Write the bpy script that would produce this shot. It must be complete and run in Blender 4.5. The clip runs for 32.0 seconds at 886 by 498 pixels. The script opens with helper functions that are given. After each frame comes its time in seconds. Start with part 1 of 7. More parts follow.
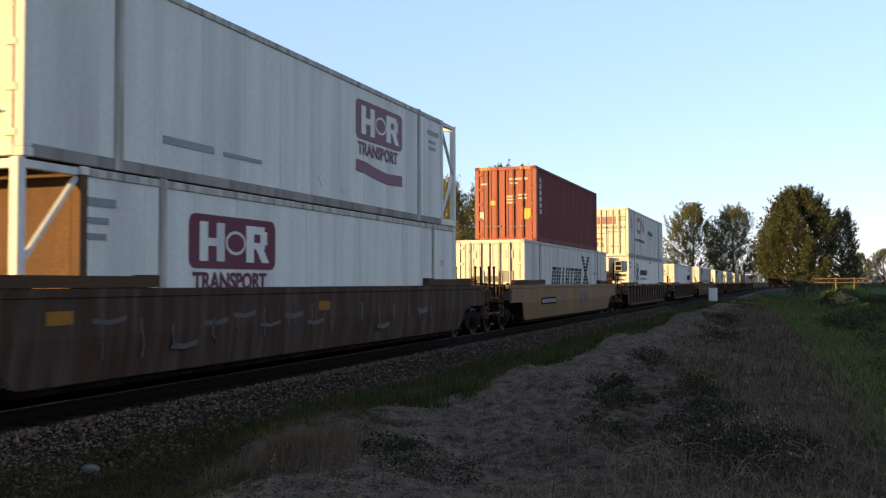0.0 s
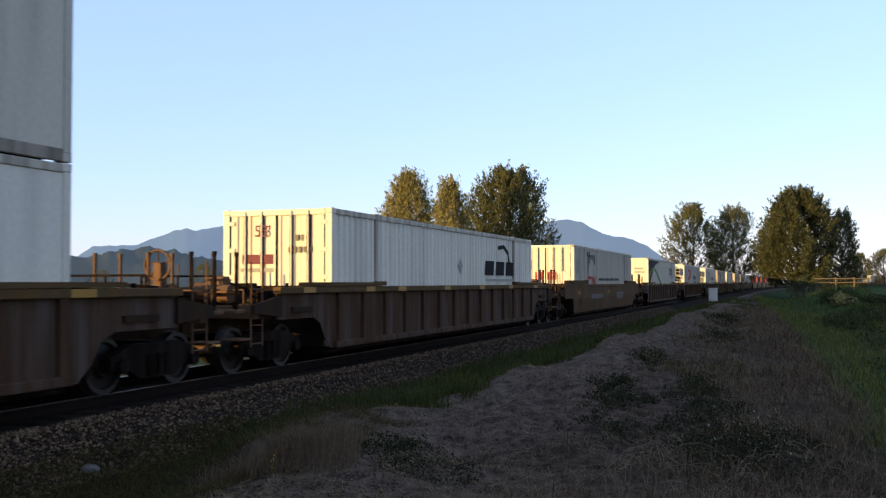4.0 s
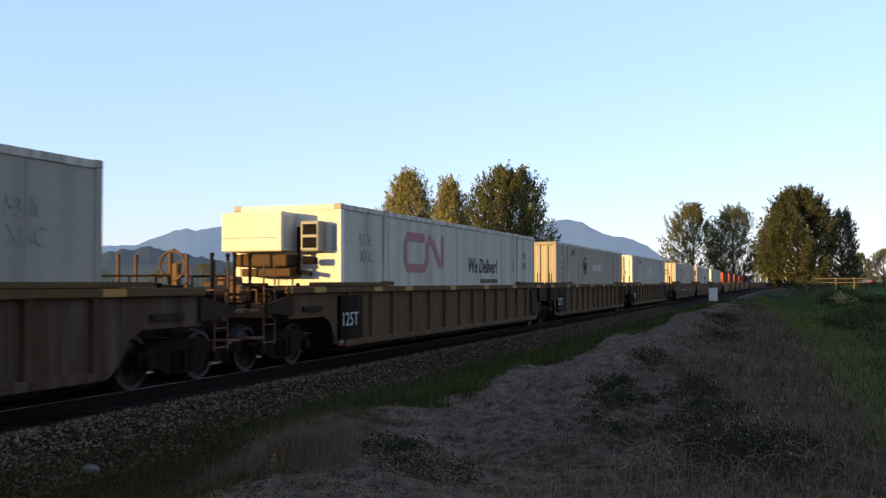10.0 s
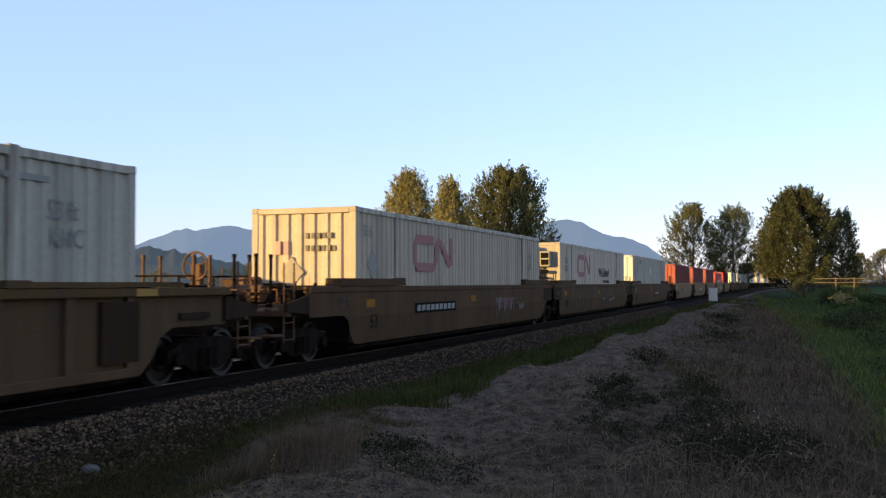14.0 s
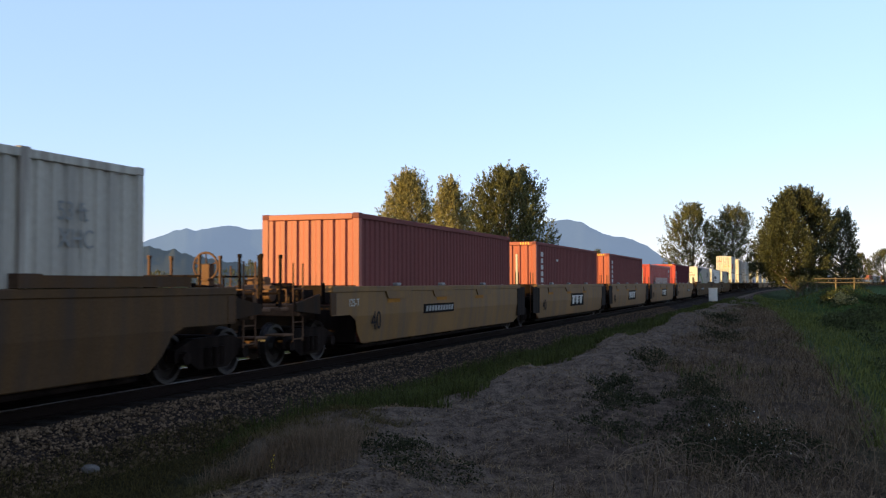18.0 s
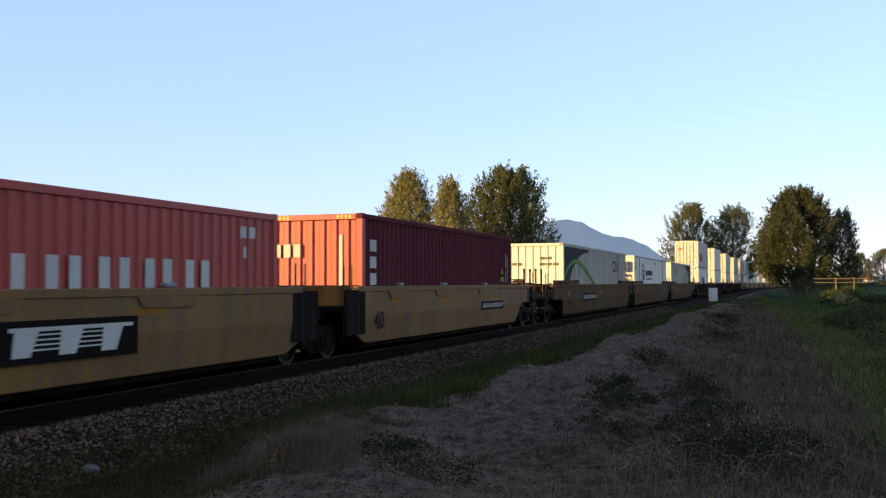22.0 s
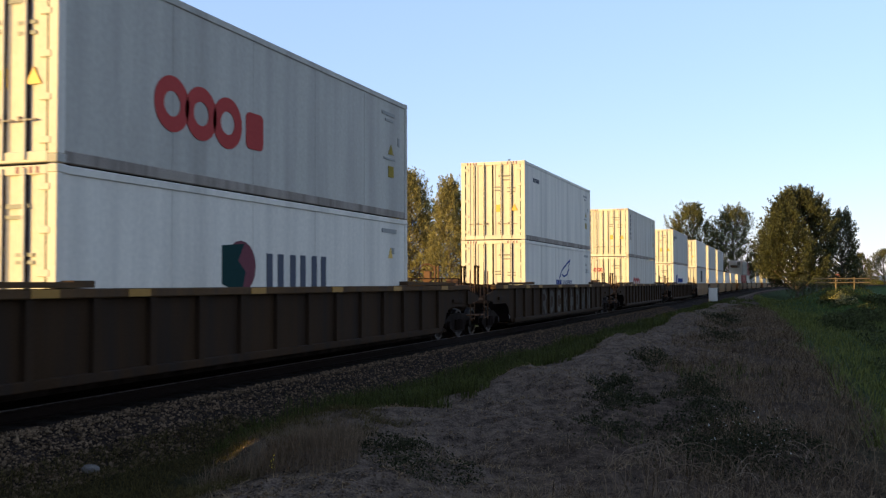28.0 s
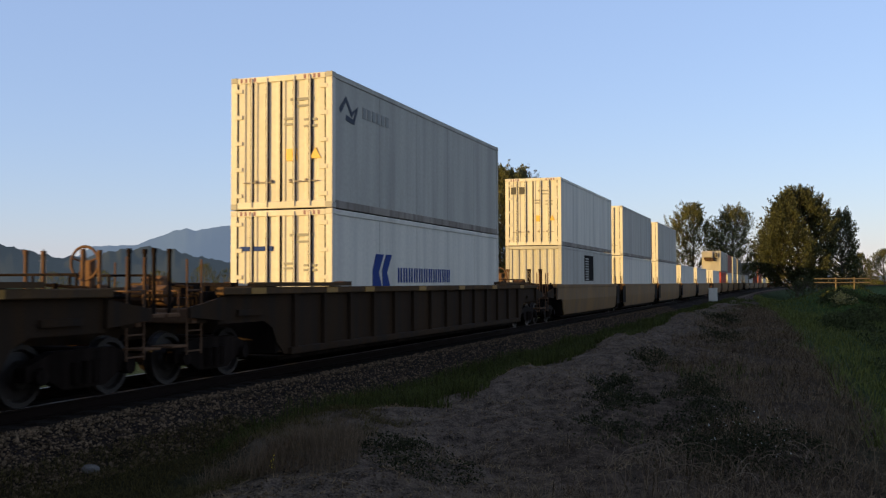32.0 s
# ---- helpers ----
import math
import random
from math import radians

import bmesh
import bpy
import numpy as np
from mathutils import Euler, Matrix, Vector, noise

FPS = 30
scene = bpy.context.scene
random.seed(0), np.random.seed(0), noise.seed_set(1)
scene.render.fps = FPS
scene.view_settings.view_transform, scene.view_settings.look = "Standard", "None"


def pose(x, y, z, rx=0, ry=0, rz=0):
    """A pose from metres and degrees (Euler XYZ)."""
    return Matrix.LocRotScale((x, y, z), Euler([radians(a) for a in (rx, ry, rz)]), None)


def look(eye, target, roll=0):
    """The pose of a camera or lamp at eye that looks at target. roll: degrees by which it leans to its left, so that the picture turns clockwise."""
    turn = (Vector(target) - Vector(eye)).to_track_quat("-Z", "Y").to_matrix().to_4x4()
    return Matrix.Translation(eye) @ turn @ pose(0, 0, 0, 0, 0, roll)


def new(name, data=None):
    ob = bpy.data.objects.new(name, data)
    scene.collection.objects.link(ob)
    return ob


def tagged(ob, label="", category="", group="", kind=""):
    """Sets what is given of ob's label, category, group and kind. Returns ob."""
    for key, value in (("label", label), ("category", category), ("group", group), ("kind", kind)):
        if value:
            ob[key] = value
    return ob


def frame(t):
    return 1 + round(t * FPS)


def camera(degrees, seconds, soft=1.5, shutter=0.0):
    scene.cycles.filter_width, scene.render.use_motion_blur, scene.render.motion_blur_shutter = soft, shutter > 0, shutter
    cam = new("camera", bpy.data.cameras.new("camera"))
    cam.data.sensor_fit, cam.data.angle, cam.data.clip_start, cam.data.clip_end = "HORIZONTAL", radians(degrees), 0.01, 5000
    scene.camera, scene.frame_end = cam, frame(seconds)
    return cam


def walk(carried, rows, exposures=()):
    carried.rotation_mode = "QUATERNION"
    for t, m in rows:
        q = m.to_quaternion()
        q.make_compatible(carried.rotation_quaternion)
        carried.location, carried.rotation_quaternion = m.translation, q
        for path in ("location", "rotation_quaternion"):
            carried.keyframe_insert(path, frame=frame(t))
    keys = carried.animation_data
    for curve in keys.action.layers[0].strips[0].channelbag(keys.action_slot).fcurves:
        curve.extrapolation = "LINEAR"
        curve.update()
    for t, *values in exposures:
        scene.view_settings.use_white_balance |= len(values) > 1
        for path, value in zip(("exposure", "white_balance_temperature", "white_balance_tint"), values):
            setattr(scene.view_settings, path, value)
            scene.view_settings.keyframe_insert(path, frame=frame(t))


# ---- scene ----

EYE = Vector((0, 0, 1.6))
YAW, TILT = radians(19.34), radians(2.016)
AHEAD = Vector((-math.sin(YAW) * math.cos(TILT), math.cos(YAW) * math.cos(TILT), math.sin(TILT)))
CAM = look(EYE, EYE + AHEAD, -0.18)
cam = camera(48.56, 32.0, 1.25, 0.12)
walk(cam, [(0, CAM), (32, CAM)], [(0, 1.31, 5780, 30), (1, 1.21, 5780, 30), (2, 1.33, 5780, 30), (25, 1.25, 5780, 30), (27.5, 1.22, 5780, 30), (28.2, 1.15, 5800, 30), (29, 0.88, 5900, 30), (30, 1.16, 5800, 30), (31, 1.05, 5820, 30), (32, 0.79, 5950, 30)])

# ---- light: a low evening sun behind the camera, beyond the train ----
SUN_EL, SUN_AZ = radians(5.0), radians(220)
SUN = Vector((math.sin(SUN_AZ) * math.cos(SUN_EL), math.cos(SUN_AZ) * math.cos(SUN_EL), math.sin(SUN_EL)))
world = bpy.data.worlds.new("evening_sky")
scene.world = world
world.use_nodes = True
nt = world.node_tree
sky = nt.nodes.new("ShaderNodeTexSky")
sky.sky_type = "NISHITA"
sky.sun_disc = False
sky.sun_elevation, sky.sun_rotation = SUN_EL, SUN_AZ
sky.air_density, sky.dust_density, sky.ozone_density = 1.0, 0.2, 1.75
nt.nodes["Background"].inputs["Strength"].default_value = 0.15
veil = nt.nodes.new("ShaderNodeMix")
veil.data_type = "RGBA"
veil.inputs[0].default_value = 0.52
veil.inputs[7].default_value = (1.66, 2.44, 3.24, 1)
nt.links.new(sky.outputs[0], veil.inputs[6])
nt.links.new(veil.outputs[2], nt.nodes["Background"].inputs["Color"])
lamp = bpy.data.lights.new("sun", "SUN")
lamp.energy, lamp.angle, lamp.color = 3.9, radians(0.6), (1.0, 0.74, 0.20)
sun = new("sun", lamp)
sun.matrix_world = look(SUN * 200, (0, 0, 0))

# ---- materials ----
def mat(name, base, rough=0.7, metal=0.0, vary=0.25, scale=6.0, bump=0.2, streak=0.0, dirt=(0.12, 0.09, 0.07), dirty=0.0, coat=0.0, piece=0.0):
    """Paint, steel or earth: a base colour varied at two scales, with stains, grain and relief."""
    m = bpy.data.materials.new(name)
    m.use_nodes = True
    n, l = m.node_tree.nodes, m.node_tree.links
    b = n["Principled BSDF"]
    b.inputs["Roughness"].default_value, b.inputs["Metallic"].default_value = rough, metal
    b.inputs["Specular IOR Level"].default_value = 0.02 if rough >= 0.7 and metal < 0.25 else 0.12 if rough > 0.6 else 0.35
    co = n.new("ShaderNodeTexCoord")
    big, fine = n.new("ShaderNodeTexNoise"), n.new("ShaderNodeTexNoise")
    big.inputs["Scale"].default_value, fine.inputs["Scale"].default_value = scale * 0.13, scale * 4
    big.inputs["Detail"].default_value, fine.inputs["Detail"].default_value = 5, 4
    src = co.outputs["Object"]
    if streak:
        mp = n.new("ShaderNodeMapping")
        mp.inputs["Scale"].default_value = (1, 1, 1 - streak)
        l.new(src, mp.inputs[0])
        l.new(mp.outputs[0], big.inputs["Vector"])
    else:
        l.new(src, big.inputs["Vector"])
    l.new(src, fine.inputs["Vector"])
    hsv = n.new("ShaderNodeHueSaturation")
    hsv.inputs["Color"].default_value = (*base, 1)
    add = n.new("ShaderNodeMath")
    add.operation = "ADD"
    l.new(big.outputs[0], add.inputs[0])
    l.new(fine.outputs[0], add.inputs[1])
    rng = n.new("ShaderNodeMapRange")
    rng.inputs["From Min"].default_value, rng.inputs["From Max"].default_value = 0.6, 1.4
    rng.inputs["To Min"].default_value, rng.inputs["To Max"].default_value = 1 - vary, 1 + vary
    l.new(add.outputs[0], rng.inputs[0])
    value = rng.outputs[0]
    if piece:
        info = n.new("ShaderNodeNewGeometry")
        pr = n.new("ShaderNodeMapRange")
        pr.inputs["To Min"].default_value, pr.inputs["To Max"].default_value = 1 - piece, 1 + piece
        l.new(info.outputs["Random Per Island"], pr.inputs[0])
        mul = n.new("ShaderNodeMath")
        mul.operation = "MULTIPLY"
        l.new(value, mul.inputs[0])
        l.new(pr.outputs[0], mul.inputs[1])
        value = mul.outputs[0]
    l.new(value, hsv.inputs["Value"])
    col = hsv.outputs[0]
    if dirty:
        stain = n.new("ShaderNodeTexNoise")
        stain.inputs["Scale"].default_value, stain.inputs["Detail"].default_value = scale * 0.22, 8
        mp2 = n.new("ShaderNodeMapping")
        mp2.inputs["Scale"].default_value = (1, 2.2, 0.22)
        mp2.inputs["Location"].default_value = (3, 7, 1)
        l.new(src, mp2.inputs[0])
        l.new(mp2.outputs[0], stain.inputs["Vector"])
        rmp = n.new("ShaderNodeMapRange")
        rmp.inputs["From Min"].default_value, rmp.inputs["From Max"].default_value = 0.42, 0.78
        rmp.inputs["To Max"].default_value = dirty
        l.new(stain.outputs[0], rmp.inputs[0])
        mix = n.new("ShaderNodeMix")
        mix.data_type = "RGBA"
        mix.inputs[7].default_value = (*dirt, 1)
        l.new(rmp.outputs[0], mix.inputs[0])
        l.new(col, mix.inputs[6])
        col = mix.outputs[2]
    l.new(col, b.inputs["Base Color"])
    if bump:
        bp = n.new("ShaderNodeBump")
        bp.inputs["Strength"].default_value, bp.inputs["Distance"].default_value = bump, 0.02
        l.new(fine.outputs[0], bp.inputs["Height"])
        l.new(bp.outputs[0], b.inputs["Normal"])
    return m

M = {
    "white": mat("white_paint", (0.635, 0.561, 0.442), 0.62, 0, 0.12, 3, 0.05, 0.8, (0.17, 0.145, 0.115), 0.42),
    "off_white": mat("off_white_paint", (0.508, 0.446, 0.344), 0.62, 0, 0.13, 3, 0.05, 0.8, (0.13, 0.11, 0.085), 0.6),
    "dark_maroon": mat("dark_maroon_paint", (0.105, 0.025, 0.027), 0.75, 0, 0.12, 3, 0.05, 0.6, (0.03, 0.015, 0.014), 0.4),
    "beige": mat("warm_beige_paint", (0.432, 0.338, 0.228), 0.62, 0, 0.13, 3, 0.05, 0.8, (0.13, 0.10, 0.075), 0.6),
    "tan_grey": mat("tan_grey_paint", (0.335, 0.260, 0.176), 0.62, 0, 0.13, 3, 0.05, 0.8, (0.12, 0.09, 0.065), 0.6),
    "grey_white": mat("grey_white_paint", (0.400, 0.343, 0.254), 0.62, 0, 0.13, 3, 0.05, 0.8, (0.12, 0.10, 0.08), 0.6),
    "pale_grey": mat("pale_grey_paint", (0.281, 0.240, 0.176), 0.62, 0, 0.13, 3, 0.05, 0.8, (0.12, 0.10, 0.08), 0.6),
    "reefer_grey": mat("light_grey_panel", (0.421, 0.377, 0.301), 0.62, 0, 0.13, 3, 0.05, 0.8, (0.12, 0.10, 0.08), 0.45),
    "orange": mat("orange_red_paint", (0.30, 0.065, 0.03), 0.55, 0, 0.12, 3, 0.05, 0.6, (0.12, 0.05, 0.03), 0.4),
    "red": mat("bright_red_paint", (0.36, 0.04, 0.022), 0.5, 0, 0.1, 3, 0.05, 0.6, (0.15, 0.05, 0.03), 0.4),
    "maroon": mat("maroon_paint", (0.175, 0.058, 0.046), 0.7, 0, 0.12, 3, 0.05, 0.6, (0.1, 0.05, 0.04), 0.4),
    "well_yellow": mat("faded_yellow_paint", (0.180, 0.091, 0.025), 0.65, 0, 0.26, 7, 0.1, 0.5, (0.09, 0.065, 0.045), 0.75),
    "well_drab": mat("grimy_drab_paint", (0.088, 0.048, 0.021), 0.7, 0, 0.26, 7, 0.1, 0.5, (0.045, 0.035, 0.028), 0.8),
    "well_khaki": mat("worn_khaki_paint", (0.092, 0.053, 0.024), 0.7, 0, 0.26, 7, 0.1, 0.5, (0.05, 0.036, 0.027), 0.8),
    "well_tan": mat("faded_tan_paint", (0.095, 0.053, 0.020), 0.7, 0, 0.26, 7, 0.1, 0.5, (0.06, 0.045, 0.033), 0.8),
    "well_black": mat("sooty_brown_paint", (0.036, 0.020, 0.010), 0.7, 0, 0.26, 7, 0.1, 0.5, (0.02, 0.017, 0.015), 0.8),
    "well_brown": mat("dirty_brown_paint", (0.079, 0.041, 0.018), 0.7, 0, 0.26, 7, 0.1, 0.5, (0.06, 0.045, 0.035), 0.8),
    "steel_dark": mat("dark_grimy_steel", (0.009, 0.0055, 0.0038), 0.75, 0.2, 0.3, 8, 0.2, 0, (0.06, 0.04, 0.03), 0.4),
    "rust": mat("rusty_steel", (0.124, 0.065, 0.034), 0.75, 0.2, 0.3, 8, 0.2, 0, (0.06, 0.04, 0.03), 0.5),
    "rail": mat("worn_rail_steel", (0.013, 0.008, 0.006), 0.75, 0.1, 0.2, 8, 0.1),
    "rail_top": mat("polished_rail_head", (0.14, 0.12, 0.11), 0.5, 1.0, 0.1, 8, 0.02),
    "lattice": mat("dull_grey_steel", (0.16, 0.16, 0.17), 0.7, 0.2, 0.1, 8, 0.02),
    "wheel": mat("worn_wheel_steel", (0.022, 0.015, 0.011), 0.55, 0.3, 0.2, 8, 0.05),
    "bright_steel": mat("galvanised_rod", (0.42, 0.41, 0.37), 0.4, 0.6, 0.1, 8, 0.02),
    "wood": mat("tarred_timber", (0.022, 0.017, 0.013), 0.85, 0, 0.3, 10, 0.4),
    "fence_wood": mat("weathered_fence_timber", (0.182, 0.126, 0.063), 0.8, 0, 0.2, 10, 0.3),
    "black": mat("black_paint", (0.011, 0.008, 0.007), 0.8, 0, 0.15, 5, 0.03),
    "dark_grey": mat("dark_grey_paint", (0.026, 0.021, 0.019), 0.8, 0, 0.12, 4, 0.03),
    "logo_red": mat("faded_red_paint", (0.36, 0.055, 0.045), 0.7, 0, 0.12, 4, 0.03),
    "logo_faded": mat("very_faded_red_paint", (0.32, 0.15, 0.13), 0.7, 0, 0.12, 4, 0.03),
    "logo_pale": mat("almost_faded_red_paint", (0.40, 0.25, 0.21), 0.7, 0, 0.12, 4, 0.03),
    "logo_wine": mat("wine_red_paint", (0.15, 0.05, 0.055), 0.7, 0, 0.12, 4, 0.03),
    "logo_wine_faded": mat("faded_wine_paint", (0.24, 0.13, 0.13), 0.7, 0, 0.12, 4, 0.03),
    "panel_grey": mat("charcoal_panel_paint", (0.050, 0.047, 0.045), 0.8, 0, 0.15, 4, 0.03),
    "arch_grey": mat("smoky_grey_paint", (0.135, 0.118, 0.100), 0.8, 0, 0.25, 4, 0.03),
    "logo_ochre": mat("worn_ochre_paint", (0.27, 0.19, 0.035), 0.7, 0, 0.2, 4, 0.03),
    "mark_dim": mat("dusty_stencil_paint", (0.135, 0.120, 0.100), 0.7, 0, 0.3, 5, 0.03),
    "reflector_dim": mat("dusty_orange_tape", (0.25, 0.105, 0.018), 0.7, 0, 0.4, 9, 0.02),
    "end_ink": mat("sun_faded_ink", (0.170, 0.138, 0.092), 0.7, 0, 0.2, 5, 0.03),
    "logo_grey": mat("faded_black_paint", (0.085, 0.075, 0.062), 0.7, 0, 0.2, 4, 0.03),
    "grimy_rail": mat("grimy_base_rail_paint", (0.292, 0.240, 0.185), 0.7, 0, 0.2, 8, 0.1, 0, (0.10, 0.07, 0.055), 0.9),
    "logo_slate": mat("faded_slate_blue_paint", (0.078, 0.080, 0.092), 0.7, 0, 0.12, 4, 0.03),
    "scuffed": mat("scuffed_rail_paint", (0.454, 0.392, 0.292), 0.65, 0, 0.15, 9, 0.1, 0, (0.075, 0.045, 0.03), 1.0),
    "well_panel": mat("sooty_well_panel_paint", (0.054, 0.029, 0.016), 0.75, 0, 0.3, 9, 0.15, 0.6, (0.105, 0.082, 0.068), 0.7),
    "logo_green": mat("fresh_green_paint", (0.12, 0.22, 0.05), 0.7, 0, 0.1, 4, 0.03),
    "logo_teal": mat("dark_green_paint", (0.012, 0.036, 0.032), 0.7, 0, 0.12, 4, 0.03),
    "logo_blue": mat("navy_blue_paint", (0.03, 0.05, 0.16), 0.7, 0, 0.1, 4, 0.03),
    "logo_yellow": mat("yellow_paint", (0.55, 0.32, 0.03), 0.5, 0, 0.1, 4, 0.03),
    "mark_white": mat("white_stencil_paint", (0.420, 0.386, 0.312), 0.6, 0, 0.2, 5, 0.03),
    "mark_grey": mat("grey_stencil_paint", (0.220, 0.202, 0.168), 0.6, 0, 0.2, 5, 0.03),
    "graffiti": mat("pale_spray_paint", (0.055, 0.038, 0.027), 0.6, 0, 0.25, 5, 0.03),
    "graffiti_pale": mat("dusty_white_spray_paint", (0.078, 0.067, 0.052), 0.7, 0, 0.35, 5, 0.03),
    "logo_dim": mat("nearly_gone_red_paint", (0.075, 0.024, 0.020), 0.6, 0, 0.3, 4, 0.03),
    "reflector": mat("yellow_reflective_tape", (0.272, 0.128, 0.010), 0.6, 0, 0.1, 5, 0.02),
    "stone": mat("grey_ballast_stone", (0.112, 0.071, 0.039), 0.85, 0, 0.3, 20, 0.3, piece=0.65),
    "rock": mat("pale_field_stone", (0.13, 0.11, 0.09), 0.85, 0, 0.2, 12, 0.4),
    "dead_grass": mat("dry_brown_grass", (0.141, 0.092, 0.046), 0.85, 0, 0.15, 6, 0, piece=0.75),
    "stalk": mat("dead_purplish_stalks", (0.108, 0.070, 0.038), 0.85, 0, 0.15, 6, 0, piece=0.75),
    "green_grass": mat("green_grass_blades", (0.052, 0.055, 0.014), 0.7, 0, 0.15, 6, 0, piece=0.5),
    "rank": mat("dark_tangled_grass", (0.068, 0.051, 0.017), 0.8, 0, 0.15, 6, 0, piece=0.6),
    "meadow": mat("lush_meadow_blades", (0.092, 0.095, 0.022), 0.7, 0, 0.15, 6, 0, piece=0.5),
    "straw": mat("tall_straw_grass", (0.140, 0.093, 0.053), 0.8, 0, 0.15, 6, 0, piece=0.45),
    "leaf_dark": mat("dark_weed_leaves", (0.031, 0.030, 0.014), 0.7, 0, 0.15, 6, 0, piece=0.5),
    "bramble": mat("dark_bramble_leaves", (0.052, 0.056, 0.020), 0.7, 0, 0.15, 6, 0, piece=0.6),
    "leaf": mat("cottonwood_leaves", (0.101, 0.094, 0.026), 0.6, 0, 0.15, 1, 0, piece=0.6),
    "leaf_deep": mat("deep_green_leaves", (0.064, 0.063, 0.019), 0.6, 0, 0.15, 1, 0, piece=0.6),
    "cane": mat("bleached_dead_canes", (0.173, 0.120, 0.075), 0.8, 0, 0.2, 6, 0.1),
    "leaf_olive": mat("olive_leaves", (0.233, 0.191, 0.057), 0.6, 0, 0.15, 1, 0, piece=0.6),
    "bark": mat("grey_brown_bark", (0.10, 0.08, 0.06), 0.9, 0, 0.25, 3, 0.5),
    "petal": mat("white_petals", (0.7, 0.68, 0.6), 0.6, 0, 0.1, 6, 0),
    "petal_yellow": mat("yellow_petals", (0.75, 0.55, 0.02), 0.6, 0, 0.1, 6, 0),
    "concrete": mat("pale_concrete", (0.42, 0.40, 0.36), 0.85, 0, 0.15, 3, 0.2),
}

def let_light_through(name, share):
    """Leaves that pass some of the light."""
    n, l = M[name].node_tree.nodes, M[name].node_tree.links
    b = n["Principled BSDF"]
    tr, mx = n.new("ShaderNodeBsdfTranslucent"), n.new("ShaderNodeMixShader")
    l.new(b.inputs["Base Color"].links[0].from_socket, tr.inputs["Color"])
    mx.inputs[0].default_value = share
    l.new(b.outputs[0], mx.inputs[1])
    l.new(tr.outputs[0], mx.inputs[2])
    l.new(mx.outputs[0], n["Material Output"].inputs["Surface"])

for name in ("leaf", "bramble", "leaf_olive", "leaf_deep", "green_grass", "meadow", "straw", "leaf_dark", "rank"):
    let_light_through(name, 0.4)

# ---- helpers of this scene ----
def part(name, bm, material, parent, label=""):
    """One mesh object under a thing or part; bm is a bmesh or a shared mesh."""
    if isinstance(bm, bmesh.types.BMesh):
        me = bpy.data.meshes.new(name)
        bm.to_mesh(me)
        bm.free()
        me.materials.append(None)
    else:
        me = bm
    ob = new(name, me)
    ob.material_slots[0].link = "OBJECT"
    ob.material_slots[0].material = M[material]
    ob.parent = parent
    if label:
        ob["label"] = label
    return ob

def box(bm, x0, x1, y0, y1, z0, z1):
    v = [bm.verts.new(p) for p in ((x0, y0, z0), (x1, y0, z0), (x1, y1, z0), (x0, y1, z0), (x0, y0, z1), (x1, y0, z1), (x1, y1, z1), (x0, y1, z1))]
    for f in ((0, 3, 2, 1), (4, 5, 6, 7), (0, 1, 5, 4), (1, 2, 6, 5), (2, 3, 7, 6), (3, 0, 4, 7)):
        bm.faces.new([v[i] for i in f])

def boxes(*rows):
    bm = bmesh.new()
    for r in rows:
        box(bm, *r)
    return bm

def rounded(bm, width=0.012):
    bmesh.ops.bevel(bm, geom=bm.edges[:], offset=width, segments=1, affect="EDGES")
    return bm

def rod(bm, a, b, r, sides=6):
    """A round bar from a to b."""
    a, b = Vector(a), Vector(b)
    q = (b - a).to_track_quat("Z", "Y")
    rings = [[bm.verts.new(p + q @ Vector((r * math.cos(k * math.tau / sides), r * math.sin(k * math.tau / sides), 0))) for k in range(sides)] for p in (a, b)]
    for k in range(sides):
        bm.faces.new((rings[0][k], rings[0][(k + 1) % sides], rings[1][(k + 1) % sides], rings[1][k]))
    bm.faces.new(rings[0][::-1])
    bm.faces.new(rings[1])

def rods(*rows, sides=6):
    bm = bmesh.new()
    for a, b, r in rows:
        rod(bm, a, b, r, sides)
    return bm

def prism(bm, outline, x0, x1):
    """A plate with an outline in y, z between two x planes."""
    a = [bm.verts.new((x0, y, z)) for y, z in outline]
    b = [bm.verts.new((x1, y, z)) for y, z in outline]
    bm.faces.new(a[::-1])
    bm.faces.new(b)
    for k in range(len(outline)):
        j = (k + 1) % len(outline)
        bm.faces.new((a[k], a[j], b[j], b[k]))

SHARED = {}
def shared(key, make):
    """A mesh made once and used by all alike parts."""
    if key not in SHARED:
        bm = make()
        bmesh.ops.recalc_face_normals(bm, faces=bm.faces[:])
        me = bpy.data.meshes.new(key)
        bm.to_mesh(me)
        bm.free()
        me.materials.append(None)
        SHARED[key] = me
    return SHARED[key]

# ---- the line: straight for 180 m, then a wide bend ----
TRACK_X, BEND, RADIUS = -10.19, 180.0, 2170.0

def on_line(u, across=0.0, z=0.0):
    """The pose of a point u metres along the line."""
    if u <= BEND:
        return pose(TRACK_X + across, u, z)
    a = (u - BEND) / RADIUS
    return pose(TRACK_X + RADIUS * (1 - math.cos(a)) + across * math.cos(a), BEND + RADIUS * math.sin(a) - across * math.sin(a), z, 0, 0, -math.degrees(a))

def centre(y):
    y = np.asarray(y, float)
    return TRACK_X + np.where(y > BEND, (y - BEND) ** 2 / (2 * RADIUS), 0.0)

def gone(t):
    """Metres that the train has gone since the start."""
    return 16.2035 * t

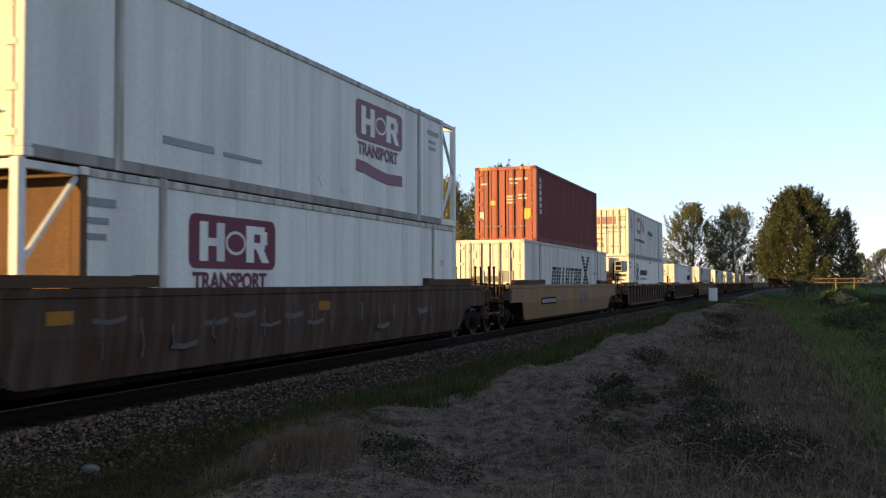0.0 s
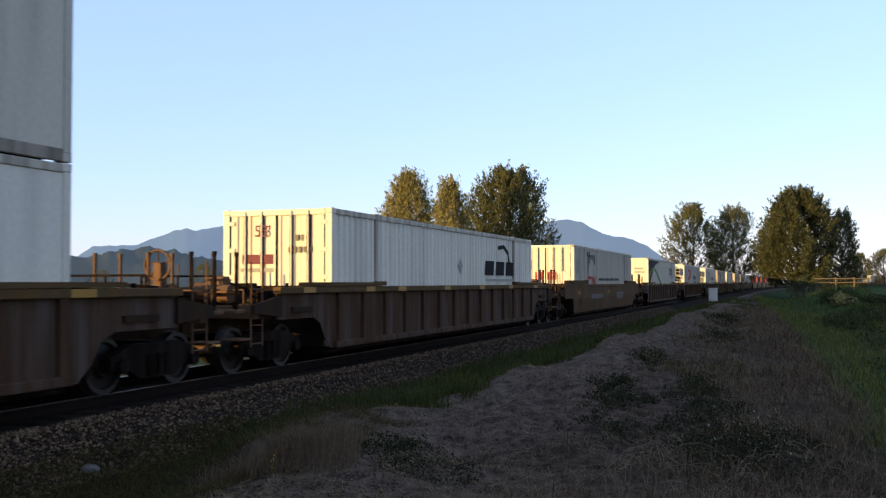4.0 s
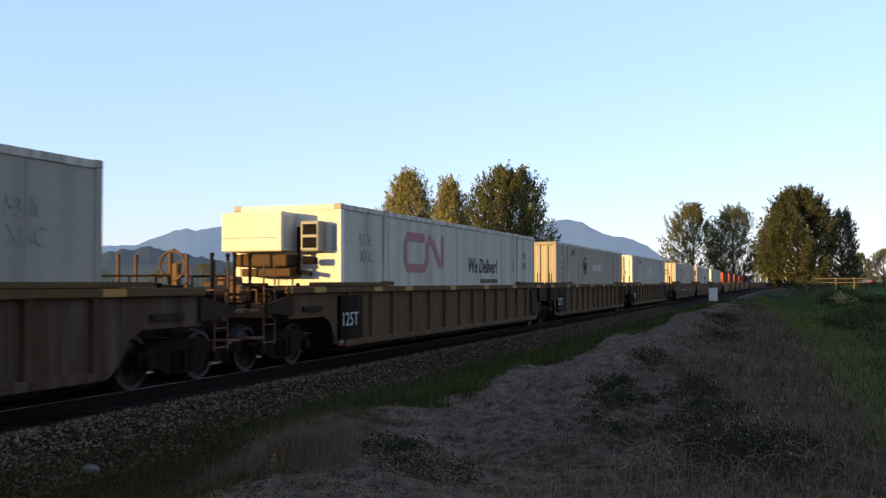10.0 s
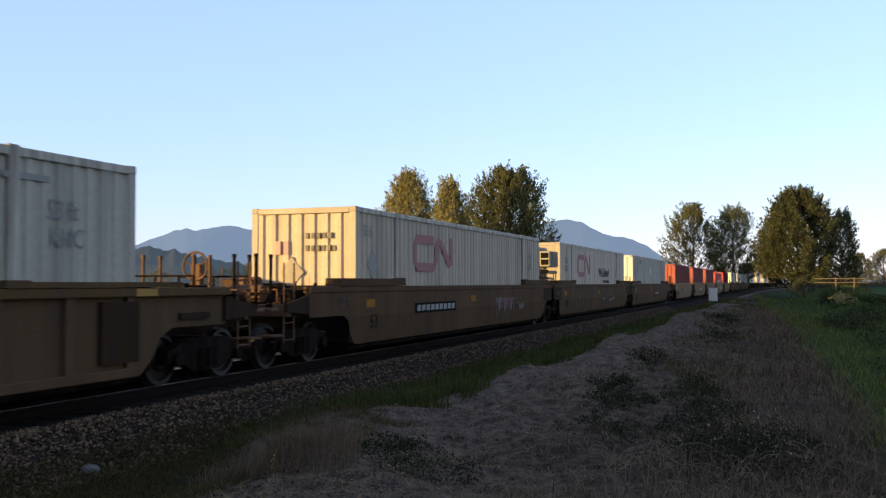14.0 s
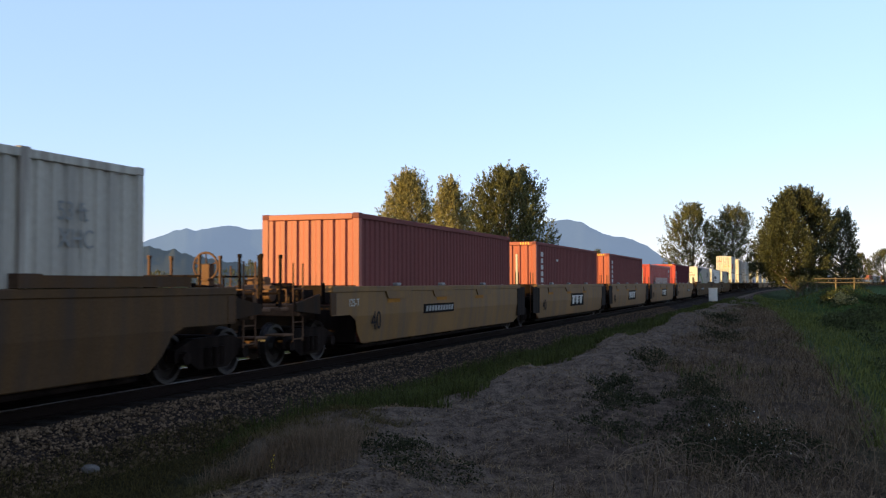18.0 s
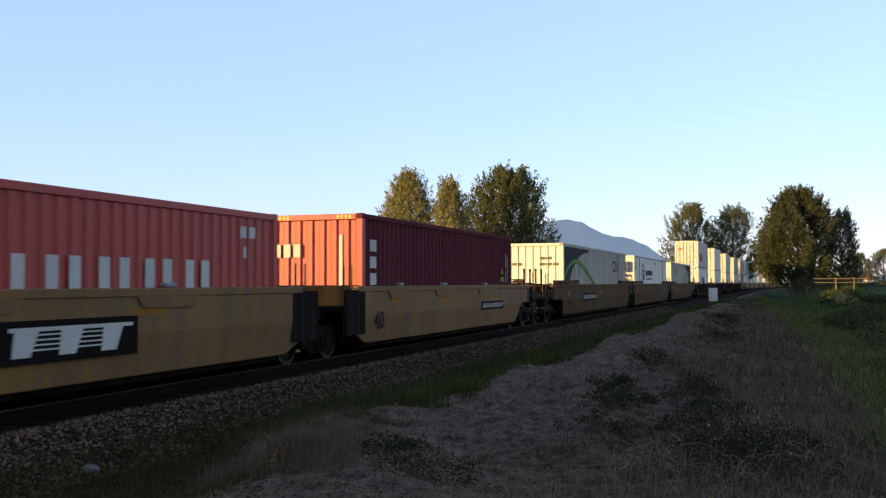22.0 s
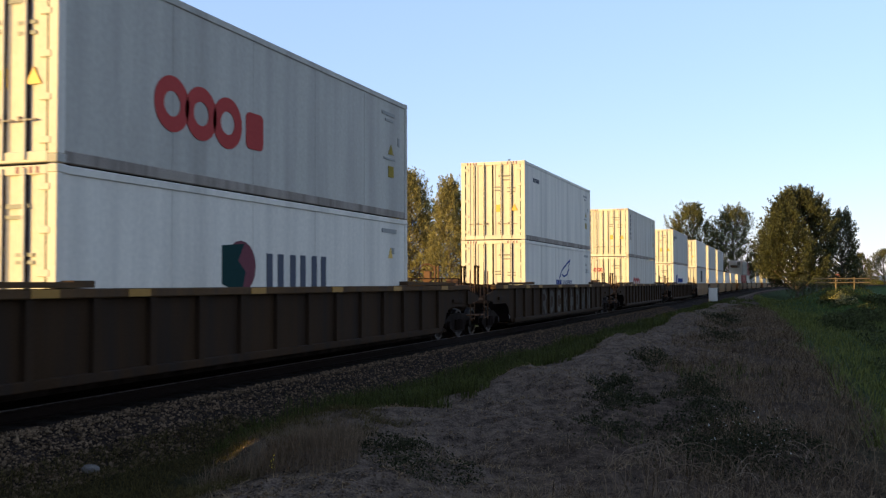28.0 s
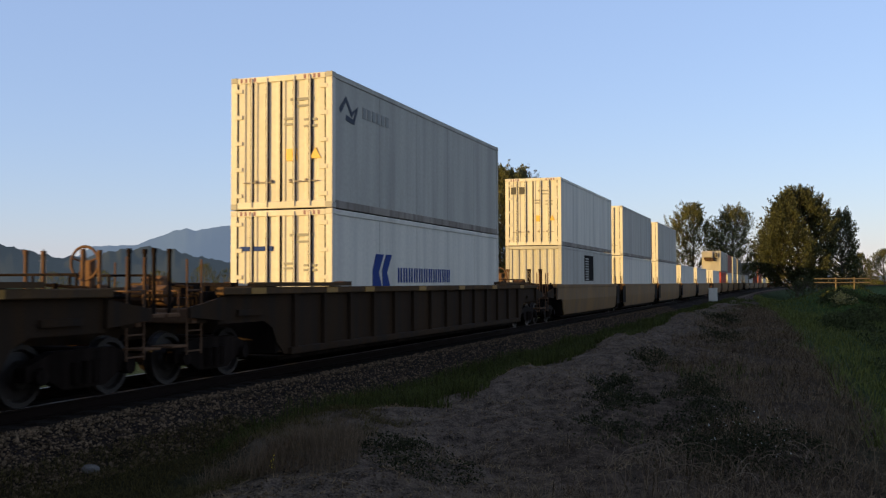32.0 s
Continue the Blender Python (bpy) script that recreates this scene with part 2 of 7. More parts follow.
# ---- ground ----
def wobble(x, y, f, seed):
    r = np.random.RandomState(seed)
    out = np.zeros(np.broadcast(x, y).shape)
    for k in range(7):
        a, ph, g = r.uniform(0, math.tau), r.uniform(0, math.tau), f * r.uniform(0.6, 1.9)
        out = out + np.sin((np.cos(a) * x + np.sin(a) * y) * g + ph)
    return out / 7

# the spoil bank beside the ballast: how far its crest and its outer edge lie from the line
CREST = ((0, 5.6), (8.4, 5.3), (9.6, 4.7), (10.7, 3.95), (11.6, 4.0), (13, 4.4), (16, 4.95), (22, 5.2), (30, 5.1), (46, 4.9), (57, 4.6), (80, 4.4), (160, 4.4))
BRINK = ((0, 11.4), (20, 11.2), (28, 10.8), (44, 10.3), (67, 9.3), (100, 7.6), (130, 6.0), (160, 5.2))
# heaps and gullies on the bank: middle, way it runs, half length, half width, rise
HEAPS = ((-3.75, 16.6, 2.4, -3.2, 1.9, 0.62, 0.30), (-2.75, 17.0, 0.9, -3.5, 2.1, 0.62, -0.34), (-3.7, 26.0, 2.6, -7.5, 3.6, 0.8, 0.34), (-2.65, 24.3, 2.2, -7.5, 3.6, 0.75, -0.34),
         (-3.9, 45.0, 1.5, -12.0, 7.0, 1.0, 0.42), (-2.45, 41.0, 0.6, -10.0, 7.0, 0.85, -0.36), (-5.7, 12.3, 1.0, 1.9, 1.2, 0.5, 0.10), (-2.6, 54.0, 0.6, -9.0, 5.0, 0.9, -0.3), (-3.3, 11.0, 2.0, -1.6, 1.5, 0.5, -0.14))

def crest(y):
    return np.interp(y, *zip(*CREST))

def brink(y):
    return np.interp(y, *zip(*BRINK))

def across_bank(d, y):
    """Distance from the line as if the bank had the same width all along."""
    c, b = crest(y), brink(y)
    return np.where(d < 2.75, d, np.where(d < c, 2.75 + (d - 2.75) / (c - 2.75) * 2.15, np.where(d < b, 4.9 + (d - c) / (b - c) * 6.3, 11.2 + d - b)))

def ground_z(x, y):
    x, y = np.asarray(x, float), np.asarray(y, float)
    d = x - centre(y)
    dd = across_bank(d, y)
    edge = 0.25 * wobble(x * 0, y, 0.6, 12) + 0.3 * wobble(x, y, 1.1, 13)
    dd = np.where(dd > 2.9, dd + np.clip((dd - 2.9) / 2, 0, 1) * edge * np.clip(1 - (dd - 12) / 8, 0, 1), dd)
    z = np.interp(dd, [-400, -40, -9, -5, -3.2, -1.75, 1.75, 2.75, 3.3, 4.1, 4.9, 5.6, 7.0, 8.5, 10.4, 11.6, 13.0, 16.0, 40, 400],
                  [-1.9, -1.6, -1.4, -0.8, -0.6, -0.18, -0.18, -0.54, -0.60, -0.55, -0.24, -0.15, -0.28, -0.30, -0.40, -0.62, -1.1, -1.8, -1.9, -2.2])
    berm = np.clip((dd - 4.2) / 1.2, 0, 1) * np.clip((12.2 - dd) / 1.5, 0, 1)
    near = np.clip(1 - (y - 60) / 200, 0.15, 1)
    z = z + berm * near * (0.12 * wobble(x, y, 0.75, 3) + 0.14 * wobble(x, y, 2.2, 4) + 0.10 * wobble(x, y, 5.0, 5) + 0.07 * wobble(x, y, 11.0, 8) + 0.04 * wobble(x, y, 21.0, 9))
    for hx, hy, wx, wy, along, wide, rise in HEAPS:
        n = math.hypot(wx, wy)
        p, q = ((x - hx) * wx + (y - hy) * wy) / n, ((x - hx) * wy - (y - hy) * wx) / n
        z = z + rise * np.exp(-(p / along) ** 2 - (q / wide) ** 2) * np.clip((dd - 4.0) / 0.8, 0, 1)
    z = z + (np.abs(d) > 2.9) * 0.03 * wobble(x, y, 3.0, 6)
    z = z + np.clip((dd - 12.5) / 3, 0, 1) * np.clip(1 - (d - 30) / 30, 0, 1) * 0.3 * np.maximum(wobble(x, y, 0.5, 14), -0.2)
    z = z + np.clip((np.abs(d) - 14) / 30, 0, 1) * 0.35 * wobble(x, y, 0.13, 7)
    z = z + 2.9 * np.exp(-((x - 6.2) / 5.5) ** 2 - ((y - 126) / 11.0) ** 2)
    return z

def sheet():
    xs = np.concatenate([-np.geomspace(4400, 22, 34), np.arange(-20, -13, 0.7), np.arange(-13, 5, 0.16), np.arange(5, 16, 0.6), np.geomspace(17, 4400, 36)])
    ys = np.concatenate([-np.geomspace(4400, 10, 22), np.arange(-8, 5, 1.0), np.arange(5, 34, 0.18), np.geomspace(34.3, 300, 150), np.geomspace(306, 4700, 50)])
    X, Y = np.meshgrid(xs, ys)
    shift = centre(Y) - TRACK_X
    X = X + np.where(np.abs(X) < 200, shift, shift * np.clip(1 - (np.abs(X) - 200) / 3000, 0, 1)) * (Y < 1000) + (Y >= 1000) * 0
    Z = ground_z(X, Y)
    n, m = X.shape
    v = np.stack([X, Y, Z], -1).reshape(-1, 3)
    i = np.arange((n - 1) * (m - 1))
    a = (i // (m - 1)) * m + i % (m - 1)
    f = np.stack([a, a + 1, a + m + 1, a + m], -1)
    me = bpy.data.meshes.new("ground")
    me.from_pydata(v.tolist(), [], f.tolist())
    lat = me.attributes.new("lat", "FLOAT", "POINT")
    lat.data.foreach_set("value", across_bank(X - centre(Y), Y).ravel().astype(np.float32))
    for p in me.polygons:
        p.use_smooth = True
    return me

def ground_material():
    m = bpy.data.materials.new("ballast_earth_and_grass")
    m.use_nodes = True
    n, l = m.node_tree.nodes, m.node_tree.links
    b = n["Principled BSDF"]
    b.inputs["Roughness"].default_value = 0.95
    b.inputs["Specular IOR Level"].default_value = 0.02
    at = n.new("ShaderNodeAttribute")
    at.attribute_name = "lat"
    co = n.new("ShaderNodeTexCoord")
    big, mid, fine = (n.new("ShaderNodeTexNoise") for _ in range(3))
    for node, s, d in ((big, 0.5, 4), (mid, 5.0, 6), (fine, 38.0, 4)):
        node.inputs["Scale"].default_value, node.inputs["Detail"].default_value = s, d
        l.new(co.outputs["Object"], node.inputs["Vector"])
    off = n.new("ShaderNodeMath")
    off.operation = "MULTIPLY_ADD"
    off.inputs[1].default_value = 1.6
    l.new(big.outputs[0], off.inputs[0])
    l.new(at.outputs["Fac"], off.inputs[2])
    rng = n.new("ShaderNodeMapRange")
    rng.inputs["From Min"].default_value, rng.inputs["From Max"].default_value = -8.7, 21.3
    l.new(off.outputs[0], rng.inputs[0])
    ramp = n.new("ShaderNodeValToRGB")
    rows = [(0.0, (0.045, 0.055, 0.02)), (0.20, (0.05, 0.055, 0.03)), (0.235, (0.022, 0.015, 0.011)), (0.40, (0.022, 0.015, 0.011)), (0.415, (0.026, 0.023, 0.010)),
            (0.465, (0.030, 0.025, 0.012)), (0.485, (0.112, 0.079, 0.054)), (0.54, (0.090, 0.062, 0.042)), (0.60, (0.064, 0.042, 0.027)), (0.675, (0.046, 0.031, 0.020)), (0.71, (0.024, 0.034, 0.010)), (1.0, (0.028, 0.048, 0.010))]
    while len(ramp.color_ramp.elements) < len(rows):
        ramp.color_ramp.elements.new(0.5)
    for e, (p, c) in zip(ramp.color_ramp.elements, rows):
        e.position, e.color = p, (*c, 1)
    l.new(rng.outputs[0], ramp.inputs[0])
    hsv = n.new("ShaderNodeHueSaturation")
    l.new(ramp.outputs[0], hsv.inputs["Color"])
    add = n.new("ShaderNodeMath")
    add.operation = "ADD"
    l.new(mid.outputs[0], add.inputs[0])
    l.new(fine.outputs[0], add.inputs[1])
    vr = n.new("ShaderNodeMapRange")
    vr.inputs["From Min"].default_value, vr.inputs["From Max"].default_value = 0.65, 1.4
    vr.inputs["To Min"].default_value, vr.inputs["To Max"].default_value = 0.05, 2.1
    l.new(add.outputs[0], vr.inputs[0])
    l.new(vr.outputs[0], hsv.inputs["Value"])
    l.new(hsv.outputs[0], b.inputs["Base Color"])
    bp = n.new("ShaderNodeBump")
    bp.inputs["Strength"].default_value, bp.inputs["Distance"].default_value = 0.9, 0.05
    l.new(add.outputs[0], bp.inputs["Height"])
    l.new(bp.outputs[0], b.inputs["Normal"])
    return m

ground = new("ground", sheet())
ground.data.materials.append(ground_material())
tagged(ground, "shaded gravel bank, ballast shoulder and green grass beside the railway", "ground", kind="structure")

# ---- track: rails on timber sleepers ----
def rail_mesh(across, head):
    us = [-60 + 4 * k for k in range(60)] + [184 + 8 * k for k in range(84)]
    prof = [(-0.036, -0.004), (0.036, -0.004), (0.036, 0.0), (-0.036, 0.0)] if head else [(-0.07, -0.172), (0.07, -0.172), (0.07, -0.158), (0.012, -0.145), (0.012, -0.045), (0.036, -0.035), (0.036, -0.004), (-0.036, -0.004), (-0.036, -0.035), (-0.012, -0.045), (-0.012, -0.145), (-0.07, -0.158)]
    bm = bmesh.new()
    rings = []
    for u in us:
        m = on_line(u)
        rings.append([bm.verts.new(m @ Vector((across + a, 0, z))) for a, z in prof])
    for r, q in zip(rings, rings[1:]):
        for k in range(len(prof)):
            j = (k + 1) % len(prof)
            bm.faces.new((r[k], r[j], q[j], q[k]))
    bmesh.ops.recalc_face_normals(bm, faces=bm.faces[:])
    return bm

for side in (-0.755, 0.755):
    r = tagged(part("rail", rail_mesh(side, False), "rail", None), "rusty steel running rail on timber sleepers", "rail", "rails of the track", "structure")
    part("rail_head", rail_mesh(side, True), "rail_top", r, "polished running surface")

track_bed = tagged(new("track_bed"), "dark timber sleepers bedded in grey ballast", "track", kind="structure")
def sleeper_mesh():
    return rounded(boxes((-1.3, 1.3, -0.11, 0.11, -0.36, -0.172)), 0.01)
for k in range(130):
    sl = part("sleeper", shared("sleeper", sleeper_mesh), "wood", track_bed)
    sl.matrix_basis = on_line(4 + 0.53 * k)

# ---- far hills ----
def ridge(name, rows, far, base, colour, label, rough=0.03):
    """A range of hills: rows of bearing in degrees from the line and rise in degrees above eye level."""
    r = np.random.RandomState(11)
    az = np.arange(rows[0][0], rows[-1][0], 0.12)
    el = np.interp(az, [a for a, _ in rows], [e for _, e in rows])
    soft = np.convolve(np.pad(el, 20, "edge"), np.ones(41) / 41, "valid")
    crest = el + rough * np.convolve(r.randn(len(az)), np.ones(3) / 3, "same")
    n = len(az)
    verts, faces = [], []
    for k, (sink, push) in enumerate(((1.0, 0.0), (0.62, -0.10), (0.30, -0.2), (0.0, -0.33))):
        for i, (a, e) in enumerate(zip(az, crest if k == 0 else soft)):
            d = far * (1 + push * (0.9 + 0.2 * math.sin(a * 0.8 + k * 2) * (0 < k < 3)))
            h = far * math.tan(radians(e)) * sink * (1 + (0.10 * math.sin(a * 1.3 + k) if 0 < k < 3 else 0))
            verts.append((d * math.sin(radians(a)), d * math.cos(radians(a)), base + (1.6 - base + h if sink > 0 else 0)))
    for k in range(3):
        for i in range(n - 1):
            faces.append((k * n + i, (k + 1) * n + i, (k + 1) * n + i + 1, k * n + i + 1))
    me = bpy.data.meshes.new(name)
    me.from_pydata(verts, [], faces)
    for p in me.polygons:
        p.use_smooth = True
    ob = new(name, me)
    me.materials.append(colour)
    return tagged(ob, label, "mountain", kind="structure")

# distance haze is put into the hill material as a faint bluish glow
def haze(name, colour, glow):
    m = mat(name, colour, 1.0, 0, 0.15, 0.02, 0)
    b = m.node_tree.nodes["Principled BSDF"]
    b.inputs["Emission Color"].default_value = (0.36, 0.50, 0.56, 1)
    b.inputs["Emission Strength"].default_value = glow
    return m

BLUE = haze("forest_haze_glow", (0.022, 0.032, 0.036), 0.215)
NEAR_HILL = haze("wooded_hill_haze_glow", (0.040, 0.042, 0.028), 0.045)

# ---- trees ----
EGG = ((0.0, 0.30), (0.10, 0.70), (0.28, 1.0), (0.5, 0.97), (0.7, 0.80), (0.86, 0.55), (0.95, 0.32), (1.0, 0.10))

def tree(label, x, y, height, spread, seed, leaf="leaf", trunk=0.14, boughs=120, dense=1.0, form=EGG, ragged=0.16):
    """A broadleaf tree: tapered trunk, rising boughs and upswept plumes of leaves, with gaps and a ragged outline."""
    r = np.random.RandomState(seed)
    z0 = float(ground_z(x, y)) - 0.1
    root = tagged(new("tree"), label, "tree", "trees along the line")
    root.matrix_basis = pose(x, y, z0)
    bm = bmesh.new()
    lean = Vector((r.uniform(-0.03, 0.03), r.uniform(-0.03, 0.03), 1))
    base = height * 0.016 + 0.08
    last = None
    for k in range(7):
        p = lean * (height * 0.9 * k / 6)
        rad = base * (1 - 0.9 * k / 6)
        ring = [bm.verts.new(p + Vector((rad * math.cos(a * math.tau / 7), rad * math.sin(a * math.tau / 7), 0))) for a in range(7)]
        if last:
            for a in range(7):
                bm.faces.new((last[a], last[(a + 1) % 7], ring[(a + 1) % 7], ring[a]))
        last = ring
    low = height * trunk
    lump = [(r.uniform(0, 6.3), r.randint(1, 4), r.uniform(2, 7)) for _ in range(5)]
    fs, qs = [p for p, _ in form], [q for _, q in form]
    verts, faces = [], []
    tufts = int(boughs * 3.4)
    for k in range(tufts):
        f = ((k + r.uniform(0, 1)) / tufts) ** 0.9
        a = k * 2.39996 + r.uniform(-0.5, 0.5)
        wave = sum(math.sin(n * a + m * f + ph) for ph, n, m in lump) / 2.2
        rho = r.uniform(0.2, 1.0) ** 0.55
        # gaps between the boughs
        if wave < -0.42 - 0.6 * r.rand() + 1.2 * (0.16 - ragged) and rho > 0.45:
            continue
        reach = spread * 0.5 * np.interp(f, fs, qs) * (1 + ragged * wave + r.uniform(-ragged, ragged) * 0.5)
        root_at = np.array((reach * rho * math.cos(a), reach * rho * math.sin(a), low + (height - low) * f * 0.965))
        way = np.array((math.cos(a) * (0.9 - 0.6 * f), math.sin(a) * (0.9 - 0.6 * f), 0.55 + 0.7 * f)) + r.randn(3) * 0.28
        way /= np.linalg.norm(way)
        long = height * r.uniform(0.06, 0.125) * (0.75 + 0.5 * rho)
        if k % 7 == 0:
            rod(bm, np.array(lean * max(low * 0.5, min(root_at[2] - reach * rho * 0.8, height * 0.85))), root_at, height * 0.0035, 4)
        # a plume of leaves, thick at its foot and thin at its tip
        n = int(34 * dense * r.uniform(0.6, 1.3))
        q = r.uniform(0, 1, n) ** 1.2
        p = root_at + way * (q * long)[:, None] + np.clip(r.randn(n, 3), -1.8, 1.8) * (long * 0.155 * (1.25 - 1.0 * q))[:, None]
        p = p[p[:, 2] > low * 0.5]
        n = len(p)
        if not n:
            continue
        e = (r.uniform(0.006, 0.0125, n) * max(height, 8.0))[:, None]
        d1 = way + r.randn(n, 3) * 0.42
        d1 /= np.linalg.norm(d1, axis=1)[:, None]
        d2 = np.cross(d1, r.randn(n, 3))
        d2 /= np.linalg.norm(d2, axis=1)[:, None] + 1e-6
        m = len(verts)
        verts += np.stack([p - d1 * e, p + d2 * e * 0.42, p + d1 * e, p - d2 * e * 0.42], 1).reshape(-1, 3).tolist()
        faces += (m + np.arange(4 * n).reshape(n, 4)).tolist()
    part("trunk", bm, "bark", root)
    me = bpy.data.meshes.new("crown")
    me.from_pydata(verts, [], faces)
    me.materials.append(None)
    part("crown", me, leaf, root)
    return root

def bearing(deg, dist):
    return dist * math.sin(radians(deg)), dist * math.cos(radians(deg))

# ---- loose cover: stones and grasses ----
def scatter(name, label, category, material, verts, faces):
    me = bpy.data.meshes.new(name)
    me.from_pydata(verts.tolist(), [], faces.tolist())
    me.materials.append(M[material])
    return tagged(new(name, me), label, category, kind="stuff")

def stones(x, y, size, r):
    n = len(x)
    base = np.array([(1, 0, 0), (-0.9, 0.15, 0), (0, 1, 0.1), (0.1, -1, 0), (0.1, 0.1, 0.8), (0, 0, -0.6)])
    v = base[None] * r.uniform(0.55, 1.25, (n, 6, 3)) * size[:, None, None]
    a = r.uniform(0, math.tau, n)
    c, s = np.cos(a)[:, None], np.sin(a)[:, None]
    tilt = r.uniform(-0.5, 0.5, n)[:, None]
    vx, vy, vz = v[..., 0], v[..., 1], v[..., 2]
    vx, vz = vx * np.cos(tilt) - vz * np.sin(tilt), vx * np.sin(tilt) + vz * np.cos(tilt)
    out = np.stack([vx * c - vy * s + x[:, None], vx * s + vy * c + y[:, None], vz + (ground_z(x, y) + size * 0.25)[:, None]], -1)
    tri = np.array([(0, 2, 4), (2, 1, 4), (1, 3, 4), (3, 0, 4), (2, 0, 5), (1, 2, 5), (3, 1, 5), (0, 3, 5)])
    return out.reshape(-1, 3), (tri[None] + 6 * np.arange(n)[:, None, None]).reshape(-1, 3)

def blades(x, y, length, r, width=0.006, droop=0.6, lift=1.0):
    """Grass: narrow blades of two bent pieces."""
    n = len(x)
    z = ground_z(x, y) - 0.01
    a = r.uniform(0, math.tau, n)
    d = np.stack([np.cos(a), np.sin(a)], -1)
    w = np.stack([-d[:, 1], d[:, 0]], -1) * width * r.uniform(0.6, 1.4, n)[:, None]
    bend = r.uniform(0.1, 1.0, n) * droop
    rise = length * lift
    p0 = np.stack([x, y, z], -1)
    mid = p0 + np.stack([d[:, 0] * length * bend * 0.35, d[:, 1] * length * bend * 0.35, rise * 0.6], -1)
    tip = p0 + np.stack([d[:, 0] * length * bend, d[:, 1] * length * bend, rise * (1 - 0.35 * bend)], -1)
    ww = np.concatenate([w, np.zeros((n, 1))], -1)
    v = np.stack([p0 - ww, p0 + ww, mid + ww * 0.8, mid - ww * 0.8, tip], 1)
    quads = np.array([(0, 1, 2), (0, 2, 3), (3, 2, 4)])
    return v.reshape(-1, 3), (quads[None] + 5 * np.arange(n)[:, None, None]).reshape(-1, 3)

def patch(n, y0, y1, d0, d1, r, power=1.6):
    """Random places by the line, thicker near the viewer."""
    y = y0 + (y1 - y0) * r.uniform(0, 1, n) ** power
    d = r.uniform(d0, d1, n)
    return centre(y) + d, y

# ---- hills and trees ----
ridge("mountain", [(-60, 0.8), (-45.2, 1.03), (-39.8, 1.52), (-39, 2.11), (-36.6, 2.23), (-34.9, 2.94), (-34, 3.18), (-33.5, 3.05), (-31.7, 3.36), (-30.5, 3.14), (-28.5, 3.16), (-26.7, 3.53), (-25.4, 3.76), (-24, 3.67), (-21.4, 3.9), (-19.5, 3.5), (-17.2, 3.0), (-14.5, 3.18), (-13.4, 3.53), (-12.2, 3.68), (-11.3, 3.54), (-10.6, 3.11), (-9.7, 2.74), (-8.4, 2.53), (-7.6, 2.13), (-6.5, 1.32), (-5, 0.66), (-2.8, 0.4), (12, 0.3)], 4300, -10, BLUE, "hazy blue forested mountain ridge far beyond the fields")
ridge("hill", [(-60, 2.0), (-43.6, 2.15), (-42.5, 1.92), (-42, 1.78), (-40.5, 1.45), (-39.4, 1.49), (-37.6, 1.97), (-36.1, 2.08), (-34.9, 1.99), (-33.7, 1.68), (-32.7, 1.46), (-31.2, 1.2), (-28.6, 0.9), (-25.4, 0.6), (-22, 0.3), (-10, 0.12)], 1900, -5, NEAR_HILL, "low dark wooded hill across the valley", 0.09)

def tree_at(deg, dist, wide, el, seed, label, **kw):
    x, y = bearing(deg, dist)
    tree(label, x, y, 0.91 * (dist * math.tan(radians(el)) + 1.6 - float(ground_z(x, y))), 2.1 * dist * math.tan(radians(wide / 2)), seed, **kw)

FULL = ((0.0, 0.60), (0.15, 0.90), (0.35, 1.0), (0.6, 0.90), (0.8, 0.68), (0.92, 0.42), (1.0, 0.15))
TALL = ((0.0, 0.7), (0.2, 0.98), (0.45, 1.0), (0.7, 0.88), (0.88, 0.64), (1.0, 0.3))
CONE = ((0.0, 0.8), (0.2, 1.0), (0.45, 0.9), (0.7, 0.68), (0.88, 0.42), (1.0, 0.15))
FAN = ((0.0, 0.5), (0.12, 0.9), (0.3, 1.0), (0.55, 0.92), (0.75, 0.76), (0.9, 0.5), (1.0, 0.2))
tree_at(-21.3, 180, 3.1, 6.9, 1, "tall sunlit olive-green cottonwood with a rounded crown", leaf="leaf_olive", boughs=260, dense=1.5, form=CONE, ragged=0.2)
tree_at(-18.93, 165, 2.5, 6.45, 2, "slender olive-green cottonwood beside a larger tree", leaf="leaf_olive", boughs=190, dense=1.5, form=CONE, ragged=0.24)
tree_at(-15.5, 180, 4.4, 7.1, 3, "broad dark green cottonwood with an uneven crown", boughs=400, dense=1.6, form=TALL, ragged=0.24)
tree_at(-5.1, 230, 2.6, 4.8, 4, "open-crowned tree with gaps between its boughs", boughs=170, dense=1.5, form=FAN, ragged=0.3)
tree_at(-2.85, 235, 2.6, 4.5, 5, "loose green tree standing behind the line", boughs=210, dense=1.6, form=FAN, ragged=0.26)
tree_at(0.45, 205, 3.75, 5.45, 6, "large dense dark green tree beside the bend", boughs=560, dense=1.9, trunk=0.14, form=FULL, leaf="leaf_deep", ragged=0.15)
tree_at(2.8, 222, 1.45, 4.2, 7, "narrow dark tree beside a larger one", boughs=130, dense=1.6, trunk=0.04, form=TALL, ragged=0.3, leaf="leaf_deep")
tree_at(-0.9, 380, 1.5, 2.7, 16, "dark tree at the edge of a wood", boughs=90, trunk=0.2, form=FULL)
tree_at(3.7, 700, 1.1, 1.65, 8, "small far tree on the skyline", boughs=150, dense=2.2, form=FULL)
tree_at(4.85, 720, 1.45, 1.85, 9, "small far tree on the skyline", boughs=180, dense=2.2, form=FULL)
tree_at(3.35, 245, 1.1, 1.7, 18, "low dark tree behind a taller one", boughs=120, dense=1.8, trunk=0.04, form=FULL, leaf="leaf_deep")
tree_at(4.2, 690, 1.2, 0.75, 19, "low far wood on the skyline", boughs=110, dense=2.0, trunk=0.04, form=FULL)
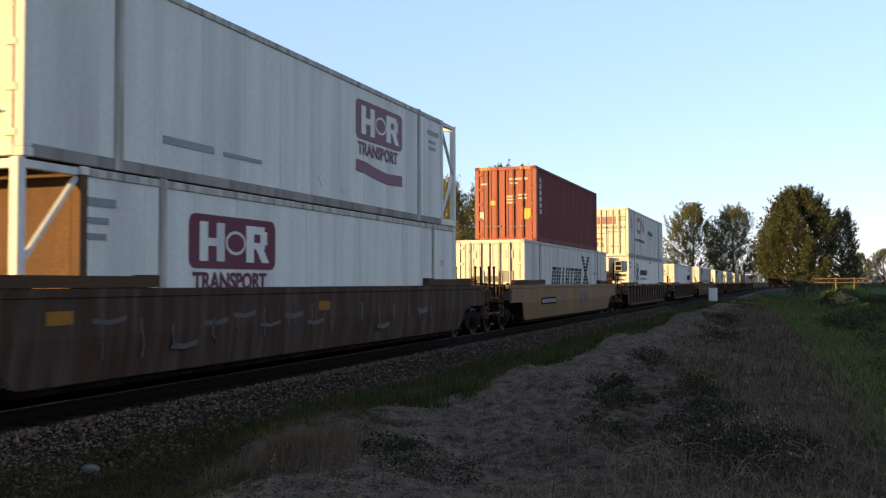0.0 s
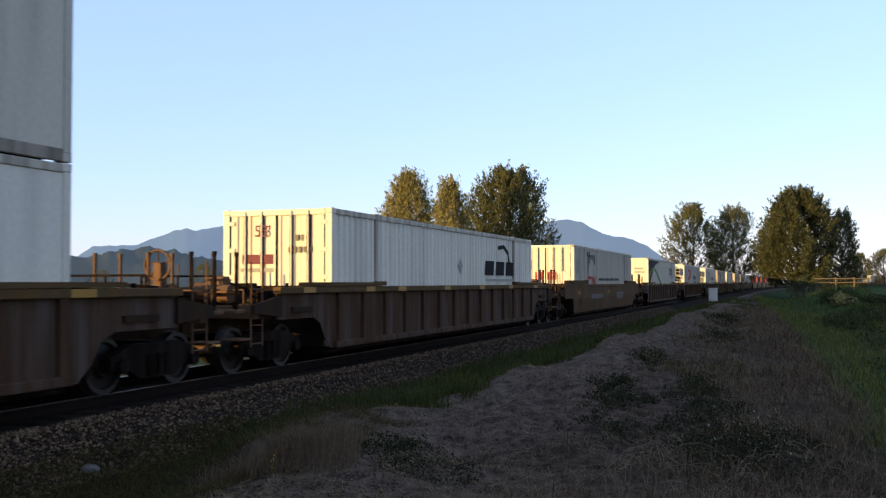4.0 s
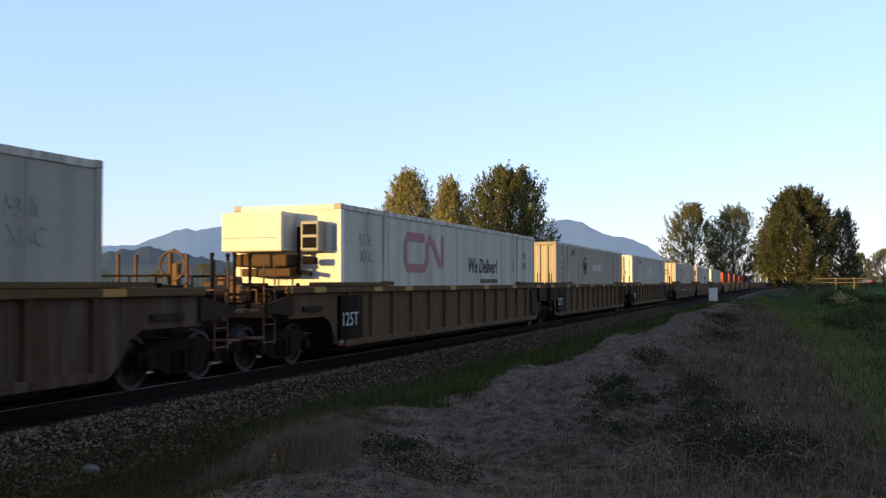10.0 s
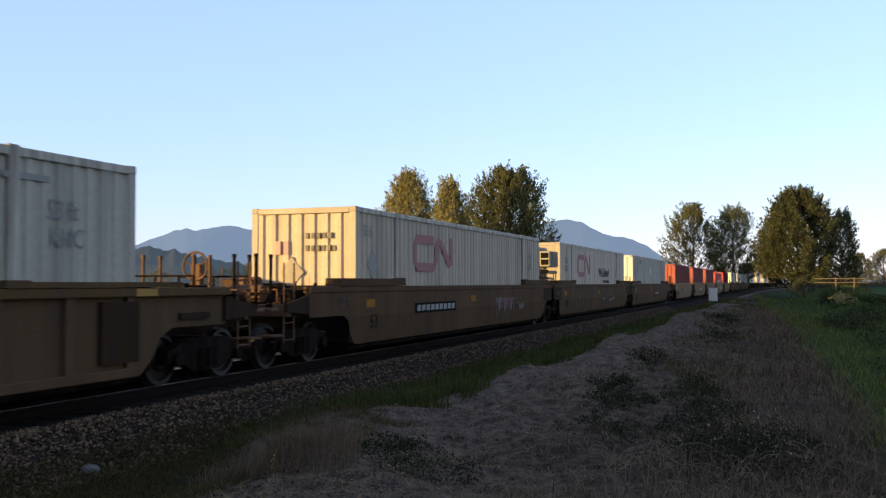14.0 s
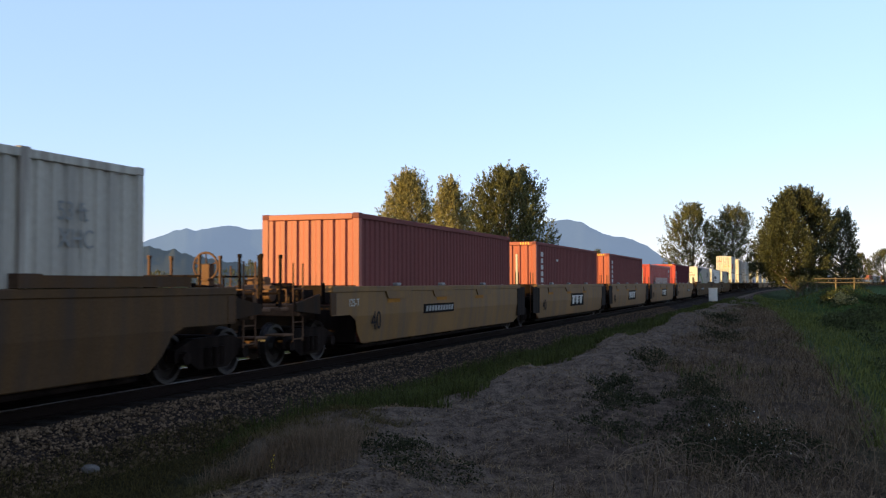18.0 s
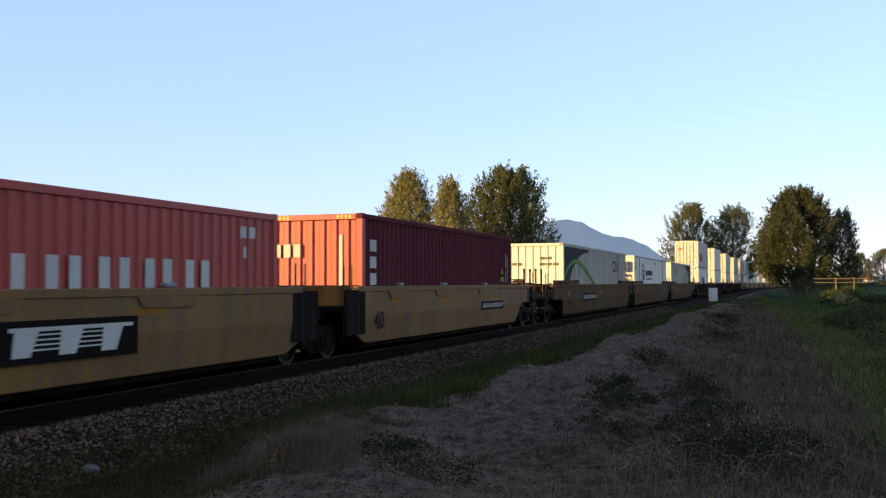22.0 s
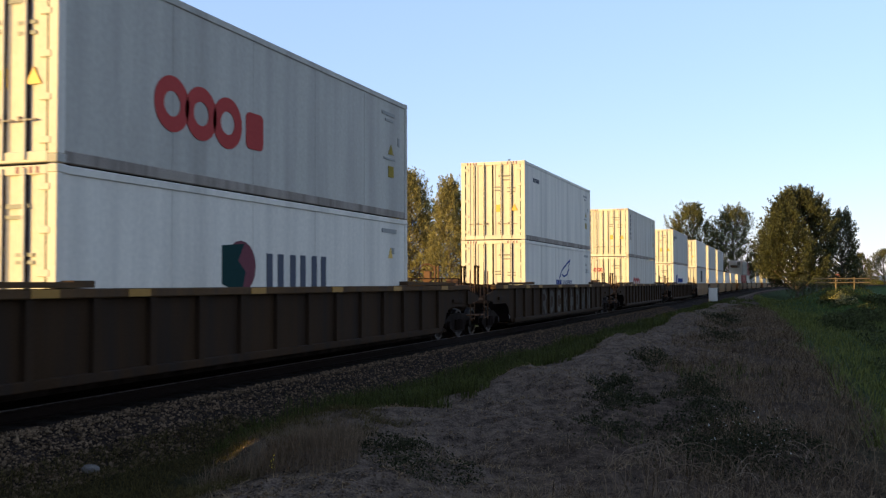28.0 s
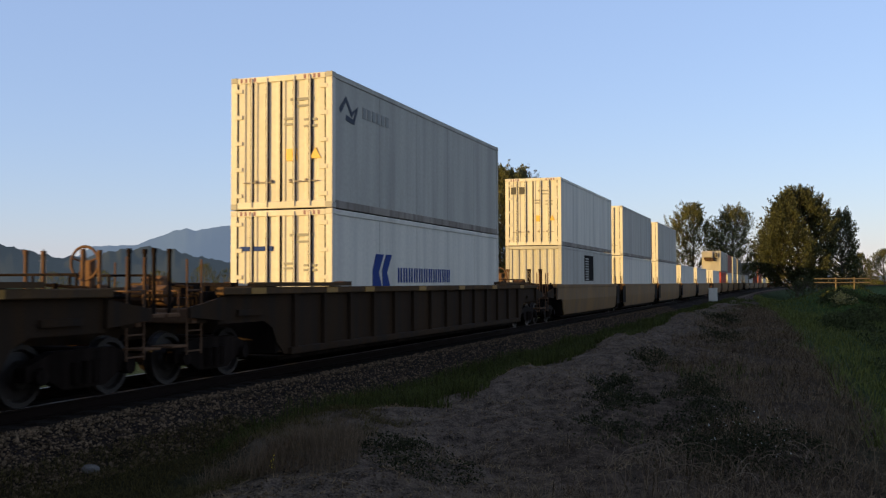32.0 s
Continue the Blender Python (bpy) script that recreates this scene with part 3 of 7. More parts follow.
tree_at(2.7, 640, 0.9, 1.0, 17, "small far tree on the skyline", boughs=110, dense=2.0, trunk=0.05, form=TALL)
for k, (deg, wide, el) in enumerate(((-30.4, 1.3, 1.5), (-28.6, 2.0, 2.2), (-26.3, 1.6, 2.2), (-25.0, 1.6, 2.3), (-33.0, 1.5, 1.3), (-23.6, 1.1, 4.1), (-10.4, 0.6, 2.1), (-35.5, 1.8, 0.9), (-38.5, 2.0, 0.9), (-41.0, 1.8, 0.8), (-31.6, 1.6, 1.0), (-27.4, 1.2, 1.6))):
    tree_at(deg, 330, wide, el, 20 + k, "distant green hedgerow tree at a field edge", boughs=90, dense=1.6, trunk=0.03, form=FULL)
for k, (deg, dist, wide, el) in enumerate(((0.75, 178, 1.5, 0.5), (1.5, 176, 1.7, 0.45), (2.4, 205, 1.6, 0.5))):
    tree_at(deg, dist, wide, el, 40 + k, "dark undergrowth at the foot of the trees", boughs=60, dense=1.8, trunk=0.02, form=FULL, leaf="leaf_deep")

# ---- stones and grasses ----
r = np.random.RandomState(5)

def bank(n, y0, y1, u0, u1, power=1.6):
    """Random places on the bank, u from 0 at its crest to 1 at its brink, thicker near the viewer."""
    y = y0 + (y1 - y0) * r.uniform(0, 1, n) ** power
    return centre(y) + crest(y) + (brink(y) - crest(y)) * r.uniform(u0, u1, n), y

def keep(x, y, field, level):
    """Only the places where a patchy field is above a level."""
    k = field > level
    return x[k], y[k]

def thin(y, width, far=22.0):
    return (width * (1 + y / far))[:, None]

x, y = patch(36000, 7, 75, 1.3, 2.95, r, 2.0)
scatter("ballast_stones", "loose grey crushed ballast stones on the track shoulder", "ballast", "stone", *stones(x, y, 0.008 + 0.030 * r.uniform(0, 1, len(x)) ** 2.6, r))
x, y = bank(15000, 6, 45, -0.1, 0.42, 1.9)
scatter("gravel", "loose grey gravel strewn over the earth bank", "gravel", "stone", *stones(x, y, 0.006 + 0.018 * r.uniform(0, 1, len(x)) ** 2, r))
x, y = bank(70000, 6, 85, 0.0, 1.0, 1.7)
x, y = keep(x, y, wobble(x, y, 1.3, 30) + 0.5 * wobble(x, y, 4.0, 29) + r.uniform(-0.3, 0.5, len(x)), -0.1)
scatter("dry_grass", "matted dry brown grass over the bank", "grass", "dead_grass", *blades(x, y, r.uniform(0.06, 0.2, len(x)), r, thin(y, 0.0022), 2.2, 0.4))
x, y = bank(60000, 7, 75, 0.30, 1.04, 1.5)
u = (x - centre(y) - crest(y)) / (brink(y) - crest(y))
x, y = keep(x, y, wobble(x, y, 1.2, 31) + 0.4 * wobble(x, y, 4.0, 34) + 1.1 * np.minimum(u - 0.52, 0.22) + 0.3 * wobble(x, y, 9.0, 47), 0.0)
scatter("dry_stalks", "thicket of tall dead purplish-brown stalks on the bank", "grass", "stalk", *blades(x, y, r.uniform(0.16, 0.62, len(x)) * (0.75 + 0.8 * wobble(x, y, 1.7, 44) + 0.5 * wobble(x, y, 5.5, 45)), r, thin(y, 0.0018), 2.0, 0.75))
x, y = patch(54000, 10.5, 110, 2.7, 5.4, r, 1.5)
off = (x - centre(y) - 2.75) / (crest(y) - 2.75)
x, y = keep(x, y, 0.5 * wobble(x, y, 1.1, 32) + 0.35 * wobble(x, y, 3.4, 35) + 0.5 - 1.25 * np.abs(off - 0.45) + np.clip((y - 12.2) * 0.35, -0.6, 0.35), 0.04)
scatter("verge_grass", "green grass growing thick along the foot of the ballast", "grass", "green_grass", *blades(x, y, r.uniform(0.14, 0.46, len(x)) * (0.85 + 0.6 * wobble(x, y, 2.0, 39)), r, thin(y, 0.0045, 30), 1.2, 0.95))
x, y = patch(24000, 6.5, 13.0, 2.3, 5.4, r, 1.2)
x, y = keep(x, y, wobble(x, y, 1.6, 36) + 0.4 * wobble(x, y, 5.0, 37), -0.3)
scatter("rank_grass", "dark tangled grass and dead stems below the ballast", "grass", "rank", *blades(x, y, r.uniform(0.06, 0.24, len(x)), r, 0.0035, 2.0, 0.6))
x, y = bank(16000, 8, 110, 0.0, 1.0, 1.4)
x, y = keep(x, y, wobble(x, y, 0.8, 33) + 0.3 * wobble(x, y, 3.0, 38) + np.clip((y - 60) / 60, 0, 0.6), 0.46)
scatter("weed_grass", "patches of green weeds among the dry grass", "weeds", "green_grass", *blades(x, y, r.uniform(0.08, 0.3, len(x)), r, thin(y, 0.006, 40), 1.1))
x, y = patch(70000, 12, 170, 4.6, 32, r, 1.8)
x, y = keep(x, y, across_bank(x - centre(y), y) + 0.5 * wobble(x, y, 0.7, 41) + 0.4 * wobble(x, y, 2.4, 42), 11.2)
scatter("meadow_grass", "lush green grass on the slope below the bank", "grass", "meadow", *blades(x, y, r.uniform(0.15, 0.6, len(x)), r, 0.009 + 0.00012 * y[:, None], 1.6, 0.85))
a = r.uniform(0, math.tau, 5200)
q = r.uniform(0, 1, 5200) ** 0.7
x, y = -4.75 + 0.8 * q * np.cos(a), 8.9 + 1.35 * q * np.sin(a)
x, y = keep(x, y, wobble(x, y, 2.4, 46) + 0.7 - q, 0.0)
scatter("straw_grass", "clump of tall pale straw grass in the foreground", "grass", "straw", *blades(x, y, r.uniform(0.12, 0.42, len(x)), r, 0.0022, 1.1, 0.9))

def leaves(x, y, height, r, size):
    """Broad weed leaves held at many heights."""
    n = len(x)
    p = np.stack([x, y, ground_z(x, y) + r.uniform(0.02, 1, n) * height], -1)
    a = r.randn(n, 3)
    a /= np.linalg.norm(a, axis=1)[:, None]
    b = np.cross(a, r.randn(n, 3))
    b /= np.linalg.norm(b, axis=1)[:, None]
    e = size * r.uniform(0.5, 1.3, n)[:, None]
    v = np.stack([p - a * e, p + b * e * 0.5, p + a * e, p - b * e * 0.5], 1)
    return v.reshape(-1, 3), np.arange(4 * n).reshape(n, 4)

def weed(cx, cy, rx, ry, height, n, size, label, name="weed_bush", paint="leaf_dark"):
    a = r.uniform(0, math.tau, n)
    q = r.uniform(0, 1, n) ** 0.6
    x, y = cx + rx * q * np.cos(a), cy + ry * q * np.sin(a)
    x, y = x + 0.3 * rx * wobble(x, y, 3.0 / rx, 51), y + 0.3 * ry * wobble(x, y, 3.0 / rx, 52)
    k = wobble(x, y, 4.5 / rx, 53) + 0.35 * wobble(x, y, 14.0 / rx, 55) + 0.9 * (0.75 - q) > r.uniform(-0.35, 0.45, n)
    h = height * (1 - 0.7 * q ** 2) * (0.7 + 0.5 * wobble(x, y, 6.0 / rx, 54))
    scatter(name, label, "weeds", paint, *leaves(x[k], y[k], h[k], r, size))

for cx, cy, rx, ry, h, n, tag in (
        (-0.25, 11.9, 0.62, 1.2, 0.42, 3200, "low dark green weeds among dead stalks"), (-0.95, 11.4, 0.5, 0.8, 0.34, 1700, "low dark green weeds among dead stalks"),
        (-1.05, 14.2, 0.5, 1.5, 0.42, 2200, "dark green weeds in the dead thicket"), (-1.5, 17.4, 0.45, 1.6, 0.4, 1500, "dark green weeds in the dead thicket"),
        (-3.2, 18.6, 0.42, 1.3, 0.26, 1500, "dark weeds growing in a gully of the bank"), (-2.4, 15.2, 0.4, 1.1, 0.28, 1500, "dark weeds growing in a gully of the bank"),
        (-2.9, 23.4, 0.45, 2.2, 0.3, 1400, "dark weeds growing in a gully of the bank"), (-2.2, 37.0, 0.7, 3.6, 0.4, 1400, "dark weeds growing in a gully of the bank"),
        (-3.0, 53.0, 0.9, 6.0, 0.5, 1400, "dark weeds growing in a gully of the bank"), (-4.0, 10.1, 0.5, 0.7, 0.16, 1200, "creeping dark weeds on the gravel"),
        (-3.4, 9.2, 0.4, 0.5, 0.18, 900, "creeping dark weeds on the gravel"), (-2.2, 12.9, 0.5, 0.8, 0.2, 900, "scattered dark weeds on the brown bank")):
    weed(cx, cy, 1.35 * rx, 1.3 * ry, h, int(2.1 * n), 0.010 + 0.0009 * cy, tag)
for cx, cy, rx, ry, h, n in ((4.5, 34, 2.2, 5, 1.3, 5000), (6.0, 52, 3, 7, 1.8, 5000), (3.8, 75, 2, 8, 1.3, 4000), (6.5, 95, 3, 9, 1.7, 4000), (5.2, 118, 2.5, 5, 0.9, 2500), (3.6, 22, 1.2, 2.2, 0.6, 2500)):
    weed(cx, cy, rx, ry, h, n, 0.06 + 0.001 * cy, "dense dark green bramble bush on the slope", "bramble_bush", "bramble")
for deg, dist, q, h in ((3.4, 134, 3.5, 1.7), (4.6, 140, 4.0, 1.5), (2.4, 146, 3.0, 1.6), (5.2, 118, 3.0, 1.3), (4.0, 165, 6.0, 1.8), (1.6, 140, 2.5, 1.5)):
    bx, by = bearing(deg, dist)
    weed(bx, by, q, q, h, 2400, 0.2, "dense dark green bramble bush on the slope", "bramble_bush", "bramble")
bx, by = bearing(2.75, 116)
weed(bx, by, 1.6, 1.6, 1.5, 1500, 0.12, "sunlit yellow-green bush before a timber fence", "bush", "leaf_olive")
n = 90
x, y = r.uniform(-1.2, 0.2, n), r.uniform(11.0, 14.0, n)
scatter("white_flowers", "tiny white wildflowers among the weeds", "flowers", "petal", *leaves(x, y, np.full(n, 0.32), r, 0.010))
n = 16
x, y = -4.70 + r.uniform(-0.035, 0.035, n), 8.42 + r.uniform(-0.03, 0.03, n)
scatter("yellow_flower", "small bright yellow wildflower in the grass", "flowers", "petal_yellow", *leaves(x, y, np.full(n, 0.16), r, 0.018))

def arching(n, seed):
    """Long dead canes that bow over."""
    q = np.random.RandomState(seed)
    bm = bmesh.new()
    for _ in range(n):
        x, y = q.uniform(-1.9, 0.4), q.uniform(9.3, 12.0)
        a, l = q.uniform(0, math.tau), q.uniform(0.5, 1.0)
        z = float(ground_z(x, y))
        pts = []
        for k in range(6):
            f = k / 5
            pts.append((x + math.cos(a) * l * f * 0.85, y + math.sin(a) * l * f * 0.85, z + l * (1.05 * f - 0.95 * f * f) * 0.75))
        for p0, p1 in zip(pts, pts[1:]):
            rod(bm, p0, p1, 0.0036, 3)
    return bm

canes = tagged(part("dead_canes", arching(46, 3), "cane", None), "long arching dead bramble canes over the bank", "brambles", kind="stuff")

def rock(x, y, size, seed, label):
    rr = random.Random(seed)
    bm = bmesh.new()
    bmesh.ops.create_icosphere(bm, subdivisions=2, radius=1)
    for v in bm.verts:
        v.co *= rr.uniform(0.86, 1.1)
        v.co.x, v.co.y, v.co.z = v.co.x * size, v.co.y * size * 0.75, v.co.z * size * 0.55
    ob = tagged(part("stone", bm, "rock", None), label, "stone")
    ob.matrix_basis = pose(x, y, float(ground_z(x, y)) + size * 0.2, 0, 0, seed * 40)

# ---- the white box beside the line ----
def marker_box():
    x, y = -7.25, 104.0
    root = tagged(new("signal_box"), "weathered white metal trackside box on a short post", "trackside box")
    root.matrix_basis = pose(x, y, float(ground_z(x, y)))
    part("cabinet", rounded(boxes((-0.42, 0.42, -0.3, 0.3, 0.25, 1.55)), 0.04), "white", root)
    part("lid", rounded(boxes((-0.46, 0.46, -0.34, 0.34, 1.55, 1.62)), 0.03), "white", root)
    part("post", rods(((0, 0, -0.1), (0, 0, 0.3), 0.08)), "bright_steel", root)
marker_box()
rock(-7.5, 9.25, 0.11, 1, "pale grey stone lying in the short grass")
rock(-6.75, 11.9, 0.12, 2, "pale grey stone on the gravel bank")

# ---- far right: a timber fence, a small overpass and a pylon ----
def fence():
    root = tagged(new("fence"), "sunlit weathered timber post-and-rail fence", "fence")
    base = [bearing(deg, dist) for deg, dist in ((1.35, 121), (2.44, 122), (3.36, 123), (4.15, 124))]
    for x, y in base[1:3]:
        part("post", rounded(boxes((x - 0.07, x + 0.07, y - 0.07, y + 0.07, float(ground_z(x, y)) - 0.2, 2.2)), 0.02), "fence_wood", root)
    for (x0, y0), (x1, y1) in zip(base, base[1:]):
        for z in (1.58, 2.02):
            part("rail", rods(((x0, y0 - 0.13, z), (x1, y1 - 0.13, z), 0.06)), "fence_wood", root)
fence()

def overpass():
    root = tagged(new("overpass"), "small pale concrete road overpass in the distance", "bridge")
    x, y = bearing(3.1, 760)
    root.matrix_basis = pose(x, y, float(ground_z(x, y)))
    part("deck", rounded(boxes((-9, 9, -4, 4, 7.0, 8.4)), 0.1), "concrete", root)
    part("parapet", rounded(boxes((-9, 9, -4.2, -3.9, 8.4, 9.2)), 0.05), "concrete", root)
    for px in (-6, 6):
        part("pier", rounded(boxes((px - 0.6, px + 0.6, -3, 3, -1, 7.0)), 0.1), "concrete", root)
    bm = bmesh.new()
    prism(bm, [(-40, -1), (0, 7.0), (0, -1)], -4, 4)
    bank = part("embankment", bm, "green_grass", root)
    bank.matrix_basis = pose(-9, 0, 0, 0, 0, -90)
    bm = bmesh.new()
    prism(bm, [(-40, -1), (0, 7.0), (0, -1)], -4, 4)
    part("embankment", bm, "green_grass", root).matrix_basis = pose(9, 0, 0, 0, 0, 90)
overpass()

def pylon():
    root = tagged(new("pylon"), "grey lattice power pylon across the fields", "pylon")
    x, y = bearing(-41.5, 900)
    root.matrix_basis = pose(x, y, -2)
    h, w = 34.0, 2.6
    for sx, sy in ((-1, -1), (1, -1), (1, 1), (-1, 1)):
        part("leg", rods(((sx * w, sy * w, 0), (sx * 0.7, sy * 0.7, h), 0.16), sides=4), "lattice", root)
    for k in range(6):
        f, g = k / 6, (k + 1) / 6
        a, b = w + (0.7 - w) * f, w + (0.7 - w) * g
        part("brace", rods(((-a, -a, h * f), (b, -b, h * g), 0.10), sides=4), "lattice", root)
        part("brace", rods(((a, -a, h * f), (-b, -b, h * g), 0.10), sides=4), "lattice", root)
    for z, l in ((24, 5.0), (28, 4.2), (32, 3.4)):
        part("arm", rods(((-l, 0, z), (l, 0, z), 0.18), sides=4), "lattice", root)
pylon()

# ---- the train: containers ----
def corrugated(length, height, depth=0.036, pitch=0.28, across=False):
    """A folded steel sheet in the y, z plane, its outer ridges at x = 0."""
    bm = bmesh.new()
    n = int(length / pitch)
    step = length / n
    ys = []
    for k in range(n):
        y = -length / 2 + k * step
        ys += [(y, 0), (y + step * 0.36, 0), (y + step * 0.5, -depth), (y + step * 0.86, -depth)]
    ys.append((length / 2, 0))
    low = [bm.verts.new((x, y, 0)) for y, x in ys]
    high = [bm.verts.new((x, y, height)) for y, x in ys]
    for k in range(len(ys) - 1):
        bm.faces.new((low[k], low[k + 1], high[k + 1], high[k]))
    return bm

def seamed(length, height, pitch=1.22):
    """A smooth sheet wall with raised seams, one folded sheet."""
    bm = bmesh.new()
    n = int(length / pitch)
    step = length / n
    ys = [(-length / 2, 0)]
    for k in range(1, n):
        y = -length / 2 + k * step
        ys += [(y - 0.022, 0), (y - 0.018, 0.006), (y + 0.018, 0.006), (y + 0.022, 0)]
    ys.append((length / 2, 0))
    low = [bm.verts.new((x, y, 0)) for y, x in ys]
    high = [bm.verts.new((x, y, height)) for y, x in ys]
    for k in range(len(ys) - 1):
        bm.faces.new((low[k], low[k + 1], high[k + 1], high[k]))
    return bm

DEPTH = {}

def container(kind, length, width, height, paint, end, label, roof="grey_white", end_paint=None):
    """A shipping container; its origin is the middle of its underside, its near end towards -y."""
    long = length > 14
    root = tagged(new("shipping_container"), label, "container", "containers on the train")
    key = f"{kind}_{length}_{height}"
    hl, hw = length / 2, width / 2
    # a lighter end_paint puts sunlight into the colour of the near end
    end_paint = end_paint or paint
    for sx in (1, -1):
        make = (lambda: corrugated(length - 0.3, height - 0.30)) if kind == "corrugated" else (lambda: seamed(length - 0.3, height - 0.30, 1.22 if long else 2.4))
        wall = part("side_wall", shared("wall_" + key, make), paint, root)
        wall.matrix_basis = pose(sx * (hw - 0.022), 0, 0.17, 0, 0, 0 if sx > 0 else 180)
        part("bottom_rail", shared("brail_" + key, lambda: rounded(boxes((-0.06, 0, -hl + 0.15, hl - 0.15, 0.0, 0.17)))), paint if paint in ("maroon", "red", "orange", "dark_maroon") else "grimy_rail", root).matrix_basis = pose(sx * hw, 0, 0, 0, 0, 0 if sx > 0 else 180)
        part("top_rail", shared("trail_" + key, lambda: rounded(boxes((-0.06, 0, -hl + 0.15, hl - 0.15, -0.13, -0.01)))), "scuffed" if long and paint not in ("maroon", "red", "orange", "dark_maroon") else paint, root).matrix_basis = pose(sx * hw, 0, height, 0, 0, 0 if sx > 0 else 180)
        for sy in (1, -1):
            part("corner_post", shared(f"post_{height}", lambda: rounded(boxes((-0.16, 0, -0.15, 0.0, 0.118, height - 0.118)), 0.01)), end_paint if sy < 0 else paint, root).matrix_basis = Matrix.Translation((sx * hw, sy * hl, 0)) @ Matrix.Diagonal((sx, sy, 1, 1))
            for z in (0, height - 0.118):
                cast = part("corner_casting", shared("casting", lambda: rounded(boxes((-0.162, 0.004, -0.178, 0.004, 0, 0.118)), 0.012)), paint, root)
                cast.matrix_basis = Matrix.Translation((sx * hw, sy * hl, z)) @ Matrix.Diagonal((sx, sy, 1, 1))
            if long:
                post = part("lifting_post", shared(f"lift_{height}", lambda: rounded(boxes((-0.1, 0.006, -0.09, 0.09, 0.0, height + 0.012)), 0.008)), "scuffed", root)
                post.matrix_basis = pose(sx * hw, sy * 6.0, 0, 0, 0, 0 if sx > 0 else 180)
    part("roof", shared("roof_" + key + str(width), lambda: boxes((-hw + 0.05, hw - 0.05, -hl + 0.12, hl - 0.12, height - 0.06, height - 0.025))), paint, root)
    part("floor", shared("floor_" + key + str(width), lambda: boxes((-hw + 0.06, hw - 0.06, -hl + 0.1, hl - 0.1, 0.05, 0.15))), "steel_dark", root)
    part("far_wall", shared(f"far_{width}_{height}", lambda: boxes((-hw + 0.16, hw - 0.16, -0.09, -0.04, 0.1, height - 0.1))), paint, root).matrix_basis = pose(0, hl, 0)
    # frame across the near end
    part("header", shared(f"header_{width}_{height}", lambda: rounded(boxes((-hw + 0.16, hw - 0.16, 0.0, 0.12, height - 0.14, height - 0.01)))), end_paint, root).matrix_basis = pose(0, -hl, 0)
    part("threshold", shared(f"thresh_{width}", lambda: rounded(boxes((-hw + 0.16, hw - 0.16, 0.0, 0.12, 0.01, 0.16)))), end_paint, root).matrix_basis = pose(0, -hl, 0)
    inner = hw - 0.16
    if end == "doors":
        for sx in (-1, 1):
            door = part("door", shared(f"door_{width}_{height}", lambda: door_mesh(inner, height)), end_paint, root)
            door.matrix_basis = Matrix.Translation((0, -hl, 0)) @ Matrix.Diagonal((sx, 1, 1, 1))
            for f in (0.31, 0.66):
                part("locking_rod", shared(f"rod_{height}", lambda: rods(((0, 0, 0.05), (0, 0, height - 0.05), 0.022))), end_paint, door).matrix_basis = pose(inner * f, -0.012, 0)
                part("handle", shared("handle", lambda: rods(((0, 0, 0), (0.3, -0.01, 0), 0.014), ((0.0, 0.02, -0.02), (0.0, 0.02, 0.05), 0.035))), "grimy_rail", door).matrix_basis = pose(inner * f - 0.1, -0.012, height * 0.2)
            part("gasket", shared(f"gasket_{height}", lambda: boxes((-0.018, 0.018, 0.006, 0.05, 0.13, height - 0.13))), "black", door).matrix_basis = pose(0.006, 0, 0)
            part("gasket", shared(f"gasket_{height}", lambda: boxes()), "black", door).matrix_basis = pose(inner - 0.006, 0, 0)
            # dark full-height strips stand in for the shadows of the locking rods
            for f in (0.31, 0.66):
                part("rod_shadow", shared(f"keeper_{height}", lambda: boxes((-0.042, 0.042, 0.004, 0.03, 0.13, height - 0.13))), "steel_dark", door).matrix_basis = pose(inner * f, 0, 0)
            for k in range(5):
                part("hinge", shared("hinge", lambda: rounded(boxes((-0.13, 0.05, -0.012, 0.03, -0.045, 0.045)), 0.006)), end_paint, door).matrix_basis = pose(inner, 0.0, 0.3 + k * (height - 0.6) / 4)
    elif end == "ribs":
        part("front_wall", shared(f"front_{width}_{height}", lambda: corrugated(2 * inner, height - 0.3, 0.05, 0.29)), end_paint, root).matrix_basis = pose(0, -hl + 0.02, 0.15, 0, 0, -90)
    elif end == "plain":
        part("front_wall", shared(f"plain_{width}_{height}", lambda: rounded(boxes((-inner, inner, 0.012, 0.05, 0.12, height - 0.1)))), end_paint, root).matrix_basis = pose(0, -hl, 0)
    elif end == "unit":
        part("front_wall", shared(f"plain_{width}_{height}", lambda: rounded(boxes((-inner, inner, 0.012, 0.05, 0.12, height - 0.1)))), end_paint, root).matrix_basis = pose(0, -hl, 0)
        unit = part("refrigeration_unit", shared("fridge", lambda: rounded(boxes((-1.24, 0.22, -0.62, 0.012, 1.98, 2.82)), 0.025)), end_paint, root)
        unit.matrix_basis = pose(0, -hl, 0)
        part("seam", shared("fridge_seam", lambda: boxes((-1.18, 0.10, -0.624, -0.619, 2.26, 2.275))), "mark_grey", unit)
        part("grille", shared("fridge_grille", lambda: rounded(boxes((0.50, 0.94, -0.34, 0.012, 1.98, 2.62)), 0.03)), "pale_grey", root, "grey engine box with two dark openings").matrix_basis = pose(0, -hl, 0)
        part("fuel_tank", shared("fridge_tank", lambda: rounded(boxes((-0.98, 0.3, -0.55, 0.012, 1.66, 1.92)), 0.03)), "well_brown", root, "dark brown fuel tank").matrix_basis = pose(0, -hl, 0)
        part("drip_tray", shared("fridge_tray", lambda: rounded(boxes((-0.82, 0.36, -0.5, 0.012, 1.45, 1.62)), 0.02)), "well_brown", root).matrix_basis = pose(0, -hl, 0)
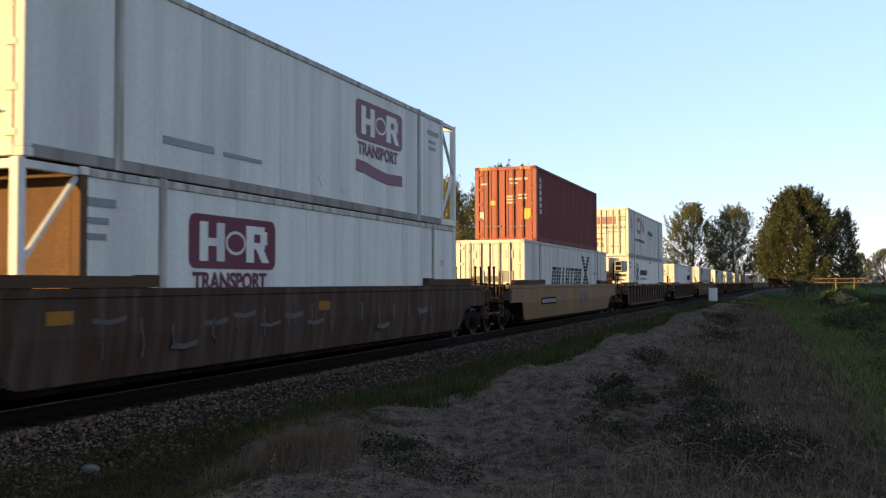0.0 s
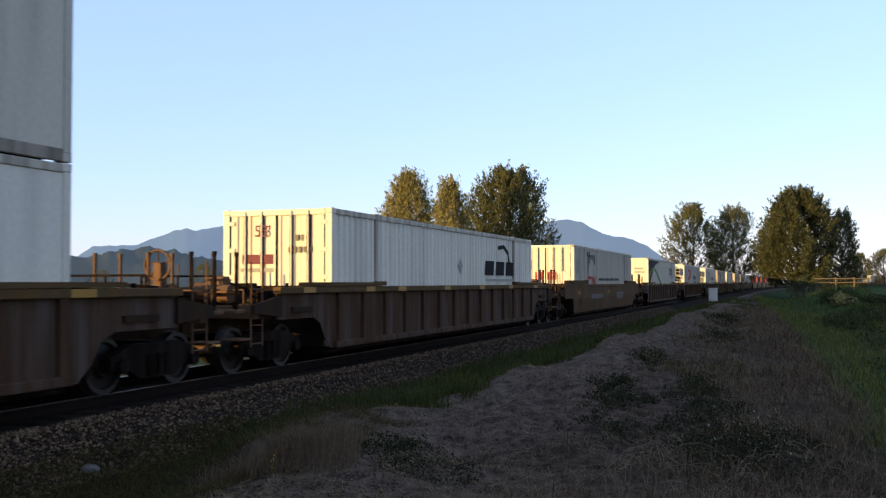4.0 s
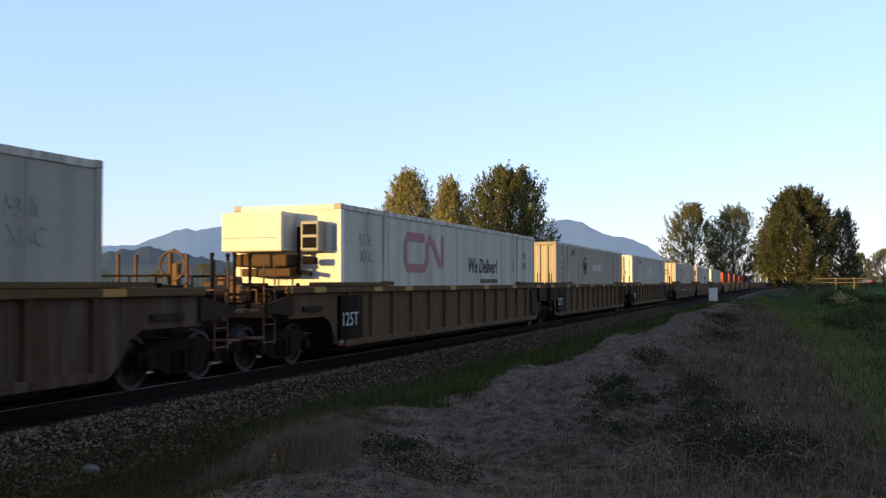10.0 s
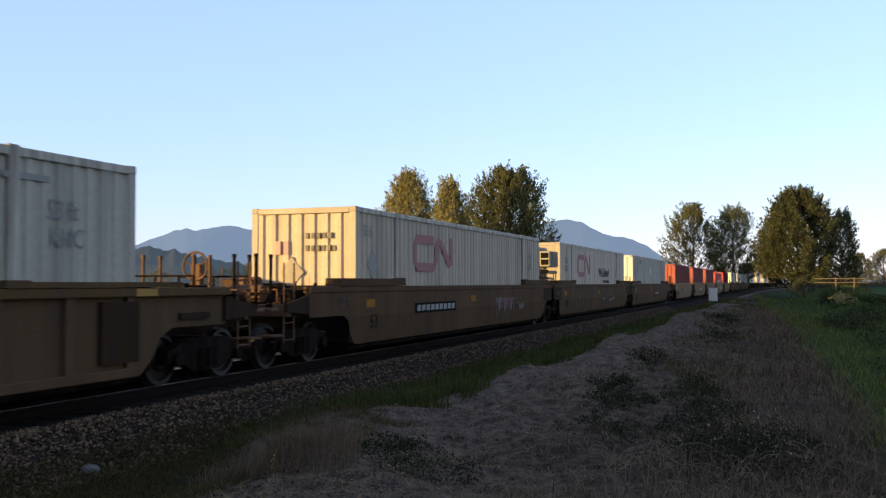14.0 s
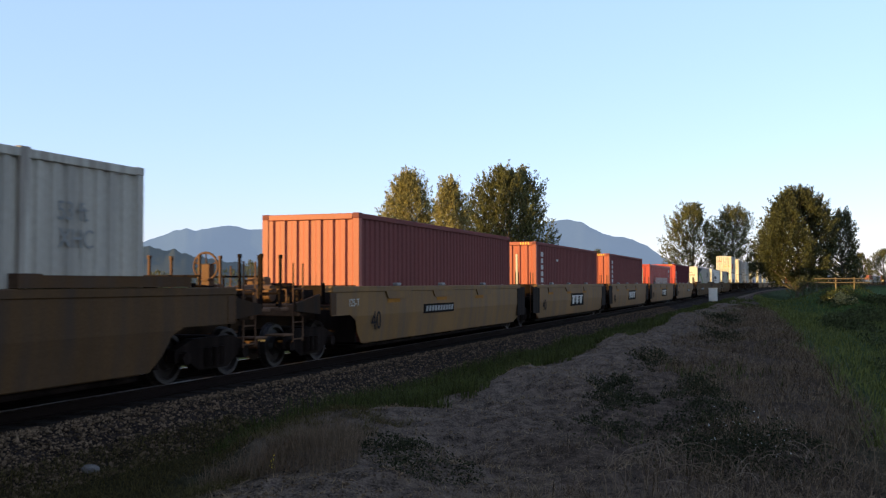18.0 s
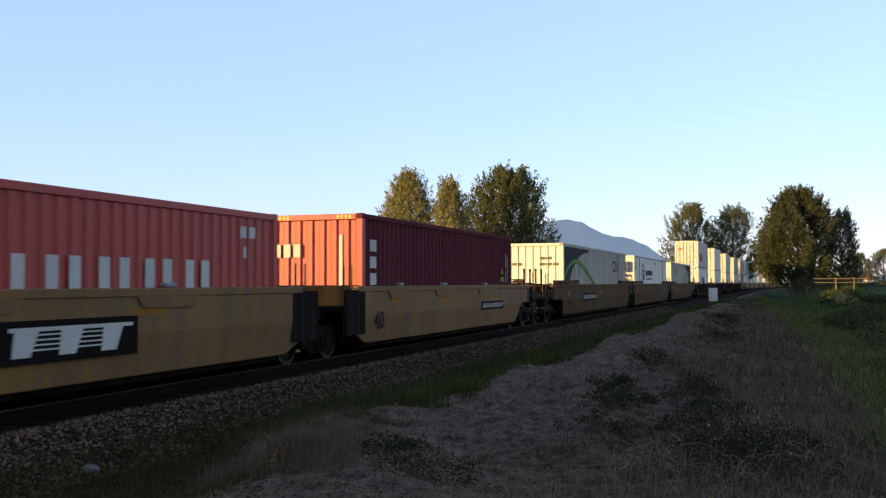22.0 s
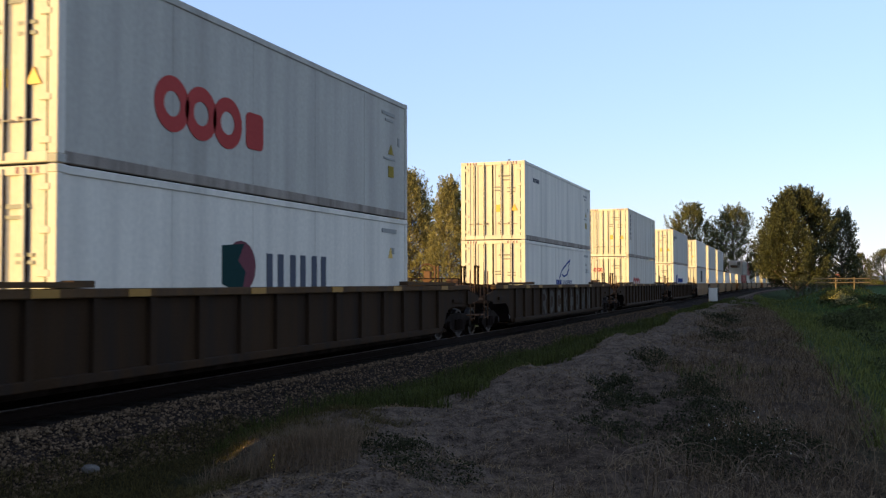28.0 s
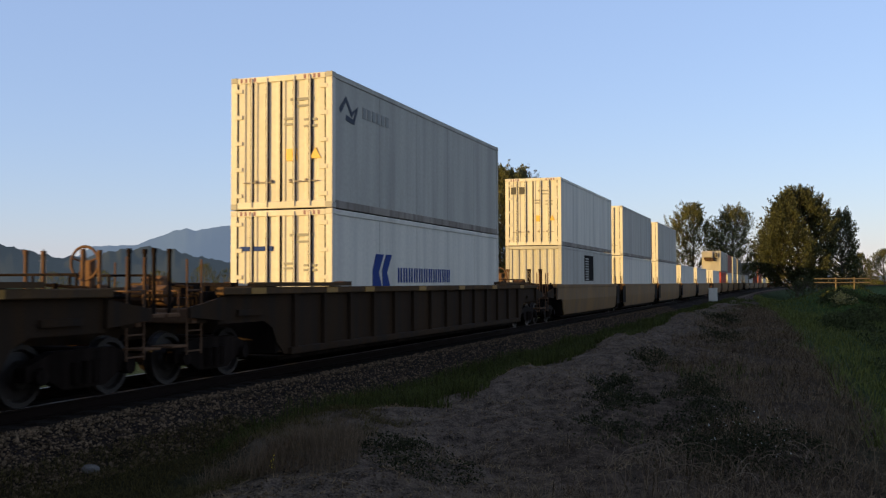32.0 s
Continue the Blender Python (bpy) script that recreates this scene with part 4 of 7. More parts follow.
        part("side_panel", shared("fridge_panel", lambda: rounded(boxes((0.219, 0.232, -0.56, -0.08, 2.06, 2.74)), 0.006)), "off_white", unit)
        part("tank_strap", shared("fridge_strap", lambda: boxes((-0.8, -0.74, -0.56, 0.0, 1.65, 1.93), (-0.1, -0.04, -0.56, 0.0, 1.65, 1.93), (-0.45, -0.41, -0.51, 0.0, 1.44, 1.63))), "steel_dark", root).matrix_basis = pose(0, -hl, 0)
        part("exhaust_pipe", shared("fridge_pipe", lambda: rods(((0.42, -0.25, 1.55), (0.42, -0.25, 2.5), 0.045), ((0.42, -0.25, 1.55), (0.75, -0.3, 1.5), 0.045), ((0.55, -0.3, 1.78), (0.85, -0.3, 1.78), 0.07), sides=8)), "black", root).matrix_basis = pose(0, -hl, 0)
        part("louvre", shared("fridge_louvre", lambda: boxes(*[(0.56, 0.88, -0.348, -0.336, 2.05 + 0.28 * k, 2.27 + 0.28 * k) for k in range(2)])), "black", root).matrix_basis = pose(0, -hl, 0)
    DEPTH[root.name] = (hw - 0.014, hl, height)  # marks lie close on the sheet
    return root

def door_mesh(inner, height):
    """One door leaf, a sheet with pressed panels; its free edge is at x = 0."""
    bm = bmesh.new()
    xs = [(0.012, 0.05), (0.014, 0.018), (0.09, 0.018)]
    n = 3
    w = (inner - 0.18) / n
    for k in range(n):
        x = 0.09 + k * w
        xs += [(x + 0.03, 0.045), (x + w - 0.12, 0.045), (x + w - 0.09, 0.018), (x + w, 0.018)]
    xs += [(inner - 0.004, 0.018), (inner - 0.002, 0.05)]
    low = [bm.verts.new((x, y, 0.13)) for x, y in xs]
    high = [bm.verts.new((x, y, height - 0.13)) for x, y in xs]
    for k in range(len(xs) - 1):
        bm.faces.new((low[k], low[k + 1], high[k + 1], high[k]))
    return bm

def end_frame(host, sign, extra=1.05):
    """An open steel frame beyond one end of a container, with posts, rails and braces."""
    hw, hl, hh = DEPTH[host.name]
    y0, y1 = sign * hl, sign * (hl + extra)
    for sx in (-1, 1):
        x = sx * (hw - 0.07)
        part("end_post", rounded(boxes((x - 0.07, x + 0.07, y1 - 0.07, y1 + 0.07, 0, hh)), 0.01), "white", host)
        part("frame_rail", rounded(boxes((x - 0.05, x + 0.05, min(y0, y1), max(y0, y1), hh - 0.13, hh - 0.02)), 0.01), "white", host)
        part("frame_rail", rounded(boxes((x - 0.06, x + 0.06, min(y0, y1), max(y0, y1), 0.02, 0.18)), 0.01), "white", host)
        part("brace", rods(((x, y0, 0.2), (x, y1, hh * 0.52), 0.045), sides=5), "white", host)
        part("brace", rods(((x, y1, hh * 0.52), (x, y0, hh - 0.15), 0.045), sides=5), "white", host)
    part("frame_beam", rounded(boxes((-hw + 0.1, hw - 0.1, y1 - 0.06, y1 + 0.06, hh - 0.14, hh - 0.02)), 0.01), "white", host)
    part("frame_beam", rounded(boxes((-hw + 0.1, hw - 0.1, y1 - 0.06, y1 + 0.06, 0.02, 0.16)), 0.01), "white", host)

def bars(host, name, paint, *rows, face="side", label="", out=0.0):
    """Flat painted marks on a container: rows of y from the near end, its far edge, z low and high."""
    hw, hl, _ = DEPTH[host.name]
    for a, b, lo, hi in rows:
        if face == "side":
            bm = boxes((hw - 0.006 + out, hw + 0.005 + out, -hl + a, -hl + b, lo, hi))
        else:
            bm = boxes((-hw + a, -hw + b, -hl - 0.012, -hl + 0.02, lo, hi))
        part(name, bm, paint, host, label)

def shape(host, name, paint, outline, z=0.0, y=0.0, lift=0.005, face="side", label=""):
    """A flat painted shape with an outline in y, z on the near side."""
    hw, hl, _ = DEPTH[host.name]
    bm = bmesh.new()
    prism(bm, [(y + a, z + b) for a, b in outline], -0.006 if face == "side" else -0.06, lift)
    bmesh.ops.recalc_face_normals(bm, faces=bm.faces[:])
    ob = part(name, bm, paint, host, label)
    ob.matrix_basis = pose(hw, -hl, 0) if face == "side" else pose(-hw, -hl, 0) @ pose(0, 0.0, 0, 0, 0, -90)
    return ob

def stroke(host, name, paint, points, wide, lift=0.005, closed=False, face="side", label=""):
    """A painted band along a line of y, z points, as a row of flat pieces."""
    hw, hl, _ = DEPTH[host.name]
    pts = [Vector(p) for p in points]
    n = len(pts)
    left, right = [], []
    for k in range(n):
        a = pts[k - 1] if k or closed else pts[k]
        b = pts[(k + 1) % n] if k < n - 1 or closed else pts[k]
        d = (b - a).normalized()
        o = Vector((-d.y, d.x)) * wide / 2
        left.append(pts[k] + o)
        right.append(pts[k] - o)
    bm = bmesh.new()
    vl = [[bm.verts.new((x, p.x, p.y)) for p in row] for x in (lift, -0.006) for row in (left, right)]
    for k in range(n if closed else n - 1):
        j = (k + 1) % n
        bm.faces.new((vl[0][k], vl[0][j], vl[1][j], vl[1][k]))
        bm.faces.new((vl[2][k], vl[3][k], vl[3][j], vl[2][j]))
        bm.faces.new((vl[0][k], vl[2][k], vl[2][j], vl[0][j]))
        bm.faces.new((vl[1][k], vl[1][j], vl[3][j], vl[3][k]))
    bmesh.ops.recalc_face_normals(bm, faces=bm.faces[:])
    ob = part(name, bm, paint, host, label)
    ob.matrix_basis = pose(hw, -hl, 0) if face == "side" else pose(-hw, -hl, 0, 0, 0, -90)
    return ob

def letter_mesh(text, size, shear, bold):
    key = f"{text}_{size}_{shear}_{bold}"
    if key not in SHARED:
        cu = bpy.data.curves.new("lettering", "FONT")
        cu.body, cu.size, cu.shear, cu.extrude, cu.offset = text, size / 0.69, shear, 0.003, bold
        cu.resolution_u = 3
        tmp = bpy.data.objects.new("lettering", cu)
        me = bpy.data.meshes.new_from_object(tmp)
        bpy.data.objects.remove(tmp)
        me.materials.clear()
        me.materials.append(None)
        SHARED[key] = me
    return SHARED[key]

def words(host, text, paint, y, z, size, face="side", shear=0.0, squeeze=1.0, bold=0.0, name="lettering"):
    """Lettering in the built-in font; y, z is its lower near corner, size the height of capitals."""
    hw, hl, _ = DEPTH[host.name]
    me = letter_mesh(text, size, shear, bold)
    ob = part(name, me, paint, host)
    turn = Matrix(((0, 0, 1, 0), (1, 0, 0, 0), (0, 1, 0, 0), (0, 0, 0, 1))) @ Matrix.Diagonal((squeeze, 1, 1, 1))
    front = Matrix(((1, 0, 0, 0), (0, 0, -1, 0), (0, 1, 0, 0), (0, 0, 0, 1))) @ Matrix.Diagonal((squeeze, 1, 1, 1))
    ob.matrix_basis = pose(hw + 0.003, -hl + y, z) @ turn if face == "side" else pose(-hw + y, -hl - 0.012, z) @ front
    return ob

# ---- the train: well cars ----
HALF = 1.40
BAY = HALF - 0.08  # the sheet between the ribs of a ribbed car

def arch_plate(lw, near, far, z0, z1, step):
    """The outline of a car side, cut away in a curve over the wheels at both ends."""
    a = lw / 2
    right = [(a - 0.15, z0), (a + 0.12, z0 + step * 0.35), (a + 0.3, z0 + step * 0.8), (a + 0.6, z0 + step), (a + far, z0 + step), (a + far, z1)]
    left = [(-a - near, z1), (-a - near, z0 + step), (-a - 0.6, z0 + step), (-a - 0.3, z0 + step * 0.8), (-a - 0.12, z0 + step * 0.35), (-a + 0.15, z0)]
    if near < 0.6:
        left = [(-a - near, z1), (-a - near, z0 + 0.2), (-a + 0.15, z0)]
    if far < 0.6:
        right = [(a - 0.15, z0), (a + far, z0 + 0.2), (a + far, z1)]
    return right + left

def truck(car, y):
    """A two-axle truck with its wheels, axles and side frames."""
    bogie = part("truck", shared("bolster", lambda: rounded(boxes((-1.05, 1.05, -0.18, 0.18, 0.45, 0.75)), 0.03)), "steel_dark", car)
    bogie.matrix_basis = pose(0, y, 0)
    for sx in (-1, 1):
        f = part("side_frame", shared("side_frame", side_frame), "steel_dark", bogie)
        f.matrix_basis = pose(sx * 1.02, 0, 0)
        for sy in (-0.89, 0.89):
            part("wheel", shared("wheel", wheel_mesh), "wheel", bogie).matrix_basis = Matrix.Translation((sx * 0.755, sy, 0.42)) @ Matrix.Diagonal((sx, 1, 1, 1))
    for sy in (-0.89, 0.89):
        part("axle", shared("axle", lambda: rods(((-1.1, 0, 0), (1.1, 0, 0), 0.075), sides=8)), "rust", bogie).matrix_basis = pose(0, sy, 0.42)

def side_frame():
    bm = bmesh.new()
    prism(bm, [(-1.1, 0.36), (-0.72, 0.36), (-0.42, 0.20), (0.42, 0.20), (0.72, 0.36), (1.1, 0.36), (1.1, 0.55), (0.6, 0.72), (-0.6, 0.72), (-1.1, 0.55)], -0.08, 0.08)
    for y in (-0.89, 0.89):
        rod(bm, (0.0, y, 0.42), (0.17, y, 0.42), 0.11, 8)
    for y in (-0.2, 0.0, 0.2):
        rod(bm, (0.1, y, 0.26), (0.1, y, 0.56), 0.07, 8)
    return bm

def wheel_mesh():
    """A solid wheel with rim, dished web and flange; its axis is x."""
    bm = bmesh.new()
    prof = [(-0.07, 0.10), (0.09, 0.10), (0.09, 0.16), (0.02, 0.20), (0.0, 0.32), (0.065, 0.35), (0.065, 0.415), (-0.05, 0.42), (-0.05, 0.445), (-0.075, 0.445), (-0.075, 0.34), (-0.04, 0.32), (-0.02, 0.18), (-0.07, 0.16)]
    n = 20
    rings = [[bm.verts.new((x, r * math.cos(k * math.tau / n), r * math.sin(k * math.tau / n))) for x, r in prof] for k in range(n)]
    for k in range(n):
        a, b = rings[k], rings[(k + 1) % n]
        for i in range(len(prof)):
            j = (i + 1) % len(prof)
            bm.faces.new((a[i], a[j], b[j], b[i]))
    return bm

def brake_wheel():
    """The rim of the hand brake, a thin torus across y."""
    bm = bmesh.new()
    n, m, rim, thick = 20, 6, 0.27, 0.024
    rings = [[bm.verts.new(((rim + thick * math.cos(j * math.tau / m)) * math.cos(k * math.tau / n), thick * math.sin(j * math.tau / m), (rim + thick * math.cos(j * math.tau / m)) * math.sin(k * math.tau / n))) for j in range(m)] for k in range(n)]
    for k in range(n):
        for j in range(m):
            bm.faces.new((rings[k][j], rings[(k + 1) % n][j], rings[(k + 1) % n][(j + 1) % m], rings[k][(j + 1) % m]))
    return bm

def well_car(style, lw, near, far, paint, label, low_paint=None):
    """One well unit. Its origin is at rail height under the middle; near and far: 'coupler', 'truck' (carries a shared truck) or 'open'."""
    car = tagged(new("well_car"), label, "railway car", "cars of the train")
    a = lw / 2
    ribbed = style == "rib"
    chord_paint = low_paint or paint
    skin_paint = "well_panel" if ribbed and paint == "well_brown" else paint
    five = lw < 14
    ends = [{"coupler": 2.1 if not five else 1.5, "truck": 1.25 if not five else 0.4, "open": 1.25 if not five else 0.4}[k] for k in (near, far)]
    key = f"{style}_{lw}_{near == 'coupler'}_{far == 'coupler'}"
    top, low = 1.55, 0.30
    for sx in (1, -1):
        flip = Matrix.Diagonal((sx, 1, 1, 1))
        skin = BAY if ribbed else HALF
        def side():
            bm = bmesh.new()
            prism(bm, arch_plate(lw, ends[0], ends[1], low, top - 0.10, 0.64), skin - 0.014, skin)
            if not ribbed:
                bmesh.ops.bisect_plane(bm, geom=bm.verts[:] + bm.edges[:] + bm.faces[:], plane_co=(0, 0, 0.90), plane_no=(0, 0, 1))
                for v in bm.verts:
                    v.co.x -= max(0, 0.90 - v.co.z) * 0.14
            return bm
        wall = part("side_wall", shared("side_" + key, side), skin_paint, car)
        wall.matrix_basis = flip
        chord = part("top_chord", shared("chord_" + key, lambda: rounded(boxes((HALF - 0.16, HALF + 0.02, -a - ends[0], a + ends[1], top - 0.13, top)), 0.015)), chord_paint, car)
        chord.matrix_basis = flip
        part("bottom_sill", shared(f"sill_{style}_{lw}", lambda: rounded(boxes((HALF - 0.2, HALF + (0.0 if ribbed else -0.105), -a + 0.3, a - 0.3, low - 0.02, low + 0.12)), 0.015)), skin_paint, car).matrix_basis = flip
        if ribbed and sx > 0:
            n = 14
            for k in range(n):
                y = -a + 0.5 + (lw - 1.0) * k / (n - 1)
                part("rib", shared("rib", lambda: rounded(boxes((BAY - 0.03, HALF - 0.002, -0.075, 0.075, low + 0.08, top - 0.12)), 0.01)), skin_paint, car).matrix_basis = pose(0, y, 0)
        if not five:
            for sy in (-1, 1):
                c = part("bolster_cover", shared("cover_" + style, lambda: cover_mesh(1.635 if ribbed else 1.72)), chord_paint if ribbed else "well_brown", car)
                c.matrix_basis = Matrix.Translation((0, sy * a, 0)) @ Matrix.Diagonal((sx, sy, 1, 1))
        if not ribbed:
            for sy in (-1, 1):
                part("edge_plate", shared(f"edge_{five}", lambda: rounded(boxes((HALF - 0.02, HALF + 0.012, -0.16, 0.1, 0.96, top - 0.14)), 0.01)), "well_brown", car).matrix_basis = Matrix.Translation((0, sy * (a + ends[(sy + 1) // 2] - 0.1), 0)) @ flip
    # floor of the well: cross bearers over a solid pan added to block low sun
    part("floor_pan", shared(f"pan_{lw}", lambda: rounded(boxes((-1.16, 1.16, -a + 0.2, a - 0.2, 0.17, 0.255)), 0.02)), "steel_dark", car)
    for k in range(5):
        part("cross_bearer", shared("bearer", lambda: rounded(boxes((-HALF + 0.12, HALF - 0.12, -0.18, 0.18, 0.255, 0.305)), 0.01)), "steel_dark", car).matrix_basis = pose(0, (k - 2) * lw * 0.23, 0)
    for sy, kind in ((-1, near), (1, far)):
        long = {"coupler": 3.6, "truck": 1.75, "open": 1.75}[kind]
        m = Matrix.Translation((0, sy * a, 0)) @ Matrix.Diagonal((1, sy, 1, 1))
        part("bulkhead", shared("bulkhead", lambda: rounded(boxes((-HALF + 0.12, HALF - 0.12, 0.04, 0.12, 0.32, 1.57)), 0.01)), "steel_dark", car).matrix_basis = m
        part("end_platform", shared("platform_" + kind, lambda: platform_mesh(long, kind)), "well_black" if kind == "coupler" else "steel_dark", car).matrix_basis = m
        if kind == "coupler":
            part("coupler", shared("coupler", lambda: rounded(boxes((-0.10, 0.10, 3.3, 3.95, 0.72, 0.98), (-0.17, 0.17, 3.75, 4.0, 0.68, 1.02), (-0.22, 0.22, 3.1, 3.35, 0.66, 1.05)), 0.03)), "rust", car).matrix_basis = m
            part("end_beam", shared("end_beam", lambda: rounded(boxes((-1.32, 1.32, 2.72, 2.86, 0.98, 1.22)), 0.015)), "rust", car).matrix_basis = m
            for hx in (-0.98, 0.87):
                part("handrail", shared("handrail", handrail), "rust", car).matrix_basis = m @ Matrix.Translation((hx, 0, 0))
            if sy < 0:
                part("air_reservoir", shared("reservoir", lambda: rods(((-0.35, 2.25, 1.42), (0.45, 2.25, 1.42), 0.17), sides=12)), "rust", car).matrix_basis = m
                part("brake_housing", shared("brake_housing", lambda: rounded(boxes((-0.3, 0.15, 1.75, 2.0, 1.2, 1.75)), 0.04)), "rust", car).matrix_basis = m
            part("air_hose", shared("hose", hose), "black", car).matrix_basis = m
            truck(car, sy * (a + 1.9))
            for x in (1.28, -1.28):
                part("ladder", shared("ladder", ladder), "rust", car).matrix_basis = m @ Matrix.Translation((x, 2.75 if x > 0 else 1.2, 0))
            for gx, gh in ((-1.2, 0.85), (-0.1, 0.85), (0.75, 0.8), (1.2, 0.8)):
                part("guide_post", shared("guide_post", grab), "steel_dark" if gx > 0 else "rust", car).matrix_basis = m @ Matrix.Translation((gx, 3.3, 1.1))
            if sy < 0:
                part("brake_wheel", shared("brake_wheel", brake_wheel), "rust", car).matrix_basis = pose(-0.55, -a - 3.1, 1.95)
                for k in range(5):
                    part("spoke", shared("spoke", lambda: rods(((0, 0.03, 0), (0, 0, 0.27), 0.016), sides=4)), "rust", car).matrix_basis = pose(-0.55, -a - 3.1, 1.95, 0, 72 * k, 0)
                part("brake_stand", shared("brake_stand", lambda: rounded(boxes((-0.66, -0.44, 2.95, 3.1, 1.05, 2.0), (-0.75, -0.35, 2.75, 3.0, 1.25, 1.6)), 0.02)), "rust", car).matrix_basis = m
            part("air_pipe", shared("air_pipe", pipes), "steel_dark", car).matrix_basis = m
            part("end_rail", shared("end_rail", lambda: rods(((-1.25, 2.62, 1.42), (1.25, 2.62, 1.42), 0.026), ((-1.25, 2.62, 1.75), (0.35, 2.62, 1.75), 0.022), ((-1.25, 2.62, 1.1), (-1.25, 2.62, 1.75), 0.026), ((-0.45, 2.62, 1.1), (-0.45, 2.62, 1.75), 0.022), ((0.35, 2.62, 1.1), (0.35, 2.62, 1.75), 0.026), ((1.25, 2.62, 1.1), (1.25, 2.62, 1.42), 0.026))), "steel_dark", car).matrix_basis = m
            part("crossover_step", shared("crossover", lambda: rounded(boxes((-1.3, 1.3, 3.15, 3.45, 1.10, 1.16), (0.9, 1.3, 2.95, 3.35, 0.62, 0.66)), 0.01)), "rust", car).matrix_basis = m
        elif kind == "truck":
            truck(car, sy * (a + 1.75))
            part("pivot_post", shared("pivot", lambda: rounded(boxes((-0.25, 0.25, 1.45, 2.0, 0.7, 1.25)), 0.03)), "steel_dark", car).matrix_basis = m
        if kind != "coupler":
            # the black-painted plate on the side of a shared truck
            x0, x1, zl = (0.02, 1.05, 0.5) if five else (-0.02, 1.27, 0.93)
            part("end_plate", shared(f"end_plate_{five}", lambda: rounded(boxes((HALF - 0.02, HALF + 0.014, x0, x1, zl, 1.47)), 0.008)), "steel_dark" if five else "well_black", car).matrix_basis = m
            part("ladder", shared("ladder_short", ladder), "rust", car).matrix_basis = m @ Matrix.Translation((1.25, 0.6, 0))
    DEPTH[car.name] = (HALF, a, top)
    return car

def cover_mesh(top):
    """The raised cover on the side over the wheels, with sloped ends."""
    bm = bmesh.new()
    prism(bm, [(-2.9, 1.56), (-2.9, top + 0.02), (-2.5, top + 0.02), (-2.46, top), (0.7, top), (0.75, top - 0.02), (0.75, 1.56)], HALF - 0.34, HALF + 0.03)
    return bm

def platform_mesh(long, kind):
    bm = bmesh.new()
    box(bm, -0.32, 0.32, 0.1, long, 0.72, 1.08)
    if kind == "coupler":
        box(bm, -HALF + 0.02, HALF - 0.02, 0.75, 1.55, 1.06, 1.16)
        box(bm, -HALF + 0.1, HALF - 0.1, 2.4, 2.7, 0.98, 1.12)
        prism(bm, [(2.0, 1.40), (2.0, 1.0), (3.0, 1.08), (3.0, 1.24), (2.6, 1.3)], HALF - 0.07, HALF - 0.01)
        prism(bm, [(2.0, 1.40), (2.0, 1.0), (3.0, 1.08), (3.0, 1.24), (2.6, 1.3)], -HALF + 0.01, -HALF + 0.07)
        box(bm, 0.45, 0.75, 1.2, 2.1, 1.16, 1.38)
        box(bm, -1.0, -0.55, 1.6, 2.6, 1.12, 1.5)
    else:
        box(bm, -HALF + 0.15, HALF - 0.15, 0.12, 1.0, 0.98, 1.12)
        box(bm, -0.9, 0.9, 1.0, long - 0.2, 0.86, 1.05)
    return bm

def ladder():
    bm = rods(((0, -0.2, 0.5), (0, -0.2, 2.0), 0.018), ((0, 0.2, 0.5), (0, 0.2, 2.0), 0.018), sides=5)
    for k in range(4):
        rod(bm, (0, -0.2, 0.55 + 0.32 * k), (0, 0.2, 0.55 + 0.32 * k), 0.014, 5)
    return bm

def handrail():
    """A bent grab bar across the end of a car."""
    bm = bmesh.new()
    for x0, x1 in ((-0.32, 0.32),):
        rod(bm, (x0, 3.05, 1.1), (x0, 3.05, 1.5), 0.016, 5)
        rod(bm, (x0, 3.05, 1.5), (x1, 3.05, 1.5), 0.016, 5)
        rod(bm, (x1, 3.05, 1.5), (x1, 3.05, 1.1), 0.016, 5)
    return bm

def grab():
    return rods(((0, 0, 0), (0, 0, 1.02), 0.034), ((0, 0, 0.98), (0, 0, 1.05), 0.045), sides=6)

def pipes():
    """Brake pipes and a valve on the end platform."""
    bm = rods(((-0.6, 0.9, 1.22), (-0.6, 2.5, 1.22), 0.028), ((0.9, 0.8, 1.2), (0.9, 2.9, 1.2), 0.03), ((0.9, 2.2, 1.2), (0.9, 2.2, 1.55), 0.028), ((0.9, 2.2, 1.55), (0.3, 2.0, 1.6), 0.028), ((1.1, 1.3, 1.2), (1.1, 1.3, 1.62), 0.04), ((-0.9, 1.0, 1.2), (-0.9, 1.0, 1.7), 0.04), sides=6)
    box(bm, 0.72, 1.05, 1.65, 2.05, 1.16, 1.48)
    box(bm, -0.2, 0.25, 0.95, 1.35, 1.16, 1.62)
    return bm

def hose():
    pts = [(0.35, 3.3, 0.8), (0.38, 3.5, 0.45), (0.36, 3.75, 0.32), (0.3, 3.95, 0.36)]
    return rods(*[(p, q, 0.03) for p, q in zip(pts, pts[1:])])

# ---- the consist ----
RIDERS = []

def ride(thing, place, z=0.0):
    """Puts a thing on the train, place metres along the line at the start."""
    RIDERS.append((thing, place, z))
    return thing

S53 = ("corrugated", 16.75, 2.59, 2.88)
P53 = ("panel", 16.75, 2.59, 2.88)
P53S = ("panel", 15.7, 2.59, 2.88)
S53H = ("corrugated", 16.75, 2.59, 3.0)
P53H = ("panel", 16.75, 2.59, 3.0)
C40 = ("corrugated", 12.5, 2.44, 2.88)
C40L = ("corrugated", 12.5, 2.44, 2.59)
R40 = ("panel", 12.5, 2.44, 2.88)
LOW = 0.31

def load(place, spec, paint, end, label, z=LOW, **kw):
    """A container whose near end is place metres along the line at the start."""
    return ride(container(*spec, paint, end, label, **kw), place + spec[1] / 2, z)

